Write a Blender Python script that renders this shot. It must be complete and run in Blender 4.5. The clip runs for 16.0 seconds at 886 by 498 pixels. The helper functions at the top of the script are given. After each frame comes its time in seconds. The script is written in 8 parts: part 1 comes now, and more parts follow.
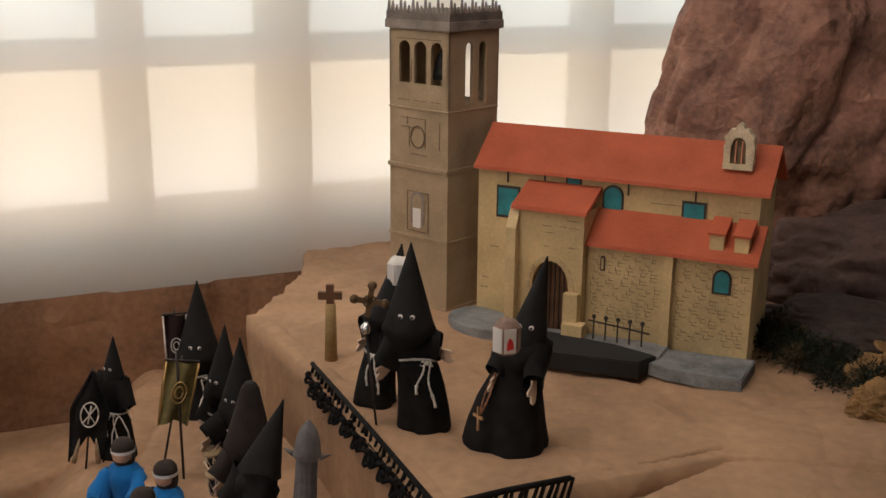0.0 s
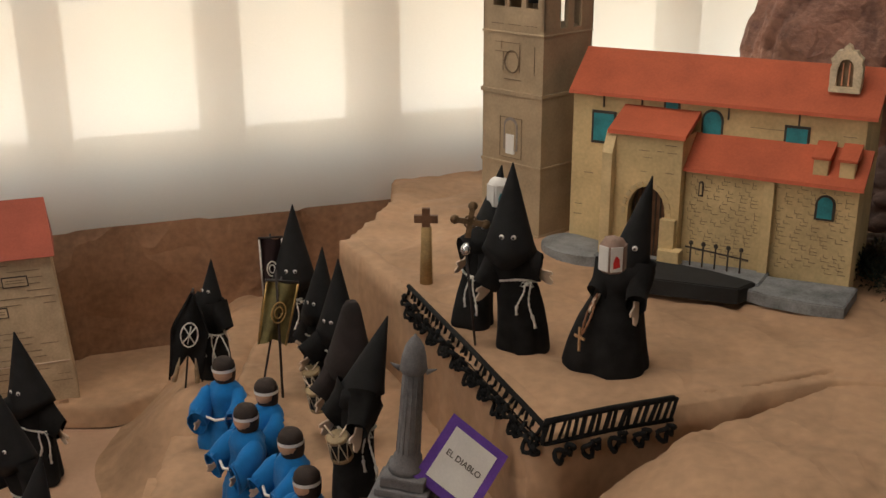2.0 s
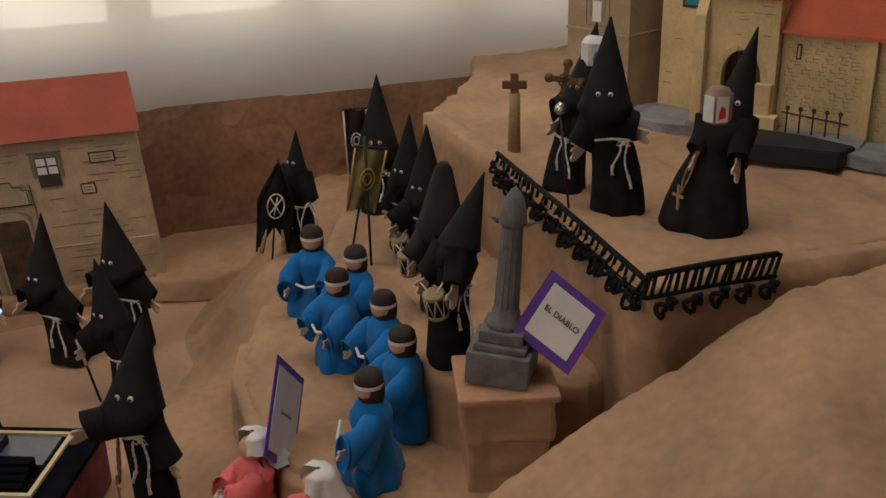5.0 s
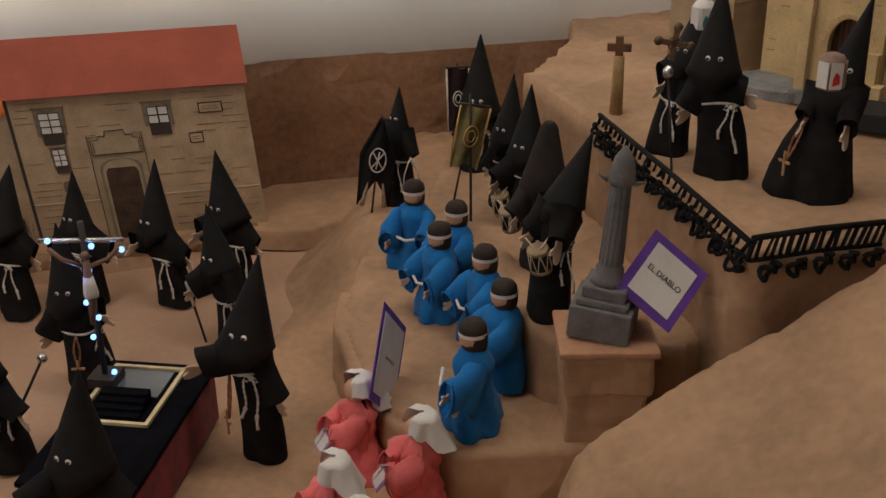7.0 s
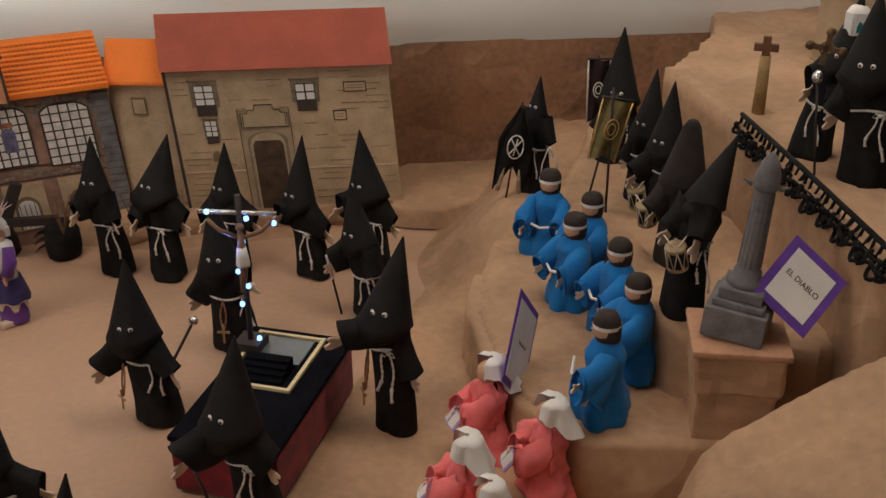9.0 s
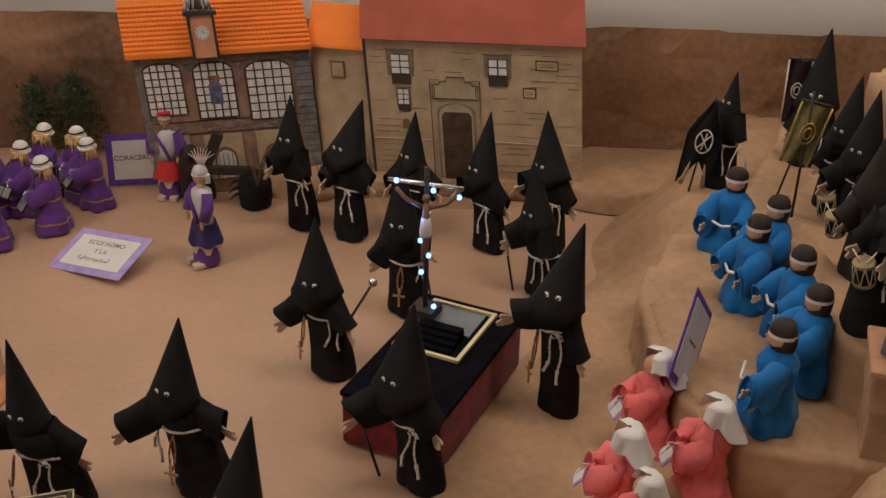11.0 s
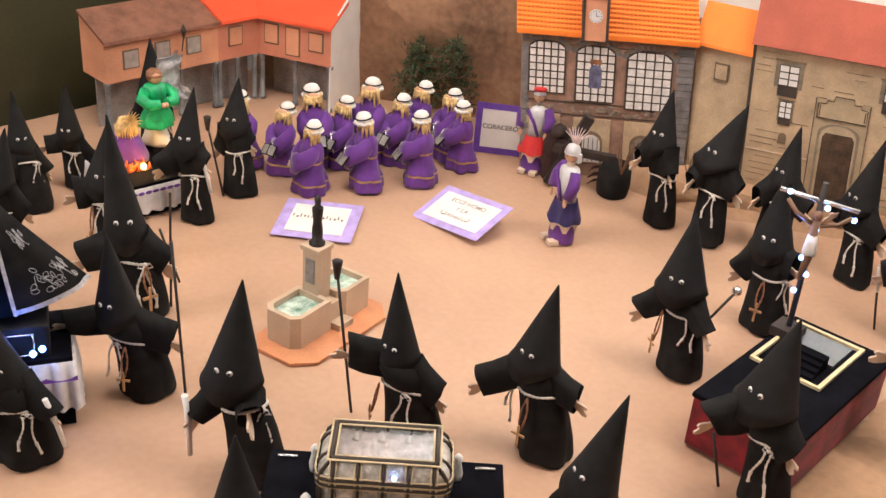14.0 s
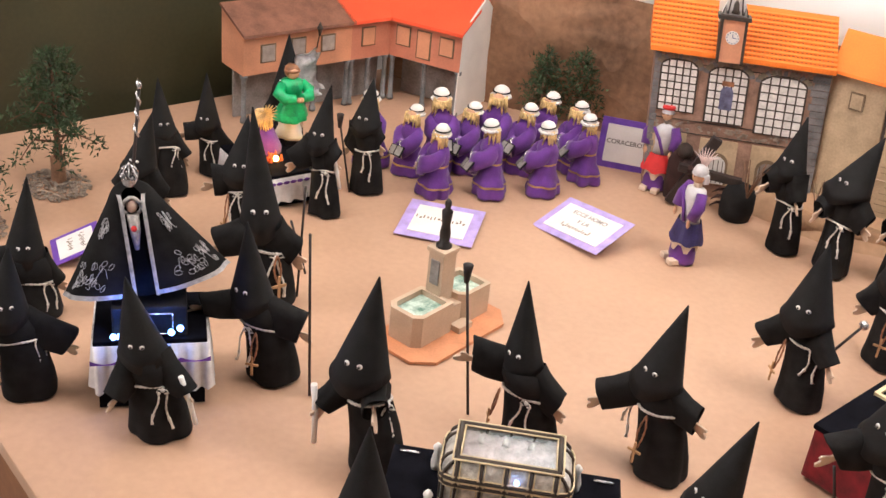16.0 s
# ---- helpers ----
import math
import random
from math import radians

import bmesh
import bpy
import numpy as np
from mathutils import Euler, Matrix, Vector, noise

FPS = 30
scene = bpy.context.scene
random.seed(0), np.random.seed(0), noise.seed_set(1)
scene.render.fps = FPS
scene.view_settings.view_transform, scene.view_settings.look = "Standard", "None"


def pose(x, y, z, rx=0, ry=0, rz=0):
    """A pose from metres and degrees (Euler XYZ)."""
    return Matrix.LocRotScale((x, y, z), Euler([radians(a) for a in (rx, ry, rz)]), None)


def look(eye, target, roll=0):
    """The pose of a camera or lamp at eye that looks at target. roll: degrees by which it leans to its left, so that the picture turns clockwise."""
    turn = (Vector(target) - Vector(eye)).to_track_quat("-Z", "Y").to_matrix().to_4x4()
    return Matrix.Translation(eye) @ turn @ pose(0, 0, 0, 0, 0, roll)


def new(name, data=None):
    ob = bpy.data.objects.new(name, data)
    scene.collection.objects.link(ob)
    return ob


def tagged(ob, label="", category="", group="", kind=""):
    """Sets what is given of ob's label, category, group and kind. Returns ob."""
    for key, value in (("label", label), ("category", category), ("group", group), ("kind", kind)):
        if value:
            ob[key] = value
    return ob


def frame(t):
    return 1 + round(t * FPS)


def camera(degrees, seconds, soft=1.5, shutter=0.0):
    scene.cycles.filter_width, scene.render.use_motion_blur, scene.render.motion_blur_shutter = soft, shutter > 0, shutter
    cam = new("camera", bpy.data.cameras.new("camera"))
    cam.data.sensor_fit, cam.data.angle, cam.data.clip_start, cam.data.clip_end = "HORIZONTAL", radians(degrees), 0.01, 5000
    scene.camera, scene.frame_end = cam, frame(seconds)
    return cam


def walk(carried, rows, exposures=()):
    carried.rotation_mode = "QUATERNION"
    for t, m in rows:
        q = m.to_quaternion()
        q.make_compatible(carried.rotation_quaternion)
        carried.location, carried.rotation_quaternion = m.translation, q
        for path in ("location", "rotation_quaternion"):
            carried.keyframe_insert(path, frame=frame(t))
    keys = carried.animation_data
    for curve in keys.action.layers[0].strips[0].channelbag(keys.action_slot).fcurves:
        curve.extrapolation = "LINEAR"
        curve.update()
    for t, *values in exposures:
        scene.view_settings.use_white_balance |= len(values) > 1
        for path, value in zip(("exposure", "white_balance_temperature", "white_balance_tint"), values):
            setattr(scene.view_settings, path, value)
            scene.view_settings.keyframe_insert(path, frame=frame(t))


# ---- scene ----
# camera: seconds, x, y, z, yaw, pitch, roll
cam = camera(44.0, 16.0, soft=1.5)
EXPO = [(0.0, -0.71, 6200, 9), (1.0, -0.63, 6200, 7), (2.0, -0.60, 6200, 5), (3.0, -0.73, 6080, 5), (3.5, -0.77, 6020, 5), (6.0, -1.02, 6120, 8), (6.5, -1.05, 6130, 8), (7.0, -0.90, 6180, 8), (8.0, -0.81, 6200, 8), (10.5, -0.38, 6220, 9), (11.0, -0.58, 6360, 10), (11.5, -0.60, 6400, 11), (12.0, -0.53, 6380, 11), (12.5, 0.28, 6380, 11), (13.0, 0.54, 6300, 11), (13.5, 0.52, 6230, 11), (14.0, 0.83, 6080, 10), (16.0, 0.88, 5880, 10)]
PATH = [
    (0, -0.0000, -0.0000, 1.0319, 0.00, -15.60, -0.51),
    (0.5, -0.0107, -0.0042, 1.0287, 0.80, -16.26, -0.33),
    (1, -0.0205, -0.0068, 1.0209, 1.88, -16.99, -0.12),
    (1.5, -0.0338, -0.0120, 1.0129, 2.79, -17.75, -0.07),
    (2, -0.0470, -0.0079, 1.0001, 3.46, -18.56, 0.12),
    (2.5, -0.0579, -0.0009, 0.9857, 3.92, -19.31, 0.44),
    (3, -0.0676, 0.0016, 0.9692, 4.24, -20.07, 0.75),
    (3.5, -0.0747, 0.0013, 0.9551, 4.54, -20.92, 1.07),
    (6, -0.1180, -0.0469, 0.9276, 8.04, -24.38, 1.17),
    (6.5, -0.1308, -0.0616, 0.9322, 9.15, -24.74, 1.05),
    (7, -0.1371, -0.0664, 0.9353, 10.45, -25.02, 0.84),
    (7.5, -0.1411, -0.0733, 0.9390, 11.88, -25.25, 0.56),
    (8, -0.1551, -0.0853, 0.9467, 13.46, -25.54, 0.48),
    (10.5, -0.1761, -0.1306, 0.9991, 24.24, -27.57, -0.55),
    (11, -0.1852, -0.1346, 0.9994, 27.24, -27.94, -1.04),
    (11.5, -0.1986, -0.1409, 0.9947, 30.40, -28.18, -1.52),
    (12, -0.2196, -0.1481, 0.9797, 33.86, -28.22, -1.93),
    (12.5, -0.2397, -0.1614, 0.9679, 37.14, -28.32, -2.39),
    (13, -0.2603, -0.1853, 0.9637, 40.16, -28.44, -3.02),
    (13.5, -0.2788, -0.2053, 0.9658, 42.92, -28.56, -3.60),
    (14, -0.2933, -0.2233, 0.9664, 45.14, -28.54, -3.99),
    (14.5, -0.2992, -0.2418, 0.9687, 47.11, -28.58, -4.41),
    (15, -0.3059, -0.2571, 0.9726, 48.80, -28.69, -4.77),
    (15.5, -0.3109, -0.2677, 0.9740, 50.28, -28.72, -5.15),
    (16, -0.3161, -0.2759, 0.9743, 51.38, -28.76, -5.43),
]
walk(cam, [(t, pose(x, y, z, 90 + pitch, roll, yaw)) for t, x, y, z, yaw, pitch, roll in PATH],
     exposures=EXPO)

# ---- light ----
world = bpy.data.worlds.new("room_light")
scene.world = world
world.use_nodes = True
world.node_tree.nodes["Background"].inputs[0].default_value = (1.0, 0.86, 0.72, 1)
world.node_tree.nodes["Background"].inputs[1].default_value = 0.10


def area_lamp(name, eye, target, w, h, watts, colour):
    d = bpy.data.lights.new(name, "AREA")
    d.shape, d.size, d.size_y, d.energy, d.color = "RECTANGLE", w, h, watts, colour
    ob = new(name, d)
    ob.matrix_world = look(eye, target)
    return ob


# ---- materials ----
def mat(name, colour, rough=0.8, var=0.15, scale=20.0, fine=250.0, bump=0.1, metal=0.0, stain=None, emit=0.0, dist=0.001, sheen=0.0):
    """A surface with coarse and fine variation, and fine relief; scale and fine are waves per metre."""
    m = bpy.data.materials.new(name)
    m.use_nodes = True
    nt = m.node_tree
    b = nt.nodes["Principled BSDF"]
    b.inputs["Roughness"].default_value, b.inputs["Metallic"].default_value = rough, metal
    if sheen:
        b.inputs["Sheen Weight"].default_value = sheen
    tc = nt.nodes.new("ShaderNodeTexCoord")
    n1, n2 = nt.nodes.new("ShaderNodeTexNoise"), nt.nodes.new("ShaderNodeTexNoise")
    n1.inputs["Scale"].default_value, n1.inputs["Detail"].default_value = scale, 4
    n2.inputs["Scale"].default_value, n2.inputs["Detail"].default_value = fine, 3
    add = nt.nodes.new("ShaderNodeMath")
    add.operation = "MULTIPLY_ADD"
    add.inputs[1].default_value = 0.45
    ramp = nt.nodes.new("ShaderNodeValToRGB")
    c = Vector(colour)
    d = Vector(stain) if stain else c * (1 - 2 * var)
    e = c * (1 + var)
    ramp.color_ramp.elements[0].position, ramp.color_ramp.elements[1].position = 0.45, 0.95
    ramp.color_ramp.elements[0].color = (*d, 1)
    ramp.color_ramp.elements[1].color = (*[min(1, v) for v in e], 1)
    bp = nt.nodes.new("ShaderNodeBump")
    bp.inputs["Strength"].default_value, bp.inputs["Distance"].default_value = bump, dist
    for n in (n1, n2):
        nt.links.new(tc.outputs["Object"], n.inputs["Vector"])
    nt.links.new(n2.outputs["Fac"], add.inputs[0])
    nt.links.new(n1.outputs["Fac"], add.inputs[2])
    nt.links.new(add.outputs[0], ramp.inputs[0])
    nt.links.new(ramp.outputs[0], b.inputs["Base Color"])
    nt.links.new(n2.outputs["Fac"], bp.inputs["Height"])
    nt.links.new(bp.outputs[0], b.inputs["Normal"])
    if emit:
        b.inputs["Emission Color"].default_value = (*colour, 1)
        b.inputs["Emission Strength"].default_value = emit
    return m


KRAFT = mat("kraft_paper", (0.45, 0.28, 0.165), 0.85, 0.16, 6, 60, 0.12, dist=0.002)
KRAFT_DARK = mat("brown_paper", (0.31, 0.17, 0.095), 0.75, 0.3, 4, 70, 0.2, dist=0.002)
TABLE = mat("table_cover", (0.52, 0.33, 0.218), 0.55, 0.07, 3, 80, 0.05)
BLACK = mat("black_felt", (0.0140, 0.0134, 0.0136), 0.97, 0.3, 40, 900, 0.3, dist=0.0006)
CARDB = mat("black_card", (0.0160, 0.0160, 0.0165), 0.75, 0.2, 30, 600, 0.1)
for q_ in (BLACK, CARDB):
    q_.node_tree.nodes["Principled BSDF"].inputs["Specular IOR Level"].default_value = 0.22
BEADS = mat("brown_beads", (0.30, 0.13, 0.06), 0.5, 0.3, 80, 600, 0.2)
GREYFELT = mat("worn_dark_felt", (0.024, 0.017, 0.016), 0.95, 0.3, 30, 700, 0.3)
ROPE = mat("white_cord", (0.72, 0.68, 0.62), 0.9, 0.2, 80, 1500, 0.5)
CREAM = mat("cream_card_hand", (0.70, 0.55, 0.42), 0.8, 0.1, 60, 500, 0.1)
WHITE = mat("white_paper", (0.78, 0.76, 0.73), 0.7, 0.06, 15, 400, 0.08)
EYEB = mat("eye_black", (0.01, 0.01, 0.01), 0.3, 0.1)
WOOD = mat("brown_wood", (0.16, 0.075, 0.035), 0.6, 0.3, 40, 500, 0.2)
STICK = mat("dark_stick", (0.03, 0.02, 0.018), 0.6, 0.3, 50, 500, 0.2)
BLUE = mat("blue_felt", (0.008, 0.165, 0.48), 0.95, 0.15, 30, 800, 0.4, sheen=0.08)
PURPLE = mat("purple_felt", (0.13, 0.035, 0.26), 0.9, 0.2, 30, 700, 0.3, sheen=0.2)
PINK = mat("coral_felt", (0.93, 0.20, 0.20), 0.95, 0.14, 30, 800, 0.4, sheen=0.1)
GREEN = mat("green_satin", (0.02, 0.45, 0.16), 0.40, 0.3, 50, 400, 0.3)
RED = mat("red_paper", (0.62, 0.03, 0.03), 0.7, 0.15, 30, 400, 0.1)
MAROON = mat("maroon_velvet", (0.20, 0.008, 0.014), 0.9, 0.35, 40, 700, 0.3, sheen=0.1)
GOLD = mat("gold_trim", (0.62, 0.42, 0.16), 0.35, 0.2, 60, 700, 0.2, metal=0.8)
SILVER = mat("silver_foil", (0.72, 0.72, 0.74), 0.25, 0.15, 80, 600, 0.3, metal=0.9)
STRAW = mat("straw_hair", (0.72, 0.50, 0.22), 0.8, 0.3, 90, 1500, 0.6)
SKIN = mat("peach_ball", (0.62, 0.36, 0.22), 0.7, 0.1, 60, 500, 0.05)
STONE = mat("printed_stone_card", (0.52, 0.39, 0.25), 0.85, 0.16, 18, 220, 0.15)
STONE_D = mat("grey_stone_card", (0.27, 0.23, 0.20), 0.85, 0.2, 25, 260, 0.15)
TOWER = mat("tan_tower_card", (0.40, 0.30, 0.19), 0.85, 0.14, 14, 200, 0.12)
CHURCH = mat("ochre_card", (0.66, 0.50, 0.26), 0.85, 0.15, 12, 160, 0.15)
INK = mat("dark_ink", (0.06, 0.045, 0.035), 0.8, 0.2)
INK_SOFT = mat("brown_ink", (0.20, 0.14, 0.085), 0.85, 0.2)
TERRA = mat("terracotta_card", (0.48, 0.105, 0.045), 0.8, 0.12, 14, 250, 0.12)
PALROOF = mat("red_brown_card", (0.42, 0.10, 0.06), 0.8, 0.1, 14, 250, 0.1)
ORANGE = mat("orange_corrugated_card", (0.88, 0.22, 0.02), 0.7, 0.08, 10, 250, 0.08)
REDROOF = mat("red_orange_card", (0.85, 0.10, 0.03), 0.7, 0.08, 10, 250, 0.08)
BROWNROOF = mat("brown_tile_card", (0.24, 0.105, 0.065), 0.8, 0.2, 30, 250, 0.15)
PEACH = mat("peach_card", (0.70, 0.33, 0.19), 0.8, 0.1, 12, 250, 0.08)
GREYCARD = mat("grey_print_card", (0.30, 0.28, 0.27), 0.8, 0.25, 20, 200, 0.1)
TEAL = mat("teal_paint", (0.03, 0.24, 0.28), 0.6, 0.2, 40, 400, 0.1)
GREYCLAY = mat("grey_clay", (0.17, 0.165, 0.17), 0.85, 0.2, 40, 400, 0.3, dist=0.002)
GREYPAINT = mat("grey_painted_card", (0.23, 0.24, 0.25), 0.8, 0.3, 25, 300, 0.2)
ROCK = mat("painted_rock_paper", (0.33, 0.17, 0.12), 0.75, 0.35, 9, 70, 0.8, dist=0.008, stain=(0.13, 0.07, 0.055))
BRONZE = mat("dark_bronze", (0.035, 0.032, 0.03), 0.5, 0.3, 60, 600, 0.2, metal=0.4)
BEIGE = mat("beige_plaster", (0.56, 0.43, 0.31), 0.8, 0.08, 20, 300, 0.1)
CLAYTILE = mat("clay_board", (0.62, 0.27, 0.13), 0.75, 0.12, 20, 300, 0.1)
WATER = mat("green_printed_water", (0.52, 0.62, 0.55), 0.3, 0.35, 55, 240, 0.1, stain=(0.03, 0.17, 0.11))
LEAF = mat("green_leaf", (0.042, 0.075, 0.028), 0.75, 0.35, 30, 400, 0.2)
BARK = mat("bark", (0.16, 0.08, 0.045), 0.85, 0.3, 40, 400, 0.4)
GRAVEL = mat("gravel", (0.30, 0.24, 0.19), 0.9, 0.35, 60, 500, 0.4)
LILAC = mat("lilac_marker_frame", (0.46, 0.36, 0.74), 0.7, 0.15, 40, 400, 0.05)
VIOLET = mat("violet_marker_frame", (0.15, 0.06, 0.40), 0.7, 0.15, 40, 400, 0.05)
BOARD = mat("dark_olive_board", (0.053, 0.050, 0.021), 0.6, 0.15, 4, 100, 0.05)
WALLP = mat("white_wall_paint", (0.66, 0.65, 0.63), 0.8, 0.05, 3, 120, 0.05)
LEDB = mat("blue_led", (0.22, 0.44, 1.0), 0.4, 0, emit=5)
LEDW = mat("warm_led", (1.0, 0.55, 0.12), 0.4, 0, emit=12)
BLUEBACK = mat("bright_sky", (1.0, 0.95, 0.85), 0.9, 0, emit=4.1)
GOLDCLOTH = mat("olive_gold_cloth", (0.20, 0.165, 0.06), 0.75, 0.25, 60, 500, 0.2)
OLIVE = mat("dry_moss", (0.065, 0.05, 0.022), 0.9, 0.4, 30, 300, 0.5)
YELLOW = mat("dry_bark", (0.30, 0.17, 0.06), 0.8, 0.3, 30, 300, 0.3)
GLASS = mat("clear_plastic", (0.97, 0.97, 0.97), 0.03, 0.0, 10, 100, 0.02)
GLASS.node_tree.nodes["Principled BSDF"].inputs["Transmission Weight"].default_value = 1.0
VELVET_N = mat("black_velvet", (0.006, 0.006, 0.009), 0.95, 0.3, 40, 600, 0.2)
VELVET_N.node_tree.nodes["Principled BSDF"].inputs["Specular IOR Level"].default_value = 0.06


def creased(m, scale, height, soft=0.35):
    """Adds folds to a paper: a net of warped crease lines as relief, and faint marks along them."""
    nt = m.node_tree
    b = nt.nodes["Principled BSDF"]
    tc, wob, mixv, vor, rng_, bp = (nt.nodes.new("ShaderNode" + k) for k in ("TexCoord", "TexNoise", "VectorMath", "TexVoronoi", "MapRange", "Bump"))
    wob.inputs["Scale"].default_value, wob.inputs["Detail"].default_value = scale * 0.8, 3
    mixv.operation = "MULTIPLY_ADD"
    mixv.inputs[1].default_value = (0.9 / scale,) * 3
    vor.feature = "F1"
    vor.distance = "MANHATTAN"
    vor.inputs["Scale"].default_value = scale
    rng_.inputs["From Max"].default_value = 1.4
    nt.links.new(tc.outputs["Object"], wob.inputs["Vector"])
    nt.links.new(wob.outputs["Color"], mixv.inputs[0])
    nt.links.new(tc.outputs["Object"], mixv.inputs[2])
    nt.links.new(mixv.outputs[0], vor.inputs["Vector"])
    nt.links.new(vor.outputs["Distance"], rng_.inputs["Value"])
    nt.links.new(rng_.outputs[0], bp.inputs["Height"])
    bp.inputs["Strength"].default_value, bp.inputs["Distance"].default_value = soft, height
    old = b.inputs["Normal"].links[0].from_socket
    nt.links.new(old, bp.inputs["Normal"])
    nt.links.new(bp.outputs[0], b.inputs["Normal"])


creased(KRAFT, 4.5, 0.04, 0.45)
creased(KRAFT_DARK, 5.0, 0.04, 0.6)
creased(ROCK, 9.0, 0.03, 0.8)


# ---- mesh helpers ----
def bm_new():
    return bmesh.new()


def put(name, bm, mats, parent=None, label="", smooth=False, m=None):
    """Link a bmesh as one mesh object."""
    me = bpy.data.meshes.new(name)
    bmesh.ops.recalc_face_normals(bm, faces=bm.faces[:])
    bm.to_mesh(me)
    bm.free()
    for x in (mats if isinstance(mats, (list, tuple)) else [mats]):
        me.materials.append(x)
    if smooth:
        me.polygons.foreach_set("use_smooth", [True] * len(me.polygons))
    ob = new(name, me)
    if parent:
        ob.parent = parent
    if m is not None:
        ob.matrix_basis = m
    if label:
        ob["label"] = label
    return ob


def part(name, bm, material, parent, label="", smooth=False, m=None):
    return put(name, bm, material, parent, label, smooth, m)


def empty(name, m, label, category, group="", kind=""):
    ob = new(name)
    ob.empty_display_size = 0.02
    ob.matrix_basis = m
    return tagged(ob, label, category, group, kind)


def faces_of(bm, verts, mi):
    for f in {f for v in verts for f in v.link_faces}:
        f.material_index = mi


def box(bm, lo, hi, mi=0, m=None, bevel=0.0):
    r = bmesh.ops.create_cube(bm, size=1.0)
    vs = r["verts"]
    lo, hi = Vector(lo), Vector(hi)
    for v in vs:
        v.co = Vector((lo[i] + (v.co[i] + 0.5) * (hi[i] - lo[i]) for i in range(3)))
    if bevel:
        es = list({e for v in vs for e in v.link_edges})
        g = bmesh.ops.bevel(bm, geom=vs + es, offset=bevel, segments=2, affect="EDGES", profile=0.6)
        vs = list({v for f in g["faces"] for v in f.verts} | {v for v in vs if v.is_valid})
    faces_of(bm, vs, mi)
    if m is not None:
        bmesh.ops.transform(bm, matrix=m, verts=vs)
    return vs


def lathe(bm, prof, n=20, mi=0, m=None, sx=1.0, sy=1.0, bend=None, wob=0.0, seed=0, cap=True):
    """Rings of (radius, z) turned round z; bend(z) shifts a ring in x, y."""
    rng = random.Random(seed)
    ph = rng.random() * 6
    rings, vs = [], []
    for r, z in prof:
        bx, by = bend(z) if bend else (0, 0)
        ring = []
        for k in range(n):
            a = 2 * math.pi * k / n
            w = 1 + wob * (math.sin(3 * a + ph + z * 30) + 0.6 * math.sin(5 * a - ph))
            ring.append(bm.verts.new((bx + sx * r * w * math.cos(a), by + sy * r * w * math.sin(a), z)))
        rings.append(ring)
        vs += ring
    for a, b in zip(rings, rings[1:]):
        for k in range(n):
            f = bm.faces.new((a[k], a[(k + 1) % n], b[(k + 1) % n], b[k]))
            f.material_index, f.smooth = mi, True
    if cap:
        for ring, s in ((rings[0], -1), (rings[-1], 1)):
            f = bm.faces.new(ring if s > 0 else ring[::-1])
            f.material_index = mi
    if m is not None:
        bmesh.ops.transform(bm, matrix=m, verts=vs)
    return vs


def folds(vs, top, seed, deep=0.10, twist=0.0):
    """Pleats of stiff cloth from the belt down: flat facets between soft creases, and an uneven hem."""
    rng = random.Random(seed)
    n = rng.choice((4, 5, 5, 6))
    ph, p2 = rng.random() * 6, rng.random() * 6
    for v in vs:
        t = max(0.0, 1 - v.co.z / top)
        if t <= 0:
            continue
        a = math.atan2(v.co.y, v.co.x)
        k = 1 + t ** 0.8 * deep * (abs(math.cos(n * 0.5 * a + ph)) - 0.62 + 0.35 * math.sin(2 * a + p2))
        v.co.x *= k
        v.co.y *= k


def tube(bm, pts, r, mi=0, n=6):
    """A round cord or rod through points."""
    pts = [Vector(p) for p in pts]
    rings = []
    for i, p in enumerate(pts):
        d = (pts[min(i + 1, len(pts) - 1)] - pts[max(i - 1, 0)]).normalized()
        q = d.to_track_quat("Z", "Y")
        rr = r[i] if isinstance(r, (list, tuple)) else r
        rings.append([bm.verts.new(p + q @ Vector((rr * math.cos(2 * math.pi * k / n), rr * math.sin(2 * math.pi * k / n), 0))) for k in range(n)])
    for a, b in zip(rings, rings[1:]):
        for k in range(n):
            f = bm.faces.new((a[k], a[(k + 1) % n], b[(k + 1) % n], b[k]))
            f.material_index, f.smooth = mi, True
    for ring in (rings[0][::-1], rings[-1]):
        bm.faces.new(ring).material_index = mi


def ball(bm, c, r, mi=0, sx=1, sy=1, sz=1, seg=10, m=None):
    rr = bmesh.ops.create_uvsphere(bm, u_segments=seg, v_segments=max(5, seg // 2 + 1), radius=1)
    mm = Matrix.Translation(c) @ (m or Matrix()) @ Matrix.Diagonal((r * sx, r * sy, r * sz, 1))
    bmesh.ops.transform(bm, matrix=mm, verts=rr["verts"])
    for f in {f for v in rr["verts"] for f in v.link_faces}:
        f.material_index, f.smooth = mi, True


def prism(bm, poly, z0, z1, mi=0, m=None):
    """A flat outline in x, y drawn up from z0 to z1."""
    a = [bm.verts.new((x, y, z0)) for x, y in poly]
    b = [bm.verts.new((x, y, z1)) for x, y in poly]
    k = len(poly)
    fs = [bm.faces.new(a[::-1]), bm.faces.new(b)]
    fs += [bm.faces.new((a[i], a[(i + 1) % k], b[(i + 1) % k], b[i])) for i in range(k)]
    for f in fs:
        f.material_index = mi
    if m is not None:
        bmesh.ops.transform(bm, matrix=m, verts=a + b)
    return a + b


FRONT = Matrix(((1, 0, 0, 0), (0, 0, 1, 0), (0, 1, 0, 0), (0, 0, 0, 1)))  # outline x, z; depth along y


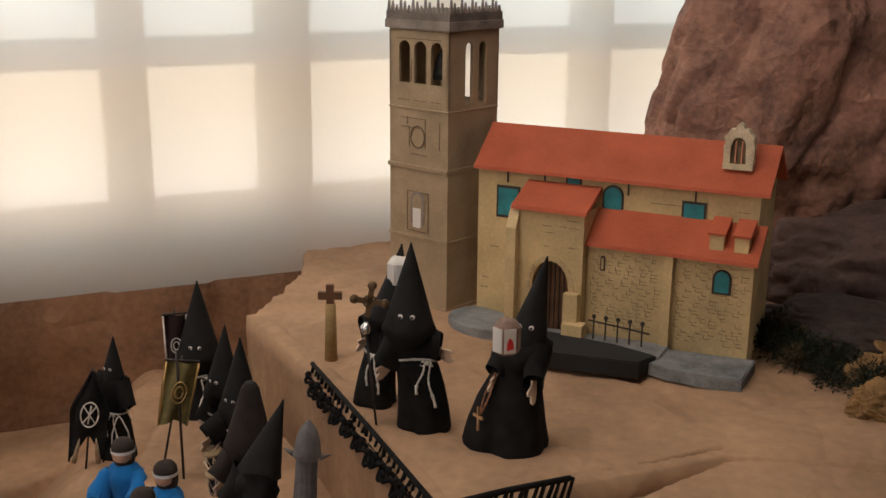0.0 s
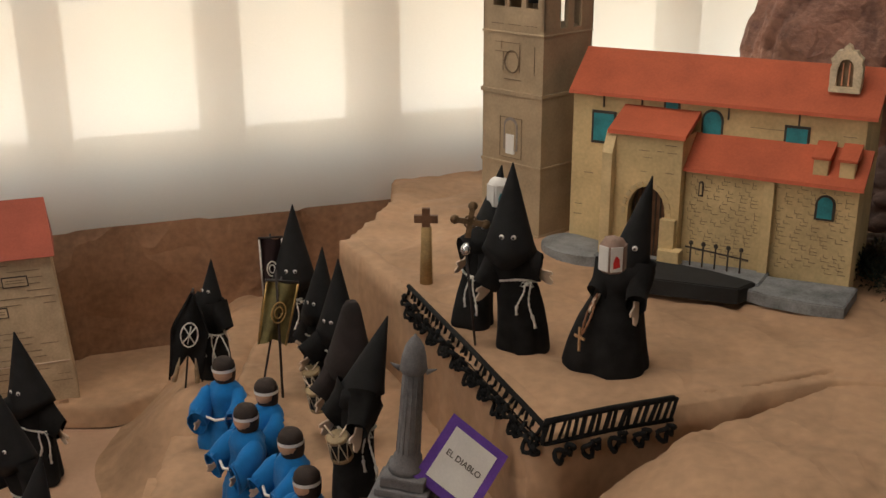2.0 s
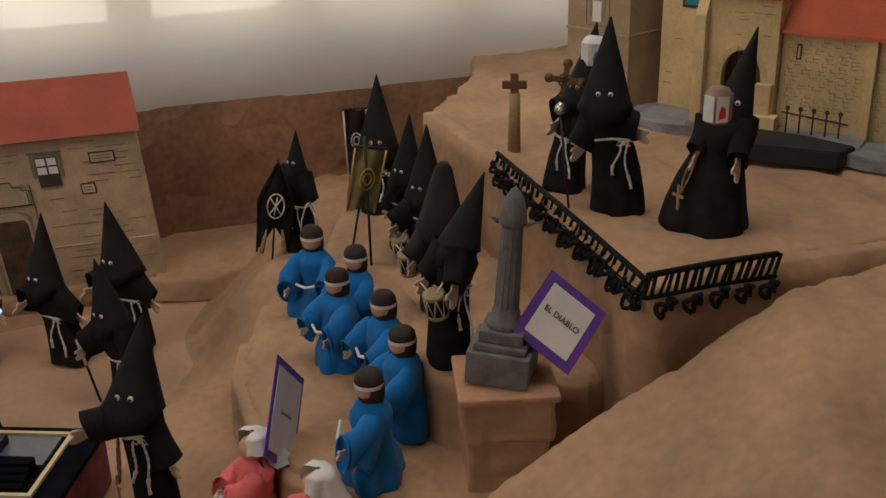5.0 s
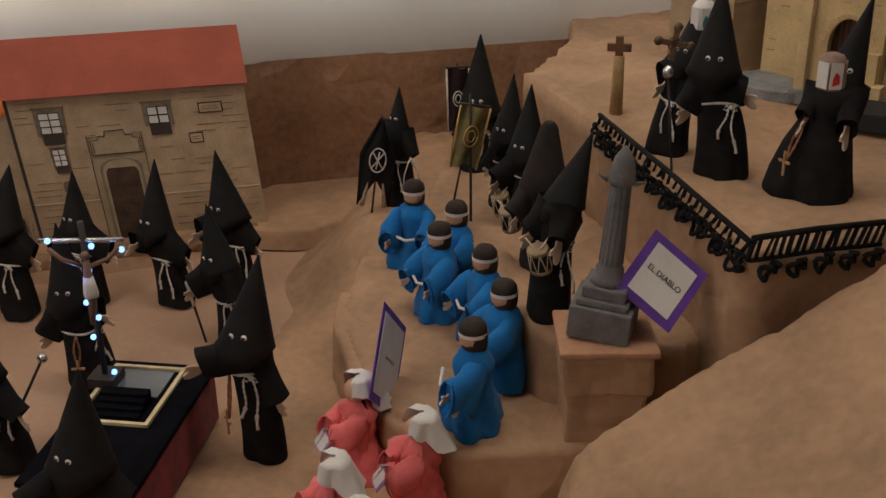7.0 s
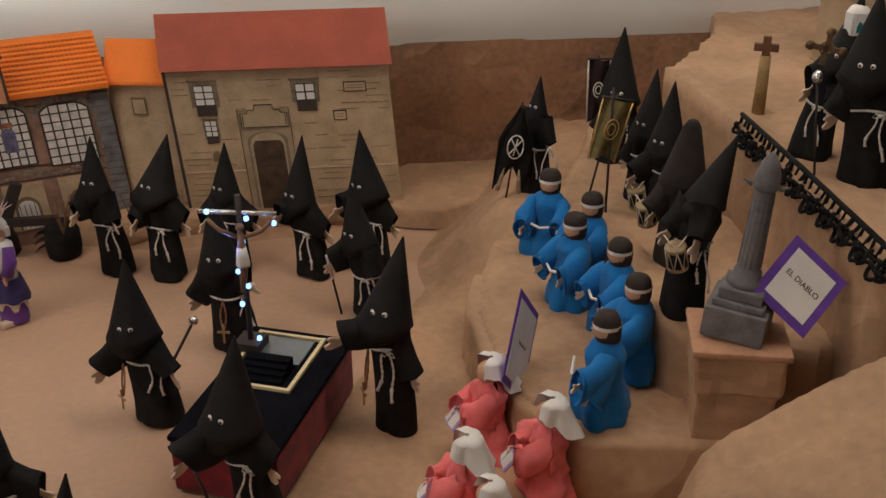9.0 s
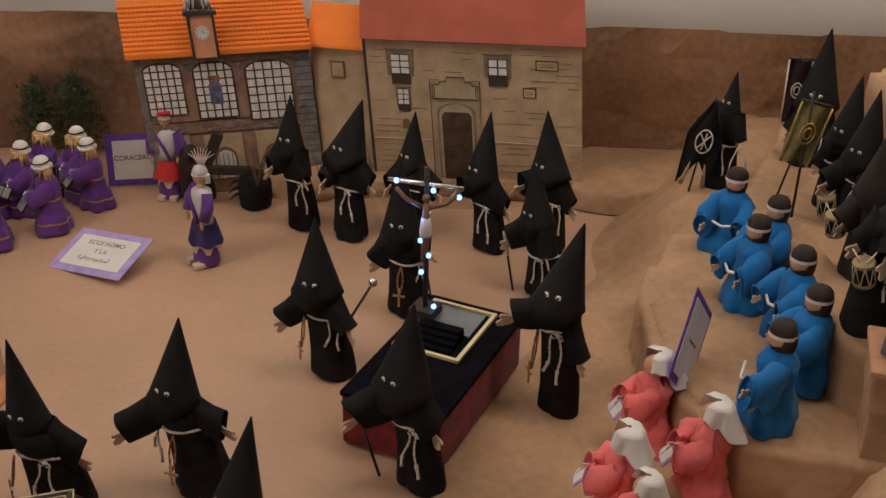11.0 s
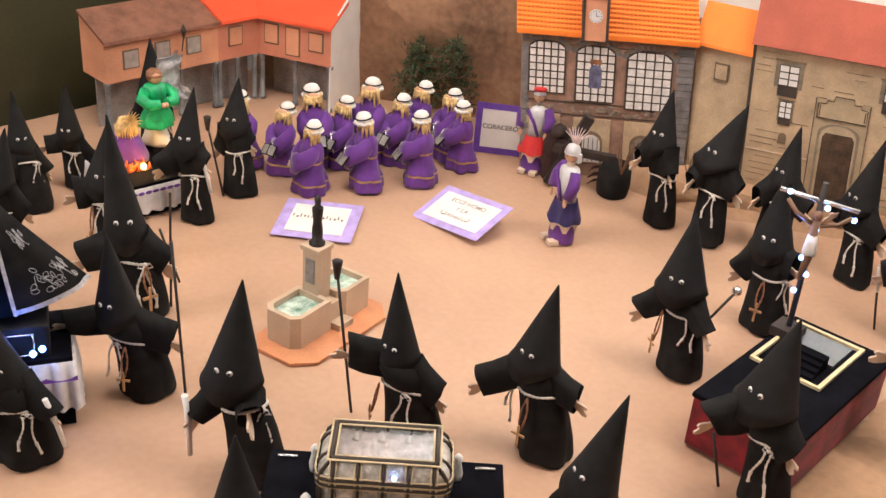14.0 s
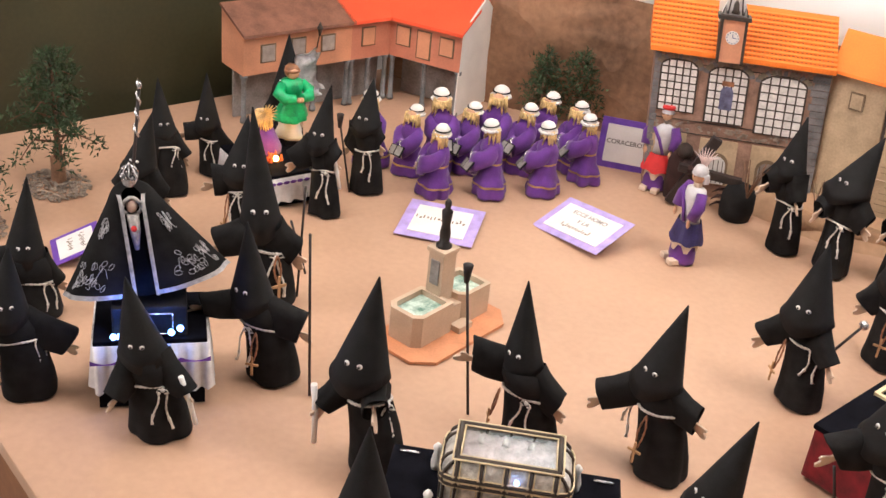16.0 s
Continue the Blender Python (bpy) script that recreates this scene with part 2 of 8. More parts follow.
def arch(w, h, n=8, x=0.0, z=0.0):
    """Outline of an arched opening, foot at x, z."""
    r = w / 2
    return [(x - r, z), (x + r, z)] + [(x + r * math.cos(math.pi * k / n), z + h - r + r * math.sin(math.pi * k / n)) for k in range(n + 1)]


def rect(x0, z0, x1, z1):
    return [(x0, z0), (x1, z0), (x1, z1), (x0, z1)]


def smooth(a, b, x):
    t = min(1, max(0, (x - a) / (b - a)))
    return t * t * (3 - 2 * t)
# ---- lamps ----
area_lamp("unseen_overhead_lamp", (-1.55, 0.55, 2.0), (-1.65, 1.5, 0), 1.3, 0.6, 22, (1.0, 0.84, 0.72))
area_lamp("unseen_overhead_lamp", (-0.20, 1.35, 2.0), (-0.20, 1.45, 0), 1.2, 0.5, 17, (1.0, 0.84, 0.70))
# unseen fill from behind the camera, added to brighten the house fronts
area_lamp("unseen_overhead_lamp", (-2.7, -2.1, 1.95), (-1.4, 1.6, 0.2), 1.6, 0.6, 58, (1.0, 0.84, 0.72))


# ---- the room ----
MULLIONS = ((-0.46, -0.38), (-0.12, -0.03), (0.245, 0.335), (0.588, 0.70), (0.98, 1.08), (1.42, 1.51), (1.86, 1.95), (2.3, 2.39))
BAR_Z = 0.80
WALL_A = radians(24.8)  # the window wall's turn
W0 = Vector((-0.88, 2.10, 0))
WALL_M = Matrix.Translation(W0) @ Matrix.Rotation(WALL_A, 4, "Z")  # local x along the wall, y outwards, z up
FLOOR_Z = -0.75

bm = bm_new()
box(bm, (-4.5, -3.0, FLOOR_Z - 0.1), (4.5, 5.0, FLOOR_Z))
tagged(put("floor", bm, mat("grey_floor_tile", (0.30, 0.27, 0.24), 0.5, 0.1)), "plain grey floor of the exhibition room", "floor", kind="structure")
bm = bm_new()
box(bm, (-4.5, -3.0, 2.05), (4.5, 5.0, 2.15))
tagged(put("ceiling", bm, WALLP), "plain white ceiling of the room", "ceiling", kind="structure")
for nm, lo, hi in (("wall_south", (-4.5, -3.0, FLOOR_Z), (4.5, -2.9, 2.05)), ("wall_east", (3.2, -2.9, FLOOR_Z), (3.3, 5.0, 2.05)), ("wall_west", (-4.5, -2.9, FLOOR_Z), (-4.4, 5.0, 2.05))):
    bm = bm_new()
    box(bm, lo, hi)
    tagged(put(nm, bm, WALLP), "plain white painted room wall", "wall", kind="structure")

# window wall: sill wall, mullions, bright sky outside, a thin white blind in front
bm = bm_new()
box(bm, (-2.6, 0.10, FLOOR_Z), (3.6, 0.24, 0.42))
box(bm, (-2.6, 0.10, 1.75), (3.6, 0.24, 2.05))
box(bm, (-2.6, 0.10, 0.42), (-1.35, 0.24, 1.75))
tagged(put("wall_north", bm, WALLP, m=WALL_M), "white window wall behind the model village", "wall", kind="structure")
# the outside: warm ground haze below, pale blue sky above
nt = BLUEBACK.node_tree
sep, ramp_, tc_ = nt.nodes.new("ShaderNodeSeparateXYZ"), nt.nodes.new("ShaderNodeValToRGB"), nt.nodes.new("ShaderNodeTexCoord")
nt.links.new(tc_.outputs["Object"], sep.inputs[0])
nt.links.new(sep.outputs["Z"], ramp_.inputs[0])
ramp_.color_ramp.elements[0].position, ramp_.color_ramp.elements[0].color = 0.30, (1.0, 0.97, 0.93, 1)
ramp_.color_ramp.elements[1].position, ramp_.color_ramp.elements[1].color = 0.66, (1.0, 0.87, 0.68, 1)
for p_, c_ in ((0.74, (1.0, 0.92, 0.80, 1)), (0.84, (0.72, 0.87, 1.0, 1)), (1.0, (0.50, 0.75, 1.0, 1))):
    ramp_.color_ramp.elements.new(p_).color = c_
nt.links.new(ramp_.outputs[0], nt.nodes["Principled BSDF"].inputs["Emission Color"])
bm = bm_new()
box(bm, (-2.9, 0.95, 0.1), (3.9, 0.96, 2.3))
tagged(put("backdrop", bm, BLUEBACK, m=WALL_M), "bright daylight outside the windows", "sky", kind="structure")
win = empty("window_1", WALL_M, "wide window with pale frames behind the blind", "window", kind="structure")
FRAMEM = mat("window_frame_paint", (0.55, 0.42, 0.28), 0.6, 0.05)
for x0, x1 in MULLIONS:
    bm = bm_new()
    box(bm, (x0, 0.13, 0.42), (x1, 0.20, 1.75))
    part("mullion", bm, FRAMEM, win)
for z0, z1 in ((0.42, 0.47), (BAR_Z - 0.03, BAR_Z + 0.03), (1.70, 1.75)):
    bm = bm_new()
    box(bm, (-1.35, 0.125, z0), (3.6, 0.205, z1))
    part("transom", bm, FRAMEM, win)

BLIND = bpy.data.materials.new("thin_white_blind")
BLIND.use_nodes = True
nt = BLIND.node_tree
for n in [n for n in nt.nodes if n.type == "BSDF_PRINCIPLED"]:
    nt.nodes.remove(n)
dif, tra, mix, tr2, mix2 = (nt.nodes.new("ShaderNodeBsdf" + k) if k[0] != "M" else nt.nodes.new("ShaderNodeMixShader") for k in ("Diffuse", "Translucent", "M", "Transparent", "M"))
noi = nt.nodes.new("ShaderNodeTexNoise")
noi.inputs["Scale"].default_value = 500
rmp = nt.nodes.new("ShaderNodeValToRGB")
rmp.color_ramp.elements[0].color, rmp.color_ramp.elements[1].color = (0.66, 0.63, 0.60, 1), (0.80, 0.77, 0.74, 1)
nt.links.new(noi.outputs["Fac"], rmp.inputs[0])
nt.links.new(rmp.outputs[0], dif.inputs[0])
tra.inputs[0].default_value = (0.96, 0.80, 0.63, 1)
tr2.inputs[0].default_value = (1, 0.96, 0.90, 1)
mix.inputs[0].default_value, mix2.inputs[0].default_value = 0.57, 0.08
nt.links.new(dif.outputs[0], mix.inputs[1])
nt.links.new(tra.outputs[0], mix.inputs[2])
nt.links.new(mix.outputs[0], mix2.inputs[1])
nt.links.new(tr2.outputs[0], mix2.inputs[2])
nt.links.new(mix2.outputs[0], nt.nodes["Material Output"].inputs["Surface"])
bm = bm_new()
nx, nz = 90, 24
grid = [[bm.verts.new((-2.6 + 6.2 * i / nx, 0.02 + 0.006 * noise.noise((i * 0.35, j * 0.25, 3)) , 0.31 + 1.72 * j / nz)) for j in range(nz + 1)] for i in range(nx + 1)]
for i in range(nx):
    for j in range(nz):
        bm.faces.new((grid[i][j], grid[i + 1][j], grid[i + 1][j + 1], grid[i][j + 1])).smooth = True
tagged(put("window_blind", bm, BLIND, m=WALL_M), "thin white fabric blind drawn over the bright window", "blind")

# brown paper wall under the blind, creased in tall panels
bm = bm_new()
nx, nz = 220, 40
def crease(u, v):
    return 0.022 * noise.noise((u * 2.2, v * 2.0, 1.7)) + 0.010 * abs(noise.noise((u * 6, v * 5, 9.1)))
grid = [[bm.verts.new((-1.75 + 4.2 * i / nx, -0.005 + crease(4.2 * i / nx, j / nz) - (0.0, 0.016, 0.005, 0.020, 0.002)[(i + (i * 7 // 60) * 3) // 17 % 5], -0.02 + 0.345 * j / nz)) for j in range(nz + 1)] for i in range(nx + 1)]
for i in range(nx):
    for j in range(nz):
        bm.faces.new((grid[i][j], grid[i + 1][j], grid[i + 1][j + 1], grid[i][j + 1])).smooth = True
tagged(put("paper_backdrop", bm, KRAFT_DARK, m=WALL_M), "creased dark brown wrapping paper pinned along the wall", "paper backdrop", kind="structure")

# dark board beyond the table's far end
bm = bm_new()
box(bm, (-2.62, -0.6, -0.4), (-2.56, 1.32, 1.4))
tagged(put("notice_board", bm, BOARD), "dark olive green board beyond the table's end", "board")

# ---- the table and the paper ground ----
bm = bm_new()
box(bm, (-2.50, 0.055, -0.03), (1.6, 2.9, -0.002), bevel=0.004)
tagged(put("table", bm, TABLE), "long table covered with smooth peach paper", "table")
bm = bm_new()
box(bm, (-2.48, 0.070, FLOOR_Z), (1.58, 0.085, -0.03))
tagged(put("table_skirt", bm, mat("dark_orange_paper", (0.26, 0.115, 0.05), 0.8, 0.15, 6, 90, 0.15)), "brown paper skirt hanging from the table's front", "table skirt")


def sdf(poly, x, y):
    """Distance to a plan outline, negative inside; x, y are arrays."""
    d, s, n = np.full(x.shape, 1e9), np.ones(x.shape), len(poly)
    for i in range(n):
        (ax, ay), (bx, by) = poly[i], poly[i - 1]
        ex, ey, wx, wy = bx - ax, by - ay, x - ax, y - ay
        t = np.clip((wx * ex + wy * ey) / (ex * ex + ey * ey), 0, 1)
        d = np.minimum(d, (wx - ex * t) ** 2 + (wy - ey * t) ** 2)
        if ey:
            cross_ = ((y >= ay) != (y >= by)) & (x < ax + (y - ay) * ex / ey)
            s = np.where(cross_, -s, s)
    return s * np.sqrt(d)


def fade(a, b, x):
    t = np.clip((x - a) / (b - a), 0, 1)
    return t * t * (3 - 2 * t)


PLAT_Z, DRUM_Z, BLUE_Z, LEDGE_Z = 0.36, 0.20, 0.10, 0.04
PLAT = [(-0.196, 1.646), (0.006, 1.190), (0.178, 1.279), (0.395, 1.370), (1.5, 1.2), (1.5, 2.85), (-0.35, 2.85), (-0.30, 2.2), (-0.36, 1.92)]
DRUM = [(-0.24, 1.235), (-0.06, 1.225), (0.0, 1.3), (-0.2, 1.9), (-0.52, 2.2), (-0.50, 1.62), (-0.37, 1.5), (-0.285, 1.3)]
MOUND = [(-0.40, 1.6), (-0.3, 2.2), (-0.60, 2.2), (-0.60, 1.75)]
TIER = [(-0.440, 1.150), (-0.385, 1.112), (-0.345, 1.090), (-0.22, 1.125), (0.0, 1.16), (-0.2, 1.7), (-0.62, 1.64), (-0.585, 1.4), (-0.49, 1.2)]
LEDGE = [(-1.47, 1.60), (-1.29, 1.635), (-0.905, 1.872), (-0.80, 1.880), (-0.735, 1.945), (-0.62, 1.93), (-0.55, 2.3), (-1.5, 2.0), (-1.9, 1.7)]
HILL = [(-0.235, 0.2), (-0.215, 1.05), (-0.04, 1.13), (0.18, 1.25), (0.4, 1.4), (1.5, 1.4), (1.5, 0.2)]


def ground_z(x, y):
    z = np.maximum(PLAT_Z * fade(0.014, -0.008, sdf(PLAT, x, y)), DRUM_Z * fade(0.018, -0.004, sdf(DRUM, x, y)))
    z = np.maximum(z, np.maximum(BLUE_Z * fade(0.010, -0.004, sdf(TIER, x, y)), LEDGE_Z * fade(0.03, -0.01, sdf(LEDGE, x, y))))
    z = np.maximum(z, 0.14 * fade(0.2, 0.0, sdf(MOUND, x, y)))
    hz = np.minimum(0.35, 0.165 + 0.5 * np.maximum(-0.05, x + 0.2)) * fade(0.02, -0.03, sdf(HILL, x, y)) - 0.22 * np.maximum(0, 1.1 - y)
    return np.maximum(z, hz)


def crumple(x, y):
    n = 0.006 * noise.noise((x * 4, y * 4, 0.3)) + 0.013 * abs(noise.noise((x * 2.4 + y * 1.3, y * 2.8 - x, 4.2)))
    n -= 0.008 * (1 - abs(noise.noise((x * 4 - y * 3, y * 4 + x * 2, 7.7)))) ** 8 + 0.004 * (1 - abs(noise.noise((x * 9 + y * 5, y * 8 - x * 3, 5.1)))) ** 10
    return n + 0.0022 * abs(noise.noise((x * 19, y * 17, 2.2)))


X0, X1, Y0, Y1, ST = -1.95, 1.5, 0.065, 2.85, 0.008
gx, gy = np.arange(X0, X1, ST), np.arange(Y0, Y1, ST)
GX, GY = np.meshgrid(gx, gy, indexing="ij")
wob = np.array([[0.006 * noise.noise((a * 6, b * 6, 2.0)) + 0.003 * noise.noise((a * 23, b * 23, 4.0)) for b in gy] for a in gx])
GZ = ground_z(GX + wob, GY - wob)
rise, side = fade(0.0, 0.05, GZ), fade(-0.78, -0.66, GX)
keep = (GZ > 0.0005) | (side > 0.001)
for _ in range(3):
    grow = keep.copy()
    grow[1:] |= keep[:-1]
    grow[:-1] |= keep[1:]
    grow[:, 1:] |= keep[:, :-1]
    grow[:, :-1] |= keep[:, 1:]
    keep = grow
index, verts = -np.ones(GZ.shape, int), []
for i, j in np.argwhere(keep):
    x, y = GX[i, j], GY[i, j]
    r, fold = rise[i, j], crumple(x, y)
    lift = r * fold if r > 0.6 * side[i, j] else 0.6 * side[i, j] * max(0.0, fold) * (1 - r) + r * fold
    index[i, j] = len(verts)
    verts.append((x, y, GZ[i, j] + lift - 0.004 + 0.006 * max(side[i, j], r)))
q = np.stack([index[:-1, :-1], index[1:, :-1], index[1:, 1:], index[:-1, 1:]], -1).reshape(-1, 4)
me = bpy.data.meshes.new("ground")
me.from_pydata(verts, [], q[(q >= 0).all(1)].tolist())
me.materials.append(KRAFT)
me.polygons.foreach_set("use_smooth", [True] * len(me.polygons))
tagged(new("ground", me), "crumpled brown kraft paper forming terraces and slopes", "paper ground", kind="structure")


def paper_side(line, z0, z1, lean, seed, label):
    """Sheet of paper folded over a terrace's edge: line is the edge in plan, its outer side to the right of the way it runs."""
    pts = [Vector(p) for p in line]
    path = []
    for a, b in zip(pts, pts[1:]):
        n = max(2, int((b - a).length / 0.008))
        path += [a.lerp(b, k / n) for k in range(n)]
    path.append(pts[-1])
    for _ in range(3):
        path = [path[0]] + [(path[k - 1] + path[k] * 2 + path[k + 1]) / 4 for k in range(1, len(path) - 1)] + [path[-1]]
    rows = []
    bm = bm_new()
    for k, p in enumerate(path):
        d = (path[min(k + 1, len(path) - 1)] - path[max(k - 1, 0)]).normalized()
        o = Vector((d.y, -d.x))
        row = []
        for q in range(19):
            if q < 5:
                u, v = -0.034 + 0.011 * q, z1 + 0.0045 - 0.0004 * q
            else:
                f = (q - 4) / 14
                u, v = 0.0125 + lean * f, z1 + 0.001 - (z1 - z0) * f ** 0.9
            bulge = 0.006 * noise.noise((p.x * 4 + seed, p.y * 4, v * 4)) + 0.003 * abs(noise.noise((p.x * 9, p.y * 9 + seed, v * 12)))
            bulge -= 0.004 * (1 - abs(noise.noise((p.x * 13, p.y * 13, v * 7 + seed)))) ** 6
            w = min(1, max(0, (q - 3) / 4))
            row.append(bm.verts.new((p.x + o.x * (u + bulge * w), p.y + o.y * (u + bulge * w), v + (bulge * 0.3 if q > 4 else 0) - (0.006 if q == 0 else 0))))
        rows.append(row)
    for a, b in zip(rows, rows[1:]):
        for q in range(18):
            bm.faces.new((a[q], b[q], b[q + 1], a[q + 1])).smooth = True
    bmesh.ops.recalc_face_normals(bm, faces=bm.faces[:])
    return tagged(put("terrace_side", bm, KRAFT), label, "paper ground", kind="structure")


paper_side([(-0.35, 1.93), (-0.196, 1.646), (0.006, 1.190), (0.178, 1.279), (0.395, 1.370), (0.60, 1.345)], 0.05, PLAT_Z, 0.010, 3.0, "brown kraft paper folded down the high terrace's edge")
paper_side([(-0.50, 1.62), (-0.37, 1.5), (-0.285, 1.3), (-0.24, 1.235), (-0.06, 1.225)], 0.05, DRUM_Z, 0.008, 8.0, "brown kraft paper folded down the drummers' step")
paper_side([(-0.60, 1.50), (-0.585, 1.4), (-0.49, 1.2), (-0.44, 1.15), (-0.385, 1.112), (-0.345, 1.09), (-0.22, 1.125), (-0.06, 1.15)], 0.0, BLUE_Z - 0.003, 0.006, 14.0, "brown kraft paper folded down the low step")
paper_side([(-0.95, 1.872), (-0.905, 1.862), (-0.80, 1.872), (-0.735, 1.940), (-0.66, 1.940)], 0.0, LEDGE_Z - 0.002, 0.010, 21.0, "brown kraft paper folded down the ledge by the palace")


# ---- hooded dolls ----
HOODED = "black felt doll with a tall pointed hood and white rope belt"
FOLD_L, FOLD_R = (-62, 60, 0.052, 0.018, 0.0), (62, 60, 0.052, 0.018, 0.0)   # arms drawn in before the belt
MITTEN = ((-0.004, -0.0050), (0.010, -0.0062), (0.018, -0.0050), (0.0225, -0.0010), (0.0210, 0.0035), (0.0140, 0.0050), (0.0125, 0.0070), (0.0140, 0.0115), (0.0105, 0.0130), (0.0065, 0.0100), (0.0030, 0.0055), (-0.004, 0.0050))


def axes(d, up, p):
    """A frame at p: x along d, y along up, z across both."""
    s = d.cross(up).normalized()
    return Matrix(((d.x, up.x, s.x, p.x), (d.y, up.y, s.y, p.y), (d.z, up.z, s.z, p.z), (0, 0, 0, 1)))


def hooded(x, y, z, h, face, tip, hood, slope, r, eye, belt, arms=(FOLD_L, FOLD_R), label=HOODED, waist=0.80, cross=False, candle=None, hang=0.35, body=None, droop=False, eyes=True, rope=True, mittens=(True, True), group="hooded dolls"):
    """A felt doll under a card cone, one mesh. face: the way it looks, degrees from +x; tip and hood: how far the point, and the hood at the eyes, lean; r: the hem's radius, eye and belt: heights; arms: (turn from the front, dip, length, half height of the cuff, slant of the cuff)."""
    s = h / 0.27
    sd = int((x * 37 + y * 91) * 100) % 9973
    rng = random.Random(sd)
    bm = bm_new()
    tip = Vector((tip[0], tip[1], h))
    belt = belt or eye * 0.60

    hb = eye - 0.10 * h
    b0 = tip.lerp(Vector((*hood, eye)), (h - hb) / (h - eye))

    def bend(zz):
        t = min(1.15, max(0, zz / hb)) ** 2
        return b0.x * t, b0.y * t
    w = waist * r
    # gown: stiff felt, drawn in at the belt, hem a little uneven
    prof = [(r * 1.0, 0), (r * 1.015, 0.004 * s), (w + (r - w) * 0.80, belt * 0.28), (w + (r - w) * 0.45, belt * 0.60), (w * 1.02, belt * 0.88), (w * 0.97, belt * 0.97), (w * 0.96, belt * 1.02), (w * 1.05, belt * 1.08), (w * 1.12, (belt + hb) / 2), (w * 1.06, hb), (w * 0.60, hb + 0.03 * h)]
    gown = lathe(bm, prof, 48, 0, sy=0.84, bend=bend, wob=0.018, seed=sd)
    n_, ph, p2 = rng.choice((3, 4, 5)), rng.random() * 6, rng.random() * 6
    for v in gown:
        t = max(0.0, 1 - v.co.z / (belt * 0.96))
        a = math.atan2(v.co.y, v.co.x)
        if t > 0:
            k = 1 + t ** 0.7 * (0.17 * (abs(math.cos(n_ * 0.5 * a + ph)) - 0.64) + 0.05 * math.sin(2 * a + p2))
            v.co.x *= k
            v.co.y *= k
            v.co.z += 0.003 * s * t * (1 + math.sin(2 * a + ph)) * (1 if v.co.z > 0.002 else 0.6)
        else:
            k = 1 + 0.05 * math.sin(4 * a + p2 + 20 * v.co.z)
            v.co.x *= k
            v.co.y *= k
    # hood: a straight card cone with a pointed bib and a seam behind
    n = 32
    rings = []
    top = (0.86, 0.94) if droop else (0.90, 0.985, 1.0)
    for k, u in enumerate((0.0, 0.10, 0.28, 0.5, 0.72) + top):
        c = b0.lerp(tip, u)
        rad = slope * (h - hb) * (1 - u) + (0.0009 * s if not droop else 0.010 * s * (1 - 0.4 * (u > 0.9)))
        ring = []
        for j in range(n):
            a = 2 * math.pi * j / n
            fr, bk = max(0, -math.sin(a)), max(0, math.sin(a))
            dip = (-0.062 * h * fr ** 2.2 - 0.022 * h * bk + 0.012 * h * abs(math.cos(a)) ** 2) if k == 0 else (-0.020 * h * fr ** 2.2 if k == 1 else 0)
            rr = rad * (1 + 0.045 * math.cos(2 * a + rng.uniform(-0.02, 0.02)) + 0.05 * fr ** 10 + 0.02 * math.sin(3 * a + sd))
            if k == 0:
                rr *= 1.02 - 0.10 * fr ** 3
            ring.append(bm.verts.new((c.x + rr * math.cos(a), c.y + rr * 0.94 * math.sin(a) - (0.012 * h if k < 2 else 0) * fr, c.z + dip)))
        rings.append(ring)
    for a, b in zip(rings, rings[1:]):
        for j in range(n):
            f = bm.faces.new((a[j], a[(j + 1) % n], b[(j + 1) % n], b[j]))
            f.material_index, f.smooth = 1, True
    bm.faces.new(rings[-1]).material_index = 1
    inner = [bm.verts.new(v.co.lerp(b0 + Vector((0, 0, 0.05 * h)), 0.35)) for v in rings[0]]
    for j in range(n):
        bm.faces.new((rings[0][j], rings[0][(j + 1) % n], inner[(j + 1) % n], inner[j])).material_index = 0
    if eyes:
        u = (eye - hb) / (h - hb)
        c = b0.lerp(tip, u)
        rr = slope * (h - hb) * (1 - u)
        for e in (-1, 1):
            a = -math.pi / 2 + e * 0.0082 * s / rr
            p = Vector((c.x + rr * 1.0 * math.cos(a), c.y + rr * 0.985 * math.sin(a) - 0.0006 * s, eye))
            o = Vector((math.cos(a), math.sin(a), 0.25)).normalized()
            ball(bm, p, 0.0036 * s, 3, 1, 0.45, 1, 12, Matrix.Rotation(a + math.pi / 2, 4, "Z"))
            ball(bm, p + o * 0.0013 * s + Vector((rng.uniform(-0.001, 0.001) * s, 0, -0.0008 * s)), 0.0021 * s, 4, 1, 0.5, 1, 8, Matrix.Rotation(a + math.pi / 2, 4, "Z"))
    zs = eye - 0.13 * h
    for i, (turn, dip, ln, cuff, skew) in enumerate(arms):
        a, q = radians(turn), radians(dip)
        d = Vector((math.sin(a) * math.cos(q), -math.cos(a) * math.cos(q), -math.sin(q)))
        up = (Vector((0, 0, 1)) - d * d.z).normalized()
        sx, sy = bend(zs)
        S = Vector((sx + (0.3 if d.x > 0 else -0.3) * r, sy, zs))
        skew = max(-0.012, min(0.012, skew))
        tall = min(0.034 * s, 0.5 * (hb + 0.05 * h - belt))
        ring = []
        for u in (0.0, 0.3, 0.65, 0.97, 1.0):
            m_ = axes(d, up, S + d * ln * u)
            hh, th = tall + (cuff - tall) * u ** 0.8, (0.020 - 0.006 * u) * s
            sag = -0.003 * s * math.sin(math.pi * u)
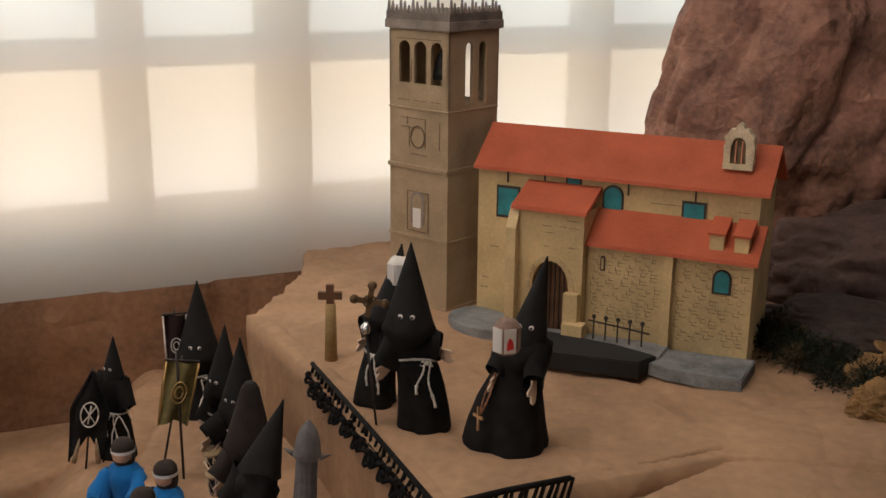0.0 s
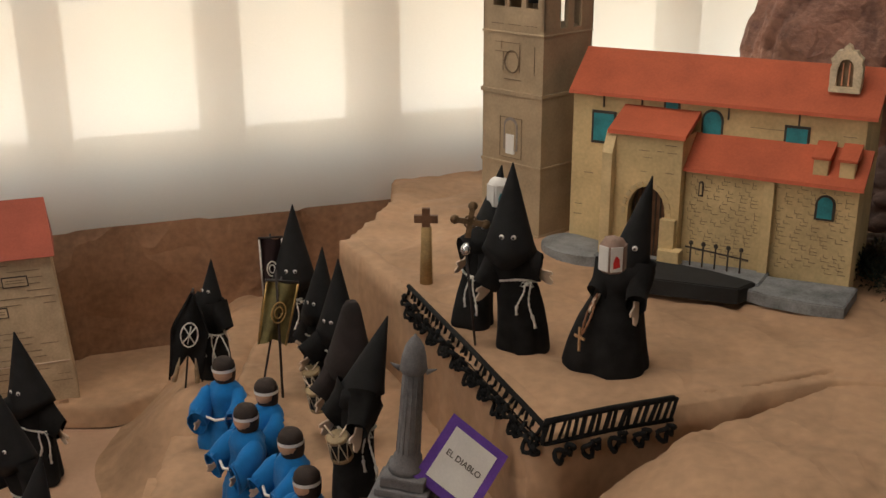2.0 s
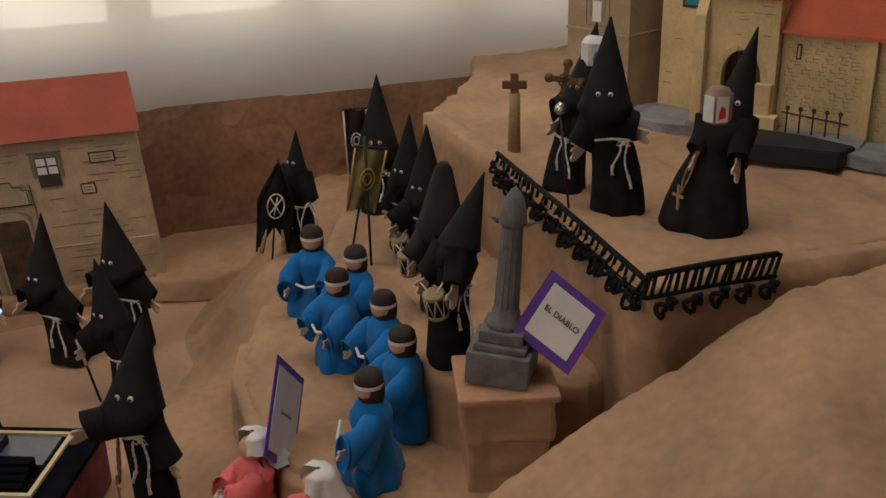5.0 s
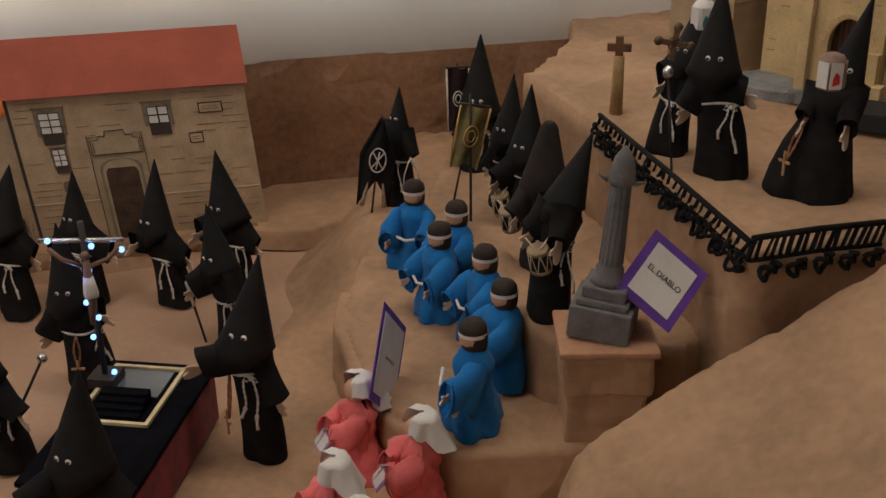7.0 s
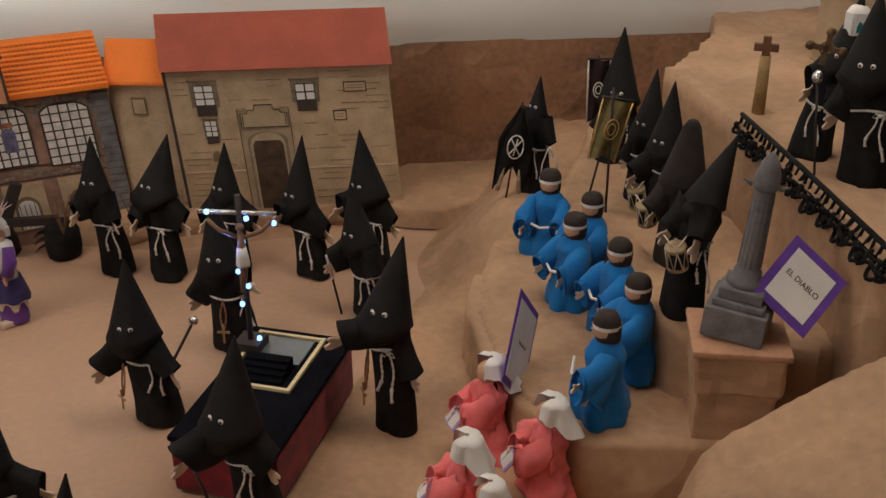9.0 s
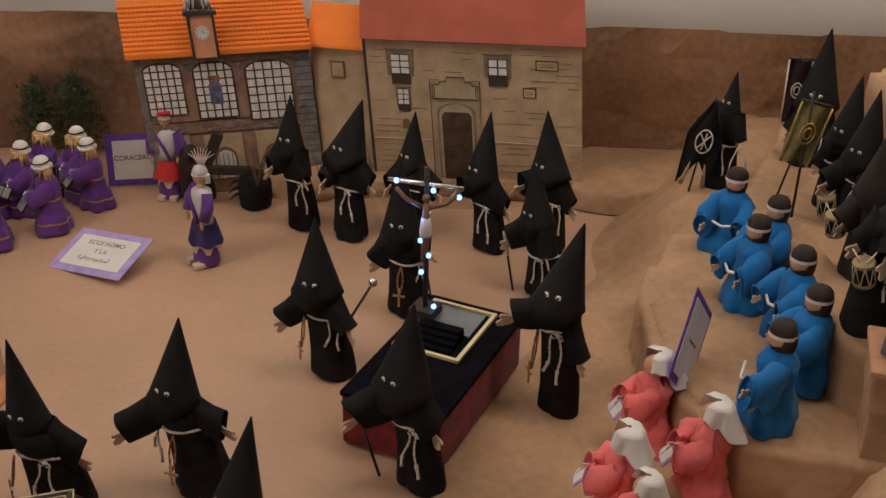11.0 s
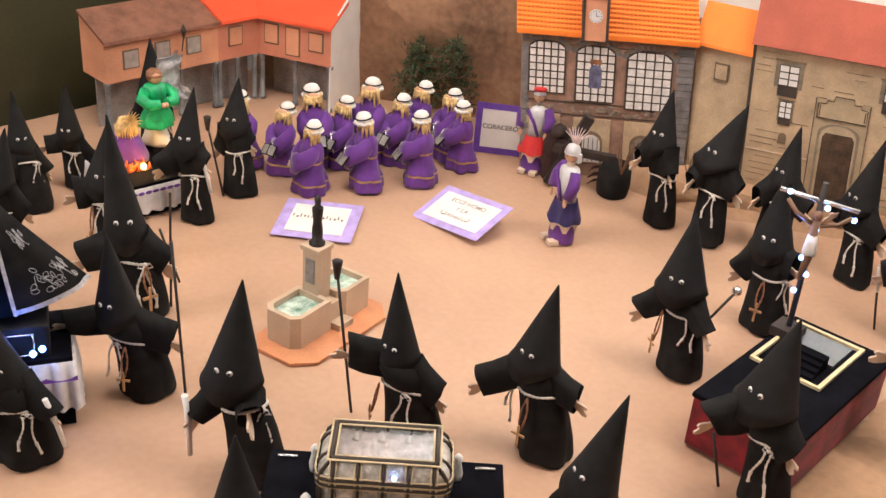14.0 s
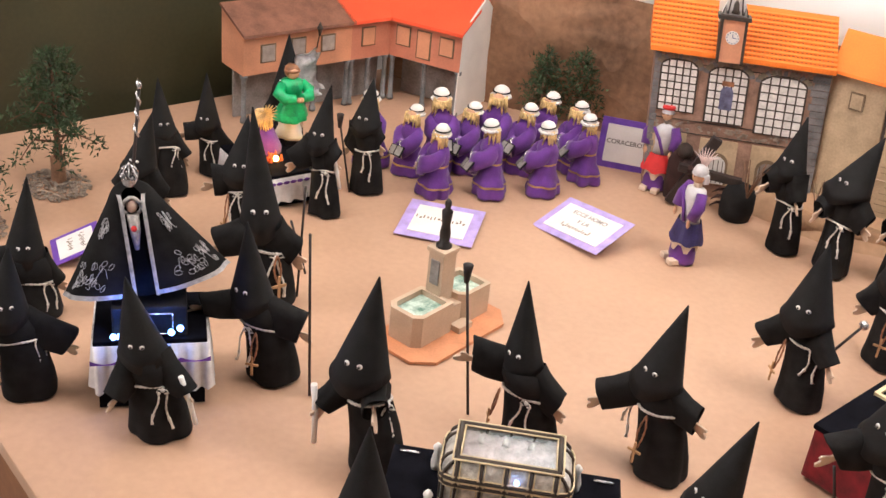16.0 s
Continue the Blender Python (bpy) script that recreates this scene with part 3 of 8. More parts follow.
            ring.append([bm.verts.new(m_ @ Vector((skew * u * math.sin(t), sag + hh * math.copysign(abs(math.sin(t)) ** 0.55, math.sin(t)), th * math.copysign(abs(math.cos(t)) ** 0.7, math.cos(t)) * (1 + 0.12 * math.sin(5 * u + sd))))) for t in [2 * math.pi * p / 16 for p in range(16)]])
        for r0, r1 in zip(ring, ring[1:]):
            for j in range(16):
                f = bm.faces.new((r0[j], r0[(j + 1) % 16], r1[(j + 1) % 16], r1[j]))
                f.material_index, f.smooth = 0, True
        deep = [bm.verts.new(v.co.lerp(S + d * ln, 0.18) - d * 0.012 * s) for v in ring[-1]]
        for j in range(16):
            bm.faces.new((ring[-1][j], ring[-1][(j + 1) % 16], deep[(j + 1) % 16], deep[j])).material_index = 0
        bm.faces.new(deep).material_index = 0
        if mittens[i]:
            droop_ = Matrix.Rotation(radians(-18 if dip < 50 else 10), 4, "Z")
            mm = axes(d, up, S + d * (ln - 0.002 * s) - up * cuff * 0.35) @ droop_ @ Matrix.Rotation(radians(25 * (1 if d.x > 0 else -1)), 4, "X")
            prism(bm, [(px * 1.2 * s, py * 1.2 * s) for px, py in MITTEN], -0.0013 * s, 0.0013 * s, 5, mm)
        if candle == i:
            c = S + d * (ln + 0.010 * s) - up * cuff * 0.35 + Vector((0, -0.004 * s, 0))
            e = 1 if d.x > 0 else 0.2
            tube(bm, [c + Vector((0.010 * s * e, -0.004 * s, -0.040 * s)), c, c + Vector((-0.011 * s * e, -0.002 * s, 0.042 * s))], [0.0034 * s, 0.0040 * s, 0.0042 * s], 3, 8)
    bx, by = bend(belt)
    if rope:
        R = w * 1.02
        pts = [(bx + R * math.cos(a), by + R * 0.86 * math.sin(a), belt + 0.003 * s * math.sin(2 * a + sd) - 0.003 * s * math.sin(a)) for a in [2 * math.pi * k / 64 for k in range(65)]]
        tube(bm, pts, [0.0015 * s + 0.0009 * s * (k % 2) for k in range(65)], 2, 5)
        for dx, ln in ((hang - 0.11, 0.042 + rng.uniform(0, 0.014)), (hang + 0.09, 0.052 + rng.uniform(0, 0.016))):
            a = -math.pi / 2 + dx * 1.6
            ln = min(ln * s, belt * 0.75)
            px, py = bx + R * 1.03 * math.cos(a), by + R * 0.90 * math.sin(a)
            out = 1 + 0.25 * (r / max(w, 0.001) - 1)
            pts = [(px * (1 + (out - 1 + 0.10) * k / 15) + 0.0030 * s * math.sin(k * 0.36 + sd + dx * 9) + 0.004 * s * (dx - hang) * k, py * (1 + (out - 1 + 0.16) * k / 15) - 0.0025 * s, belt - ln * k / 15) for k in range(16)]
            tube(bm, pts, [(0.0011 + 0.0008 * (k % 2) + (0.0011 if k in (11, 12) else 0.0008 if k > 13 else 0)) * s for k in range(16)], 2, 5)
        a = -math.pi / 2 + hang * 1.6
        p = Vector((bx + R * 1.05 * math.cos(a), by + R * 0.92 * math.sin(a), belt))
        ball(bm, p, 0.0034 * s, 2, seg=8)
        for e in (-1, 1):
            tube(bm, [p, p + Vector((e * 0.006 * s, -0.002 * s, 0.003 * s)), p + Vector((e * 0.009 * s, -0.001 * s, -0.003 * s)), p + Vector((e * 0.003 * s, -0.002 * s, -0.004 * s))], 0.0012 * s, 2, 5)
    if cross:
        a = -math.pi / 2 + (-0.75 if cross is True else cross)
        c = Vector((bx + r * 1.0 * math.cos(a), by + r * 0.98 * math.sin(a), belt * 0.52))
        o = Vector((math.cos(a), math.sin(a), 0))
        side = Vector((-o.y, o.x, 0))
        t0 = Vector((bx + w * 1.03 * math.cos(a), by + w * 0.90 * math.sin(a), belt))
        for e in (-1, 1):
            tube(bm, [t0.lerp(c, k / 10) + side * e * 0.0045 * s * math.sin(math.pi * k / 10) + o * 0.004 * s for k in range(11)], [0.0011 * s + 0.0007 * s * (k % 2) for k in range(11)], 6, 5)
        for lo, hi in (((-0.0016, -0.021), (0.0016, 0.013)), ((-0.010, -0.003), (0.010, 0.0005))):
            prism(bm, [(lo[0] * s, lo[1] * s), (hi[0] * s, lo[1] * s), (hi[0] * s, hi[1] * s), (lo[0] * s, hi[1] * s)], 0, 0.0022 * s, 7, axes(side, Vector((0, 0, 1)), c + o * 0.0055 * s))
    ob = put("hooded_doll", bm, [body or BLACK, body or CARDB, ROPE, WHITE, EYEB, CREAM, BEADS, PALEWOOD])
    ob.matrix_basis = pose(x, y, z, 0, 0, face + 90)
    return tagged(ob, label, "doll", group)


def toward(x, y, ex, ey, off=0.0):
    """The way from x, y to ex, ey, turned by off degrees."""
    return math.degrees(math.atan2(ey - y, ex - x)) + off


# ---- hooded dolls on the table ----
PALEWOOD = mat("pale_wood", (0.46, 0.27, 0.13), 0.6, 0.2, 60, 500, 0.1)
CANDLE = "black felt doll with pointed hood holding a white candle"
CROSSED = "black felt doll with pointed hood, rope belt and wooden cross"
STAFFED = "black felt doll with pointed hood and outstretched sleeve"
TWIGGED = "black felt doll with pointed hood holding up bare twigs"
# by the mantled statue's float
hooded(-1.441, 0.243, 0, 0.245, -39, (-0.036, -0.010), (-0.021, -0.005), 0.27, 0.041, 0.152, 0.086, arms=((-39, 51, 0.062, 0.015, -0.002), (70, 40, 0.061, 0.014, 0.004)), label=CANDLE, candle=1)
hooded(-1.615, 0.128, 0, 0.233, -19, (-0.009, -0.000), (-0.019, -0.001), 0.30, 0.038, 0.153, 0.093, arms=((-88, 18, 0.072, 0.024, 0.001), (92, 36, 0.082, 0.023, -0.000)), label=CROSSED, cross=True, hang=0.75)
hooded(-1.807, 0.211, 0, 0.234, -27, (0.003, 0.000), (-0.008, -0.001), 0.22, 0.040, 0.126, 0.062, arms=((-78, 2, 0.040, 0.025, 0.001), (103, 54, 0.056, 0.014, -0.001)), label=STAFFED, hang=0.6)
hooded(-1.989, 0.477, 0, 0.221, -57, (0.017, 0.011), (0.000, 0.000), 0.30, 0.034, 0.139, 0.075, arms=((-48, 43, 0.043, 0.014, -0.001), (110, 53, 0.058, 0.018, -0.008)), hang=0.1)
hooded(-1.655, 0.547, 0, 0.341, -31, (-0.036, 0.000), (-0.023, 0.000), 0.16, 0.038, 0.175, 0.100, arms=((-91, 22, 0.066, 0.026, 0.000), (89, 42, 0.058, 0.023, -0.007)), label=CROSSED, cross=0.45, hang=0.3)
hooded(-1.472, 0.440, 0, 0.256, -67, (-0.034, -0.023), (-0.028, -0.020), 0.26, 0.041, 0.156, 0.095, arms=((-48, 1, 0.066, 0.017, 0.004), (110, 22, 0.065, 0.026, -0.003)), label=CROSSED, cross=0.3, hang=-0.05)
# by the angel's float
hooded(-2.091, 0.584, 0, 0.228, -15, (-0.018, 0.019), (-0.013, 0.014), 0.23, 0.031, 0.144, 0.096, arms=((-62, 60, 0.052, 0.018, 0.000), (66, 58, 0.050, 0.018, 0.000)), hang=0.35)
hooded(-2.131, 0.693, 0, 0.213, -46, (-0.010, -0.003), (-0.010, -0.003), 0.23, 0.028, 0.125, 0.078, arms=((-68, 10, 0.039, 0.018, -0.002), (110, 53, 0.058, 0.015, -0.008)), label=STAFFED, hang=0.2)
hooded(-1.825, 0.600, 0, 0.256, -39, (-0.003, -0.000), (-0.014, -0.002), 0.28, 0.034, 0.172, 0.118, arms=((-79, 5, 0.037, 0.030, 0.001), (66, 58, 0.050, 0.018, 0.000)), label=CROSSED, cross=True, hang=-0.1)
hooded(-2.190, 0.905, 0, 0.245, -56, (-0.004, 0.002), (-0.002, 0.000), 0.27, 0.036, 0.150, 0.085)
hooded(-1.875, 0.794, 0, 0.263, -53, (0.002, 0.001), (-0.011, -0.004), 0.23, 0.029, 0.172, 0.095, arms=((-68, 34, 0.050, 0.021, 0.001), (91, 42, 0.033, 0.021, -0.008)), label=CANDLE, candle=1, hang=0.3)
hooded(-1.921, 0.925, 0, 0.240, -60, (0.000, 0.000), (-0.007, -0.003), 0.30, 0.033, 0.163, 0.093, arms=((-57, 58, 0.046, 0.014, -0.006), (99, 47, 0.034, 0.016, -0.008)), hang=0.3)
# round the glass chest
hooded(-1.219, 0.448, 0, 0.296, -63, (-0.014, -0.006), (-0.025, -0.011), 0.26, 0.039, 0.181, 0.118, arms=((-45, 41, 0.057, 0.014, 0.002), (41, 36, 0.039, 0.018, -0.007)), label=CANDLE, candle=0, hang=0.85)
hooded(-1.022, 0.279, 0, 0.269, -38, (-0.001, 0.000), (-0.000, -0.000), 0.27, 0.040, 0.161, None)
hooded(-1.142, 0.654, 0, 0.265, -80, (-0.027, -0.017), (-0.021, -0.013), 0.22, 0.043, 0.160, 0.096, arms=((-52, -13, 0.063, 0.025, 0.008), (110, 40, 0.058, 0.020, -0.008)), label=STAFFED, cross=True, hang=0.35)
hooded(-1.002, 0.775, 0, 0.269, -89, (-0.009, -0.006), (-0.021, -0.013), 0.28, 0.041, 0.171, 0.108, arms=((-52, 29, 0.073, 0.022, -0.002), (110, 26, 0.058, 0.018, -0.008)), label=CROSSED, cross=0.12, hang=-0.75)
hooded(-0.797, 0.639, 0, 0.276, -108, (-0.004, -0.004), (-0.018, -0.019), 0.25, 0.040, 0.169, None)
# round the crucifix
hooded(-0.994, 1.092, 0, 0.274, -79, (-0.019, -0.005), (-0.020, -0.005), 0.30, 0.036, 0.174, 0.111, arms=((-71, 40, 0.062, 0.020, 0.002), (71, 42, 0.064, 0.014, -0.000)), label=STAFFED, cross=True, hang=0.55)
hooded(-1.321, 1.503, 0, 0.277, -86, (-0.015, -0.007), (-0.020, -0.009), 0.27, 0.032, 0.193, 0.102, arms=((-27, 25, 0.043, 0.020, -0.004), (66, 58, 0.050, 0.018, 0.000)), label=TWIGGED, hang=0.45)
hooded(-1.220, 1.515, 0, 0.283, -104, (0.019, 0.020), (0.000, 0.000), 0.36, 0.037, 0.194, 0.106, arms=((-4, 33, 0.053, 0.015, -0.005), (110, 41, 0.058, 0.022, -0.008)), label=TWIGGED, hang=0.45)
hooded(-1.117, 1.579, 0, 0.258, -107, (0.004, 0.004), (0.000, 0.000), 0.27, 0.038, 0.173, None, arms=((-5, 27, 0.053, 0.020, -0.007), (110, 36, 0.058, 0.021, -0.008)), hang=0.3)
hooded(-0.957, 1.603, 0, 0.280, -112, (-0.005, -0.005), (-0.013, -0.014), 0.25, 0.036, 0.171, 0.094, arms=((-2, -2, 0.042, 0.021, 0.004), (110, 39, 0.058, 0.015, -0.008)), hang=0.45)
hooded(-0.855, 1.652, 0, 0.284, -112, (-0.012, -0.011), (-0.005, -0.004), 0.30, 0.037, 0.182, 0.106, arms=((-15, 2, 0.055, 0.023, 0.002), (110, 48, 0.058, 0.015, -0.008)), hang=0.75)
hooded(-0.794, 1.486, 0, 0.255, -112, (-0.023, -0.020), (-0.016, -0.013), 0.29, 0.036, 0.165, 0.082, arms=((-42, 29, 0.053, 0.022, -0.004), (66, 58, 0.050, 0.018, 0.000)), label="black felt doll with pointed hood grasping a white-tipped staff")
hooded(-0.979, 1.320, 0, 0.281, -80, (-0.017, -0.004), (-0.015, -0.004), 0.26, 0.039, 0.175, 0.102, arms=((-71, 53, 0.055, 0.022, 0.000), (75, 8, 0.036, 0.024, -0.003)), label=CROSSED, cross=0.05, hang=0.75)
hooded(-0.638, 1.174, 0, 0.318, -98, (0.013, 0.006), (-0.008, -0.004), 0.29, 0.034, 0.211, 0.145, arms=((-59, 9, 0.056, 0.021, 0.003), (87, 65, 0.073, 0.016, 0.002)), label=STAFFED, cross=True, hang=0.25)
hooded(-0.741, 0.919, 0, 0.288, -104, (-0.009, -0.007), (-0.019, -0.014), 0.31, 0.034, 0.184, 0.105, arms=((-30, 21, 0.066, 0.025, 0.008), (110, 49, 0.058, 0.021, -0.008)), label=CROSSED, hang=0.45)
# on the terrace
WIDE = "black felt doll in a flared skirt with pointed hood"
hooded(-0.023, 1.449, PLAT_Z, 0.276, -98, (-0.017, -0.002), (-0.019, -0.002), 0.28, 0.037, 0.177, 0.109, arms=((-66, 58, 0.050, 0.018, 0.000), (90, 24, 0.035, 0.018, -0.008)), label=WIDE, hang=0.40)
hooded(-0.097, 1.536, PLAT_Z, 0.250, -133, (0.029, 0.029), (0.020, 0.020), 0.31, 0.035, 0.163, 0.085, arms=((-16, 25, 0.038, 0.027, -0.008), (21, 58, 0.049, 0.014, -0.008)), label="black felt doll with pointed hood holding a metal processional cross", waist=0.75, hang=0.2)
hooded(0.094, 1.399, PLAT_Z, 0.274, -113, (0.046, 0.014), (0.027, 0.008), 0.22, 0.060, 0.180, 0.115, arms=((-24, 50, 0.046, 0.017, -0.006), (14, 48, 0.050, 0.017, -0.006)), label="black felt doll in a wide skirt with a small lantern", waist=0.58, cross=-0.55, rope=False)
# drummers and standard bearers
DRUMMER = "black felt doll with pointed hood beating a small drum"
hooded(-0.249, 1.285, DRUM_Z, 0.272, -131, (0.036, 0.037), (0.017, 0.017), 0.30, 0.034, 0.195, None, arms=((-30, 40, 0.046, 0.015, -0.001), (30, 42, 0.046, 0.015, -0.004)), label=DRUMMER, hang=0.9, eyes=False)
hooded(-0.275, 1.440, DRUM_Z, 0.240, -110, (0.010, 0.000), (0.004, 0.000), 0.25, 0.034, 0.160, 0.090, arms=((-30, 42, 0.055, 0.020, 0.0), (25, 45, 0.052, 0.020, 0.0)), label="faded dark brown felt doll with a folded hood beating a drum", body=GREYFELT, eyes=False, droop=True, rope=False)
hooded(-0.355, 1.668, DRUM_Z, 0.236, -125, (0.006, 0.006), (0.002, 0.002), 0.27, 0.033, 0.145, 0.085, label=DRUMMER)
hooded(-0.318, 1.605, DRUM_Z, 0.238, -118, (0.006, 0.004), (0.002, 0.002), 0.27, 0.036, 0.140, 0.085, arms=((-25, 30, 0.056, 0.020, 0.0), (40, 45, 0.050, 0.020, 0.0)), label=DRUMMER)
hooded(-0.432, 1.845, DRUM_Z - 0.01, 0.266, -90, (0.004, -0.003), (0.001, -0.001), 0.27, 0.036, 0.150, 0.090, label="black felt doll with pointed hood behind a standard")
hooded(-0.577, 1.800, 0.135, 0.230, -118, (0.005, 0.005), (0.002, 0.002), 0.27, 0.034, 0.174, 0.095, arms=((-15, 25, 0.050, 0.020, 0.0), (80, 55, 0.048, 0.018, 0.0)), label="black felt doll with pointed hood carrying a standard")


# ---- small dolls ----
LILACFELT = mat("lilac_lining", (0.34, 0.20, 0.48), 0.9, 0.15, 40, 600, 0.2)
DARKHAIR = mat("dark_hair", (0.035, 0.022, 0.017), 0.8, 0.3, 60, 700, 0.3)

def little(x, y, z, h, face, robe, head, label, group, tilt=0.0, sash=None, arms=((-28, 30), (28, 30)), bulk=1.0, book=False, inward=False, crumple_=0.0012, reach=0.050, elbow=0.012):
    """A small robed doll with a ball head, one mesh. arms: (turn from the front, dip) in degrees."""
    s = h / 0.16
    sd = int(abs(x * 53 + y * 97) * 100)
    rng = random.Random(sd)
    bm = bm_new()
    k_ = bulk * s
    fl = 1.12 if sash else 1.06
    prof = [(0.034 * fl * k_, 0), (0.035 * fl * k_, 0.005 * s), (0.0338 * fl * k_, 0.0215 * s), (0.0334 * fl * k_, 0.0255 * s), (0.030 * k_, 0.04 * s), (0.0262 * k_, 0.055 * s), (0.0240 * k_, 0.0645 * s), (0.0240 * k_, 0.0685 * s), (0.0258 * k_, 0.080 * s), (0.0255 * k_, 0.095 * s), (0.0190 * k_, 0.107 * s), (0.0115 * s, 0.115 * s), (0.009 * s, 0.120 * s)]
    fine_prof = [prof[0]]
    for (r0, z0), (r1, z1) in zip(prof, prof[1:]):
        k = max(1, int(abs(z1 - z0) / (0.0045 * s)))
        fine_prof += [(r0 + (r1 - r0) * j / k, z0 + (z1 - z0) * j / k) for j in range(1, k + 1)]
    prof = fine_prof
    gown = lathe(bm, prof, 44, 0, sy=0.85, wob=0.02 if bulk < 1.1 else 0.04, seed=sd)
    folds(gown, 0.066 * s, sd, 0.26)
    if sash:
        for f in bm.faces:
            zs = [v.co.z / s for v in f.verts]
            if min(zs) > 0.021 and max(zs) < 0.026 or min(zs) > 0.064 and max(zs) < 0.069:
                f.material_index = 6
    hs = 0.80 if head == "turban" else 1.0
    ball(bm, (0, -0.002 * s, 0.128 * s), 0.0158 * hs * s, 1, seg=14)
    # wide sleeves, hanging open at the cuff
    for a, dip in arms:
        e = 1 if a > 0 else -1
        an, q = radians(-a if inward else a), radians(dip)
        d = Vector((math.sin(an) * math.cos(q), -math.cos(an) * math.cos(q), -math.sin(q)))
        up = (Vector((0, 0, 1)) - d * d.z).normalized()
        S = Vector((e * 0.0165 * k_, -0.002 * s, 0.097 * s))
        ring = []
        P1, P2 = S + Vector((e * elbow * k_, -0.012 * s, -0.016 * s)), S + d * reach * s
        for u, hh, th in ((0.0, 0.011, 0.010), (0.2, 0.0150, 0.0130), (0.45, 0.0165, 0.0140), (0.65, 0.0175, 0.0140), (0.85, 0.0195, 0.0130), (1.0, 0.0210, 0.0120)):
            at = S * (1 - u) ** 2 + P1 * 2 * u * (1 - u) + P2 * u * u
            dr = ((P1 - S) * (1 - u) + (P2 - P1) * u).normalized()
            m_ = axes(dr, (Vector((0, 0, 1)) - dr * dr.z).normalized(), at)
            ring.append([bm.verts.new(m_ @ Vector((-0.004 * s * u * math.sin(t), (-0.006 * u + hh * math.sin(t)) * s * bulk, th * s * bulk * math.cos(t) * (1 + 0.12 * math.sin(6 * u + sd))))) for t in [2 * math.pi * k / 12 for k in range(12)]])
        for r0, r1 in zip(ring, ring[1:]):
            for j in range(12):
                f = bm.faces.new((r0[j], r0[(j + 1) % 12], r1[(j + 1) % 12], r1[j]))
                f.material_index, f.smooth = 0, True
            gown += r0
        gown += ring[-1]
        deep = [bm.verts.new(v.co.lerp(S + d * reach * s, 0.15) - d * 0.010 * s) for v in ring[-1]]
        for j in range(12):
            bm.faces.new((ring[-1][j], ring[-1][(j + 1) % 12], deep[(j + 1) % 12], deep[j])).material_index = 10
        bm.faces.new(deep).material_index = 0
        tube(bm, [ring[-1][k % 12].co.copy() for k in range(13)], 0.0013 * s, 4 if robe is PURPLE else 0, 5)
        prism(bm, [(px * 0.62 * s, py * 0.62 * s) for px, py in MITTEN], -0.0012 * s, 0.0012 * s, 5, axes(d, up, S + d * reach * 0.97 * s - up * 0.006 * s))
    for v in gown:
        if robe is PINK:
            q = Vector((v.co.x, v.co.y, v.co.z * 0.45))
            k = 0.011 * s * (abs(noise.noise(q * 48 + Vector((sd, 0, 0)))) - 0.25) + 0.004 * s * (abs(noise.noise(v.co * 85)) - 0.25)
            v.co.x += k * (1 if v.co.x > 0 else -1)
            v.co.y += k * (1 if v.co.y > 0 else -1)
        v.co += Vector((noise.noise(v.co * 55 + Vector((sd, 0, 0))), noise.noise(v.co * 55 + Vector((0, sd, 7))), 0)) * crumple_ * 2 + Vector((noise.noise(v.co * 140), noise.noise(v.co * 140 + Vector((5, 0, 0))), 0)) * crumple_
    if book:
        q = Matrix.Translation((0, -0.052 * s, 0.066 * s)) @ Matrix.Rotation(radians(50), 4, "X")
        for e in (-1, 1):
            o = q @ Matrix.Rotation(radians(12 * e), 4, "Y")
            box(bm, (min(0, e * 0.017 * s), -0.012 * s, -0.001 * s), (max(0, e * 0.017 * s), 0.012 * s, 0.001 * s), 8, m=o)
            box(bm, (min(0.001 * s * e, e * 0.014 * s), -0.010 * s, 0.0012 * s), (max(0.001 * s * e, e * 0.014 * s), 0.010 * s, 0.0022 * s), 9, m=o)
    if head == "turban":
        # white kerchief with a dark band and a frilled edge, long straw hair below
        tip_ = Matrix.Translation((0, 0.001 * s, 0)) @ Matrix.Rotation(radians(rng.uniform(-6, 6)), 4, "X")
        lathe(bm, [(0.0186 * hs * s, 0.1325 * s), (0.0192 * hs * s, 0.137 * s), (0.0178 * hs * s, 0.1435 * s), (0.0128 * hs * s, 0.149 * s), (0.004 * s, 0.1518 * s)], 22, 2, tip_, wob=0.035, seed=sd)
        tube(bm, [tip_ @ Vector((0.0192 * hs * s * math.cos(a), 0.0192 * hs * s * math.sin(a), (0.1405 + 0.0014 * math.sin(a)) * s)) for a in [2 * math.pi * j / 20 for j in range(21)]], 0.0015 * s, 7, 5)
        tube(bm, [tip_ @ Vector(((0.0196 + 0.0016 * (j % 2)) * hs * s * math.cos(a), (0.0196 + 0.0016 * (j % 2)) * hs * s * math.sin(a), (0.1325 - 0.0012 * (j % 3)) * s)) for j, a in enumerate([2 * math.pi * j / 28 for j in range(29)])], [(0.0026 + 0.0008 * (j % 2)) * s for j in range(29)], 2, 6)
        for j in range(17):
            a = -math.pi / 2 + (j / 16 - 0.5) * 4.3 + rng.uniform(-0.12, 0.12)
            r = 0.0172 * hs * s
            e = (0.100 if abs(j - 8) > 2 else 0.116) + 0.012 * rng.random()
            w_ = rng.uniform(-0.25, 0.25)
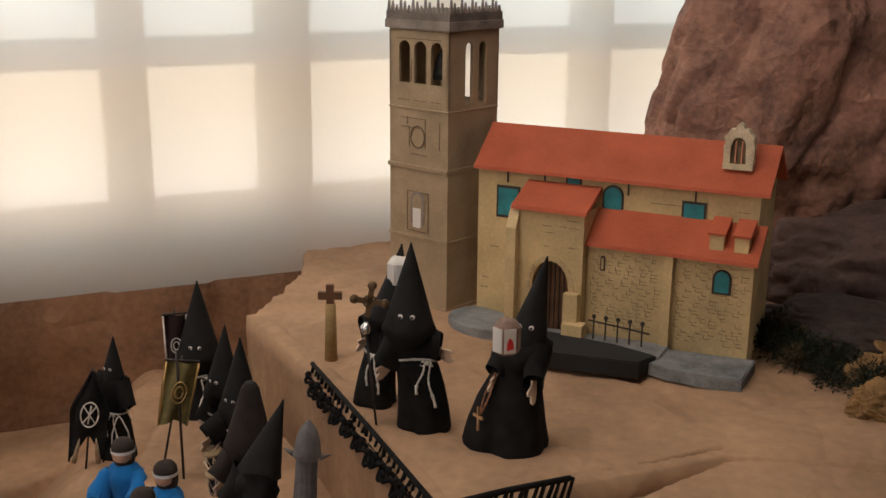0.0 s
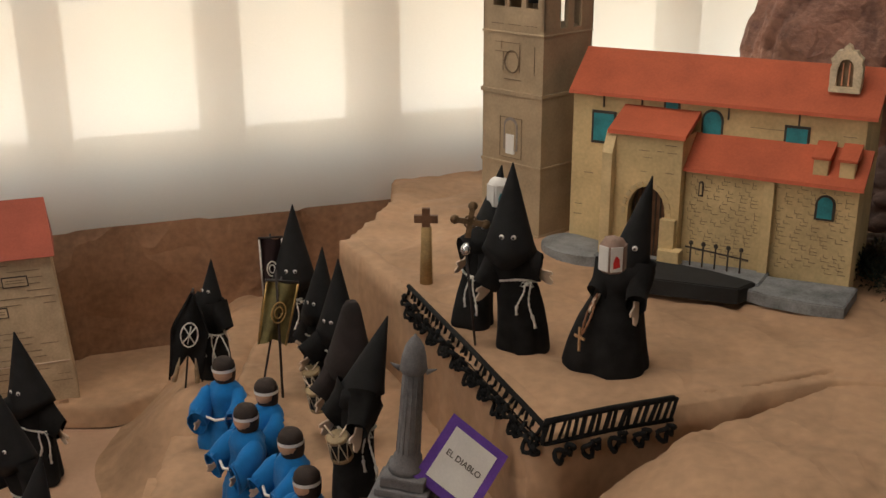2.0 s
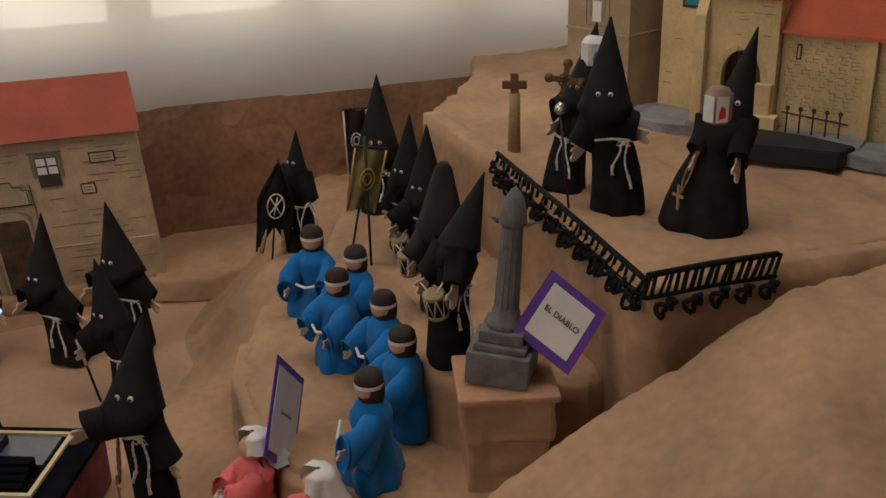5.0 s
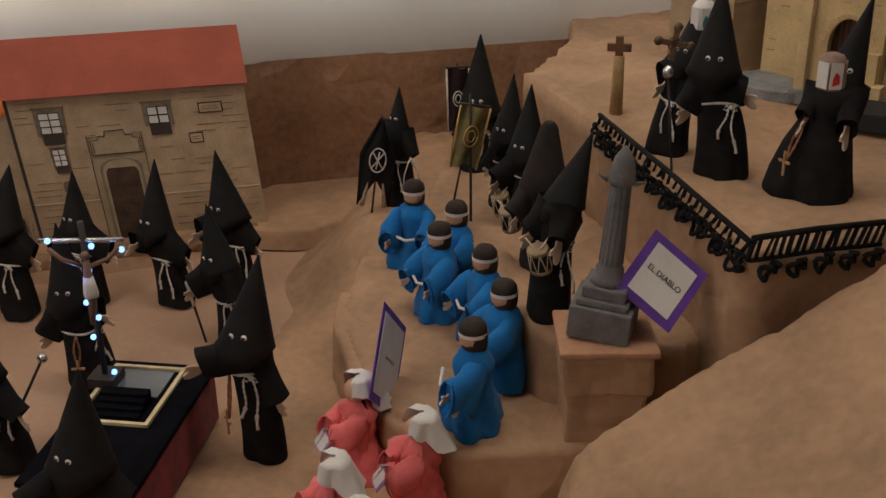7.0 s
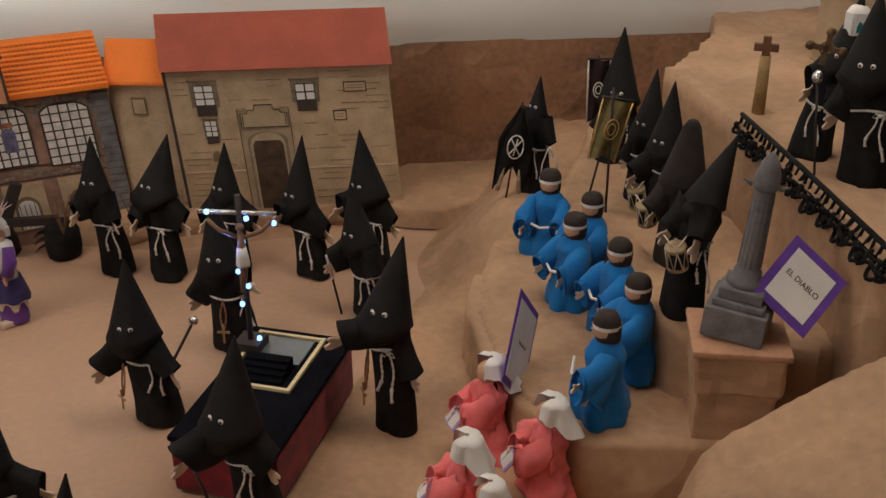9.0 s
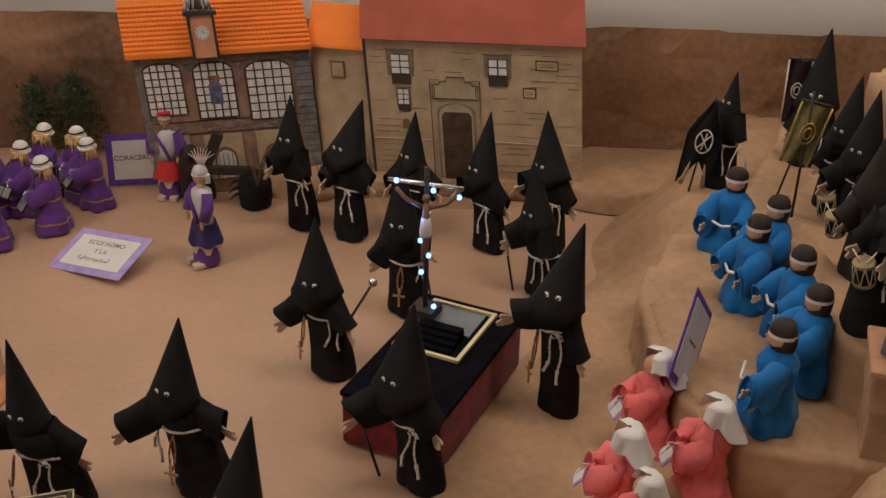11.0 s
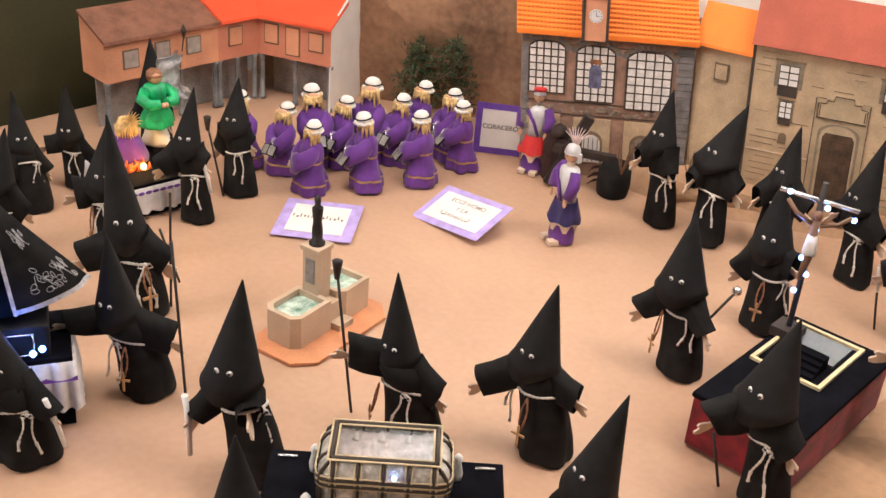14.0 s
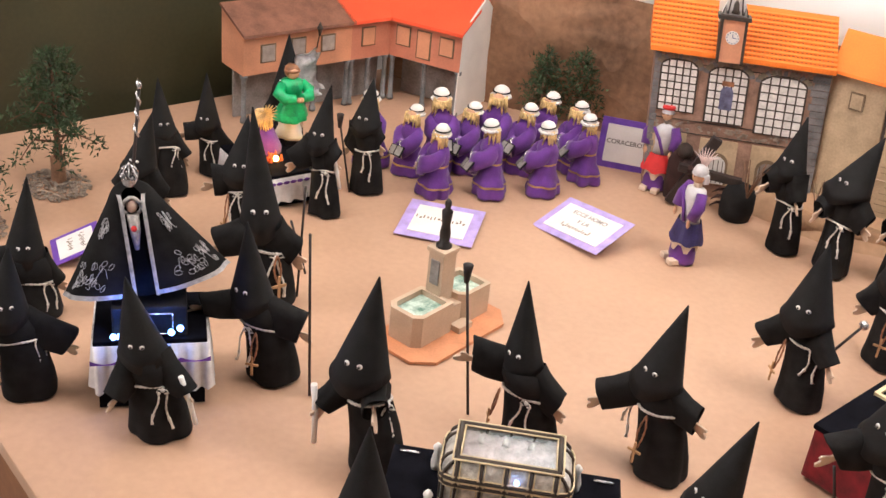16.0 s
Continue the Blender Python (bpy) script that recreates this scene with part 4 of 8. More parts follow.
            tube(bm, [(r * math.cos(a), r * math.sin(a), 0.135 * s), (1.12 * r * math.cos(a + 0.4 * w_), 1.12 * r * math.sin(a + 0.4 * w_), 0.122 * s), (1.30 * r * math.cos(a + w_), 1.32 * r * math.sin(a + w_), e * s)], [0.0030 * s, 0.0027 * s, 0.0012 * s], 3, 5)
    elif head == "cap":
        lathe(bm, [(0.0168 * s, 0.1335 * s), (0.0172 * s, 0.138 * s), (0.0160 * s, 0.1435 * s), (0.0120 * s, 0.149 * s), (0.004 * s, 0.1510 * s)], 18, 7, wob=0.03, seed=sd)
        lathe(bm, [(0.0150 * s, 0.113 * s), (0.0162 * s, 0.120 * s), (0.0166 * s, 0.134 * s)], 18, 7, pose(0, 0.0022 * s, 0), wob=0.03, seed=sd, cap=False)
        rows = [[bm.verts.new((r * s * math.cos(t), r * s * math.sin(t), zz * s)) for t in [2 * math.pi * j / 20 for j in range(20)]] for r, zz in ((0.0180, 0.1315), (0.0181, 0.1365))]
        for j in range(20):
            bm.faces.new((rows[0][j], rows[0][(j + 1) % 20], rows[1][(j + 1) % 20], rows[1][j])).material_index = 2
        tube(bm, [(-0.032 * s, -0.030 * s, 0.070 * s), (0, -0.042 * s, 0.067 * s), (0.034 * s, -0.030 * s, 0.071 * s)], 0.0022 * s, 2, 5)
    elif head == "veil":
        g = []
        n = 22
        for j in range(10):
            v = j / 9
            row = []
            for k in range(n + 1):
                t = radians(-48 + 276 * k / n)
                back = max(0, math.sin(t))
                r = (0.0192 + 0.005 * v ** 1.6 + 0.015 * back * v ** 2) * s * (1 + 0.15 * math.sin(4 * t + sd) * v + 0.10 * math.sin(9 * t + 2 * sd + 3 * v) * v)
                if j == 0:
                    r *= 0.15
                elif j == 1:
                    r *= 0.72
                row.append(bm.verts.new((r * math.cos(t), 0.002 * s + r * math.sin(t), (0.151 - (0.024 + 0.030 * back) * v ** 1.5 + 0.005 * math.sin(3 * t + sd) * v + 0.003 * math.sin(8 * t) * v) * s)))
            g.append(row)
        for a, b in zip(g, g[1:]):
            for k in range(n):
                f = bm.faces.new((a[k], a[k + 1], b[k + 1], b[k]))
                f.material_index, f.smooth = 2, True
    elif head == "helmet":
        lathe(bm, [(0.0185 * s, 0.126 * s), (0.0185 * s, 0.138 * s), (0.012 * s, 0.150 * s), (0.003 * s, 0.153 * s)], 16, 4)
    ob = put("robed_doll", bm, [robe, SKIN, WHITE, STRAW, SILVER if robe is not BLUE else WHITE, CREAM, GOLD, DARKHAIR if robe is not PURPLE else BLACK, BLACK if robe is PURPLE else LILAC, GREYCARD if robe is PURPLE else WHITE, {PURPLE: LILACFELT}.get(robe, robe)])
    ob.matrix_basis = pose(x, y, z, 0, tilt, face + 90)
    return tagged(ob, label, "doll", group)


NAZ = "small purple felt doll with straw hair and white turban"
for i, (x, y, h, off) in enumerate(((-2.023, 1.007, 0.172, -10), (-1.956, 1.057, 0.156, -35), (-1.851, 1.043, 0.162, -60), (-1.945, 1.130, 0.184, 10), (-1.908, 1.171, 0.162, -35), (-1.794, 1.142, 0.170, -62),
                                    (-1.903, 1.244, 0.186, -15), (-1.853, 1.278, 0.164, -40), (-1.744, 1.248, 0.166, -70), (-1.875, 1.365, 0.166, -45), (-1.798, 1.387, 0.164, -55), (-1.748, 1.372, 0.160, -75))):
    little(x, y, 0, h, toward(x, y, -0.31, -0.27, off), PURPLE, "turban", NAZ, "purple musician dolls", sash=(0.024, 0.066), book=i % 4 != 2, inward=True, arms=((-26, 30 + 6 * (i % 3)), (24, 28 + 5 * ((i + 1) % 3))), tilt=((i * 7) % 5 - 2) * 1.8, bulk=1.0)
BL = "small bright blue felt doll with a dark cap and white headband"
HUG = ((-16, 38), (14, 32))
for x, y, h, f, arms_ in ((-0.332, 1.148, 0.172, 205, ((30, 18), (34, 46))), (-0.308, 1.268, 0.170, 215, HUG), (-0.350, 1.372, 0.172, 222, HUG), (-0.432, 1.446, 0.171, 228, HUG), (-0.420, 1.534, 0.171, 240, HUG), (-0.506, 1.606, 0.174, 262, HUG)):
    little(x, y, BLUE_Z, h, f, BLUE, "cap", BL, "blue robed dolls", bulk=1.12, arms=arms_, crumple_=0.0016, reach=0.054, elbow=0.015)
# bent wire loop standing on one blue doll's head
bm = bm_new()
tube(bm, [(-0.014, 0, 0), (-0.012, 0, 0.022), (-0.004, 0, 0.046), (0, 0, 0.052), (0.004, 0, 0.046), (0.013, 0, 0.022), (0.015, 0, 0)], 0.0013, 0, 6)
tagged(put("wire_loop", bm, ROPE, m=pose(-0.510, 1.610, BLUE_Z + 0.150, 0, 0, 20)), "pointed loop of white wire on a doll's head", "wire loop")
PK = "small coral pink felt doll with a white veil"
for x, y, h, f in ((-0.492, 1.152, 0.168, 215), (-0.388, 1.072, 0.172, 200), (-0.475, 0.970, 0.166, 190), (-0.429, 0.915, 0.145, 200)):
    little(x, y, 0.004, h, f, PINK, "veil", PK, "pink robed dolls", bulk=1.08, book=True, arms=((-18, 22), (16, 34)), inward=True, crumple_=0.0026, reach=0.047, elbow=0.008)


def soldier(x, y, h, face, red):
    s = h / 0.2
    bm = bm_new()
    for e in (-1, 1):
        box(bm, (e * 0.013 * s - 0.008 * s, -0.034 * s, 0), (e * 0.013 * s + 0.008 * s, 0.0, 0.010 * s), 2, bevel=0.002)
    lathe(bm, [(0.027 * s, 0.002 * s), (0.028 * s, 0.008 * s), (0.026 * s, 0.036 * s), (0.024 * s, 0.045 * s)], 18, 0, wob=0.03, seed=3, sy=0.85)
    # pointed white underskirt and dark tunic skirt
    for k, (r0, r1, z0, z1, mi, zig) in enumerate(((0.029, 0.026, 0.034, 0.052, 2, 0.007), (0.036, 0.024, 0.046, 0.086, 5 if red else 6, 0.002))):
        lo, hi = [], []
        for j in range(24):
            a = 2 * math.pi * j / 24
            lo.append(bm.verts.new((r0 * s * math.cos(a), r0 * 0.86 * s * math.sin(a), (z0 + zig * (1 if j % 4 < 2 else -1)) * s)))
            hi.append(bm.verts.new((r1 * s * math.cos(a), r1 * 0.86 * s * math.sin(a), z1 * s)))
        for j in range(24):
            bm.faces.new((lo[j], lo[(j + 1) % 24], hi[(j + 1) % 24], hi[j])).material_index = mi
    lathe(bm, [(0.022 * s, 0.082 * s), (0.020 * s, 0.105 * s), (0.023 * s, 0.130 * s), (0.021 * s, 0.146 * s), (0.009 * s, 0.152 * s)], 18, 3, sy=0.8)
    tube(bm, [(-0.018 * s, -0.017 * s, 0.142 * s), (0, -0.020 * s, 0.118 * s), (0.012 * s, -0.019 * s, 0.088 * s)], 0.0035 * s, 0, 6)
    for e in (-1, 1):
        tube(bm, [(e * 0.022 * s, 0, 0.146 * s), (e * 0.032 * s, -0.006 * s, 0.124 * s), (e * 0.030 * s, -0.014 * s, 0.100 * s)], [0.010 * s, 0.012 * s, 0.011 * s], 0, 8)
        ball(bm, (e * 0.028 * s, -0.018 * s, 0.090 * s), 0.006 * s, 4, 0.8, 0.6, 1.5)
    tube(bm, [(0, 0, 0.148 * s), (0, 0, 0.162 * s)], 0.008 * s, 2, 8)
    ball(bm, (0, -0.001 * s, 0.172 * s), 0.0125 * s, 4, sz=1.15, seg=14)
    for e in (-1, 1):
        ball(bm, (e * 0.0045 * s, -0.0125 * s, 0.174 * s), 0.0013 * s, 1, seg=6)
    lathe(bm, [(0.0140 * s, 0.176 * s), (0.0142 * s, 0.182 * s), (0.010 * s, 0.191 * s), (0.003 * s, 0.194 * s)], 16, 3, wob=0.03)
    tube(bm, [(0.0138 * s * math.cos(a), 0.0138 * s * math.sin(a), (0.177 - 0.012 * max(0, math.sin(a))) * s) for a in [2 * math.pi * j / 18 for j in range(19)]], 0.0016 * s, 3, 6)
    box(bm, (-0.014 * s, 0.004 * s, 0.160 * s), (0.014 * s, 0.0135 * s, 0.178 * s), 3, bevel=0.002)
    if red:
        tube(bm, [(0.013 * s * math.cos(a), 0.013 * s * math.sin(a), 0.190 * s) for a in [2 * math.pi * j / 12 for j in range(13)]], 0.0055 * s, 5, 6)
        ball(bm, (0, 0, 0.193 * s), 0.012 * s, 5, sz=0.5)
    else:
        for k in range(9):
            d = (k - 4) / 4
            tube(bm, [(0.002 * d * s, 0.004 * s, 0.188 * s), (0.007 * d * s, (0.004 + 0.008 * d) * s, 0.206 * s), (0.015 * d * s, (0.006 + 0.018 * d) * s, (0.226 - 0.012 * d * d) * s)], [0.0014 * s, 0.0014 * s, 0.0005 * s], 7, 5)
    ob = put("soldier_doll", bm, [PURPLE, BLACK, CREAM, SOLDIER_SILVER, SKIN, RED, NAVY, PLUME])
    ob.matrix_basis = pose(x, y, 0, 0, 0, face + 90)
    return tagged(ob, "small soldier doll in purple with " + ("silver breastplate and red cap" if red else "silver breastplate and white plume"), "doll", "soldier dolls")


SOLDIER_SILVER = mat("silver_card", (0.62, 0.62, 0.64), 0.5, 0.12, 60, 500, 0.1, metal=0.25)
NAVY = mat("navy_satin", (0.03, 0.025, 0.11), 0.5, 0.3, 40, 400, 0.1)
PLUME = mat("pale_pink_plume", (0.70, 0.55, 0.52), 0.9, 0.2, 60, 500, 0.2)
soldier(-1.645, 1.486, 0.198, -70, True)
soldier(-1.396, 1.287, 0.205, -115, False)


# ---- model buildings ----
SIDE = Matrix(((0, 0, 1, 0), (1, 0, 0, 0), (0, 1, 0, 0), (0, 0, 0, 1)))  # outline y, z; drawn along x


def site(a, b, z):
    a, b = Vector(a), Vector(b)
    return Matrix.Translation((a.x, a.y, z)) @ Matrix.Rotation(math.atan2(b.y - a.y, b.x - a.x), 4, "Z"), (b - a).length


class Model:
    """A card model; its parts may lean a little sideways."""

    def __init__(self, name, m, label, category, lean=0.0):
        self.top = empty(name, m, label, category)
        self.shear = Matrix(((1, 0, -lean, 0), (0, 1, 0, 0), (0, 0, 1, 0), (0, 0, 0, 1)))

    def add(self, name, bm, mats, parent=None, label="", smooth=False):
        bmesh.ops.transform(bm, matrix=self.shear, verts=bm.verts[:])
        return part(name, bm, mats, parent or self.top, label, smooth)

    def plate(self, name, outline, mats, y0=-0.003, y1=0.0, parent=None, label=""):
        bm = bm_new()
        prism(bm, outline, y0, y1, 0, FRONT)
        return self.add(name, bm, mats, parent, label)


def courses(bm, x0, z0, x1, z1, step, seed, y=-0.0011, keep=0.6, length=(0.02, 0.06), thick=0.0007, uprights=False, hole=()):
    """Short drawn lines along stone courses, as thin raised strips."""
    rng = random.Random(seed)
    z = z0 + step * 0.5
    while z < z1:
        x = x0 + rng.random() * 0.02
        while x < x1 - 0.008:
            ln = min(rng.uniform(*length), x1 - x)
            if rng.random() < keep and not any(a < x + ln and x < c and b < z < d for a, b, c, d in hole):
                dz = rng.uniform(-0.0012, 0.0012)
                box(bm, (x, y, z + dz), (x + ln, 0.0005, z + dz + thick * rng.uniform(0.7, 1.5)), 0, Matrix.Translation((0, 0, 0)))
                if uprights:
                    box(bm, (x, y, z + dz), (x + thick, 0.0005, z + dz + step * 0.9), 0)
            x += ln + rng.uniform(0.004, 0.02)
        z += step


GREY_SURROUND = mat("grey_print_surround", (0.24, 0.195, 0.14), 0.85, 0.25, 40, 300, 0.1)


def framed_window(mod, x0, z0, x1, z1, nx=2, nz=3, dark=0.0, surround=0.008, name="window"):
    w = mod.plate(name, rect(x0 - surround, z0 + surround * 2.2, x1 + surround, z1 + surround * 1.1), GREY_SURROUND, -0.002, 0.001)
    mod.plate("lintel", rect(x0 - surround * 1.3, z1 + surround * 0.9, x1 + surround * 1.3, z1 + surround * 1.3), INK_SOFT, -0.0035, 0.001, w)
    bm = bm_new()
    box(bm, (x0, -0.0035, z0), (x1, 0.0, z1))
    mod.add("frame", bm, INK, w)
    zs = z0 + (z1 - z0) * dark
    dx, dz = (x1 - x0) / nx, (z1 - zs) / nz
    g = min(dx, dz) * 0.10
    for i in range(nx):
        for j in range(nz):
            bm = bm_new()
            box(bm, (x0 + i * dx + g, -0.0045, zs + j * dz + g), (x0 + (i + 1) * dx - g, -0.001, zs + (j + 1) * dz - g))
            mod.add("pane", bm, WHITE, w)
    return w


def palace():
    m, w = site((-1.28, 1.72), (-0.877, 1.893), LEDGE_Z)
    P = Model("palace", m, "tan printed card palace with a stone doorway and red-brown roof", "model palace", 0.08)
    bm = bm_new()
    box(bm, (0, 0, -0.012), (w, 0.10, 0.302), bevel=0.0015)
    P.add("wall", bm, STONE)
    bm = bm_new()
    prism(bm, [(-0.014, 0.300), (-0.010, 0.306), (0.055, 0.397), (0.11, 0.30)], -0.006, w + 0.008, 0, SIDE)
    P.add("roof", bm, PALROOF)
    bm = bm_new()
    courses(bm, 0.006, 0.01, w - 0.006, 0.295, 0.0135, 4, keep=0.42, hole=((0.12, 0, 0.235, 0.22), (0.04, 0.2, 0.1, 0.28), (0.24, 0.2, 0.3, 0.28)))
    tagged(P.add("stonework", bm, INK_SOFT), kind="stuff")
    framed_window(P, 0.051, 0.204, 0.089, 0.267, 2, 3, 0.35)
    framed_window(P, 0.249, 0.207, 0.288, 0.264, 2, 2, 0.4)
    framed_window(P, 0.060, 0.146, 0.084, 0.194, 2, 3, 0.3, 0.003)
    for a in (rect(0.345, 0.243, 0.391, 0.264), rect(0.318, 0.184, 0.345, 0.205)):
        q = P.plate("plaque", a, INK, -0.002)
        (x0, z0), (x1, z1) = a[0], a[2]
        P.plate("plaque_face", rect(x0 + 0.0022, z0 + 0.0022, x1 - 0.0022, z1 - 0.0022), STONE, -0.0032, 0.0, q)
        for k in (0.38, 0.62):
            zz = z0 + (z1 - z0) * k
            P.plate("writing_bar", rect(x0 + 0.006, zz, x1 - 0.006, zz + 0.0012), INK_SOFT, -0.0038, 0.0, q)
    P.plate("niche", arch(0.016, 0.022, x=0.073, z=0.106), INK_SOFT, -0.002)
    DOORC = mat("tan_door_card", (0.46, 0.36, 0.23), 0.85, 0.12, 20, 200, 0.1)
    d = P.plate("doorway", rect(0.128, 0, 0.230, 0.215), DOORC, -0.003, 0.001)
    arcs = [(0.179 + 0.040 * math.cos(a), 0.146 + 0.022 * math.sin(a)) for a in [math.pi * k / 10 for k in range(11)]]
    P.plate("moulding", [(0.139, 0), (0.219, 0), (0.219, 0.146)] + arcs + [(0.139, 0.146)], mat("grey_brown_moulding", (0.27, 0.215, 0.155), 0.85, 0.2, 30, 250, 0.1), -0.0055, 0.0, d)
    P.plate("moulding", [(0.144, 0), (0.214, 0), (0.214, 0.144)] + [(0.179 + (x - 0.179) * 0.86, z - 0.003) for x, z in arcs] + [(0.144, 0.144)], DOORC, -0.0064, 0.0, d)
    q = P.plate("door", [(0.150, 0), (0.209, 0), (0.209, 0.140), (0.204, 0.148), (0.155, 0.148), (0.150, 0.140)], mat("brown_door_print", (0.105, 0.062, 0.036), 0.8, 0.3, 40, 300, 0.1), -0.0072, 0.0, d, "dark brown panelled door")
    for k in range(6):
        P.plate("door_board_line", rect(0.156 + k * 0.0095, 0.004, 0.1568 + k * 0.0095, 0.143), INK, -0.0078, 0.0, q)
    for k in range(7):
        P.plate("door_board_line", rect(0.152, 0.012 + k * 0.02, 0.207, 0.0128 + k * 0.02), INK, -0.0078, 0.0, q)
    crest = [(0.133, 0.177), (0.226, 0.177), (0.226, 0.206), (0.214, 0.207), (0.212, 0.214), (0.200, 0.213), (0.198, 0.224), (0.163, 0.224), (0.161, 0.213), (0.149, 0.214), (0.147, 0.207), (0.133, 0.206)]
    e = P.plate("crest", crest, DOORC, -0.0055, 0.001, d, "stepped stone crest over the door")
    for pts, r in ((crest + [crest[0]], 0.0010), ([(0.128, 0), (0.128, 0.217), (0.146, 0.217)], 0.0008), ([(0.230, 0), (0.230, 0.217), (0.214, 0.217)], 0.0008), ([(0.137, 0.181), (0.137, 0.202)], 0.0008), ([(0.222, 0.181), (0.222, 0.202)], 0.0008), ([(0.150, 0), (0.150, 0.140), (0.155, 0.148), (0.204, 0.148), (0.209, 0.140), (0.209, 0)], 0.0008)):
        bm = bm_new()
        tube(bm, [(x, -0.0060, z) if z > 0.16 else (x, -0.0074, z) for x, z in pts], r, 0, 4)
        P.add("drawn_outline", bm, INK, e)
    P.plate("plinth_line", rect(0.004, 0.083, 0.126, 0.0845), CREAM, -0.0022, 0.001)
    P.plate("plinth_line", rect(0.232, 0.083, w - 0.004, 0.0845), CREAM, -0.0022, 0.001)
    # narrow dark strip up the left end of the front
    P.plate("dark_edge_strip", rect(-0.004, 0.0, 0.002, 0.30), INK, -0.001)


PANEW = mat("pale_printed_pane", (0.76, 0.73, 0.70), 0.6, 0.15, 60, 300, 0.05)


def town_hall():
    m, w = site((-1.66, 1.465), (-1.40, 1.70), 0.0)
    T = Model("town_hall", m, "brown printed card town hall with arched windows and orange roof", "model town hall", 0.08)
    bm = bm_new()
    box(bm, (0, 0, 0), (w, 0.10, 0.314), bevel=0.0015)
    T.add("wall", bm, mat("brown_print_card", (0.33, 0.20, 0.145), 0.85, 0.25, 30, 260, 0.12))
    # corrugated roof in rows
    bm = bm_new()
    rows, prof = 11, [(-0.018, 0.308)]
    for k in range(rows):
        y, z = -0.018 + 0.075 * k / rows, 0.313 + 0.085 * k / rows
        prof += [(y, z), (y + 0.0005, z + 0.005), (y + 0.0045, z + 0.0075)]
    prof += [(0.06, 0.405), (0.11, 0.31)]
    prism(bm, prof, -0.012, 0.118, 0, SIDE)
    prism(bm, prof, 0.170, w + 0.005, 0, SIDE)
    T.add("roof", bm, ORANGE, label="bright orange corrugated card roof")
    # darker marks along each row, the tiles' shadows put in as colour
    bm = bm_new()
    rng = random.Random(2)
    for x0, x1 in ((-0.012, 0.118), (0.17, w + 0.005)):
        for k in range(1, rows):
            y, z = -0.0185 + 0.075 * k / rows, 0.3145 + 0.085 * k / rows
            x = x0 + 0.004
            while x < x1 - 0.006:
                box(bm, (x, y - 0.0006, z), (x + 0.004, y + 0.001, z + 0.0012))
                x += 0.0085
    tagged(T.add("tile_shade_mark", bm, TERRA), kind="stuff")
    # quoins
    QUOIN = mat("blue_grey_print", (0.20, 0.19, 0.19), 0.85, 0.25, 40, 300, 0.1)
    for k in range(21):
        z = 0.004 + k * 0.0147
        T.plate("quoin", rect(w - 0.030 - 0.005 * (k % 2), z, w, z + 0.0132), QUOIN, -0.003, 0.001)
        if k < 17:
            T.plate("quoin", rect(0, z + 0.05, 0.012 + 0.003 * (k % 2), z + 0.0632), QUOIN, -0.003, 0.001)

    def low_arch(ww, hh, cx, z0, rise):
        top = z0 + hh - rise
        return [(cx - ww / 2, z0), (cx + ww / 2, z0)] + [(cx + ww / 2 * math.cos(a), top + rise * math.sin(a) ** 0.7) for a in [math.pi * k / 14 for k in range(15)]]
    # windows under low arches: ring of stones, dark grid and pale panes
    for x0, x1, z0, z1 in ((0.0145, 0.088, 0.182, 0.291), (0.112, 0.190, 0.170, 0.288), (0.216, 0.307, 0.160, 0.284)):
        cx, ww, hh = (x0 + x1) / 2, x1 - x0, z1 - z0
        win_ = T.plate("window", low_arch(ww + 0.004, hh + 0.003, cx, z0 - 0.001, 0.022), INK, -0.0035, 0.001)
        for k in range(13):
            a = math.pi * (0.06 + 0.88 * k / 12)
            c, sn = math.cos(a), math.sin(a)
            px, pz = cx + (ww / 2 + 0.007) * c, z1 - 0.022 + 0.030 * sn ** 0.7
            t = math.atan2(0.030 * sn + 0.004, (ww / 2) * c)
            u, v = (math.cos(t), math.sin(t)), (-math.sin(t), math.cos(t))
            T.plate("arch_stone", [(px + u[0] * p + v[0] * r, pz + u[1] * p + v[1] * r) for p, r in ((-0.005, -0.0034), (0.006, -0.0038), (0.006, 0.0038), (-0.005, 0.0034))], GREY_SURROUND if k % 3 else QUOIN, -0.0028 - 0.0004 * (k % 2), 0.001, win_)
        nx, nz = 5, 7
        dx, dz = ww / nx, hh / nz
        for i in range(nx):
            for j in range(nz):
                a, b = x0 + i * dx + 0.0017, x0 + (i + 1) * dx - 0.0017
                lo, hi = z0 + j * dz + 0.0017, z0 + (j + 1) * dz - 0.0017
                if j == nz - 1 and i in (0, nx - 1):
                    pts = [(a, lo), (b, lo), (b, hi - 0.002), ((a + b) / 2, hi - 0.006), (a, lo + 0.002)] if i == 0 else [(a, lo), (b, lo), (b, lo + 0.002), ((a + b) / 2, hi - 0.006), (a, hi - 0.002)]
                    T.plate("pane", pts, PANEW, -0.0050, -0.001, win_)
                else:
                    T.plate("pane", rect(a, lo, b, hi), PANEW, -0.0050, -0.001, win_)
        if 0.1 < x0 < 0.12:
            T.plate("coat_of_arms", arch(0.026, 0.05, 8, cx, z0 + 0.03), mat("faded_blue_print", (0.16, 0.16, 0.27), 0.8, 0.3, 80, 400, 0.05), -0.0062, -0.002, win_)
            T.plate("crown_print", rect(cx - 0.012, z0 + 0.081, cx + 0.012, z0 + 0.091), BEADS, -0.0063, -0.002, win_)
    # rubble bands
    bm = bm_new()
    rng = random.Random(8)
    for zc in (0.150, 0.300):
        for k in range(75):
            x, z = 0.014 + rng.random() * (w - 0.05), zc + rng.uniform(-0.011, 0.011)
            r = rng.uniform(0.003, 0.0055)
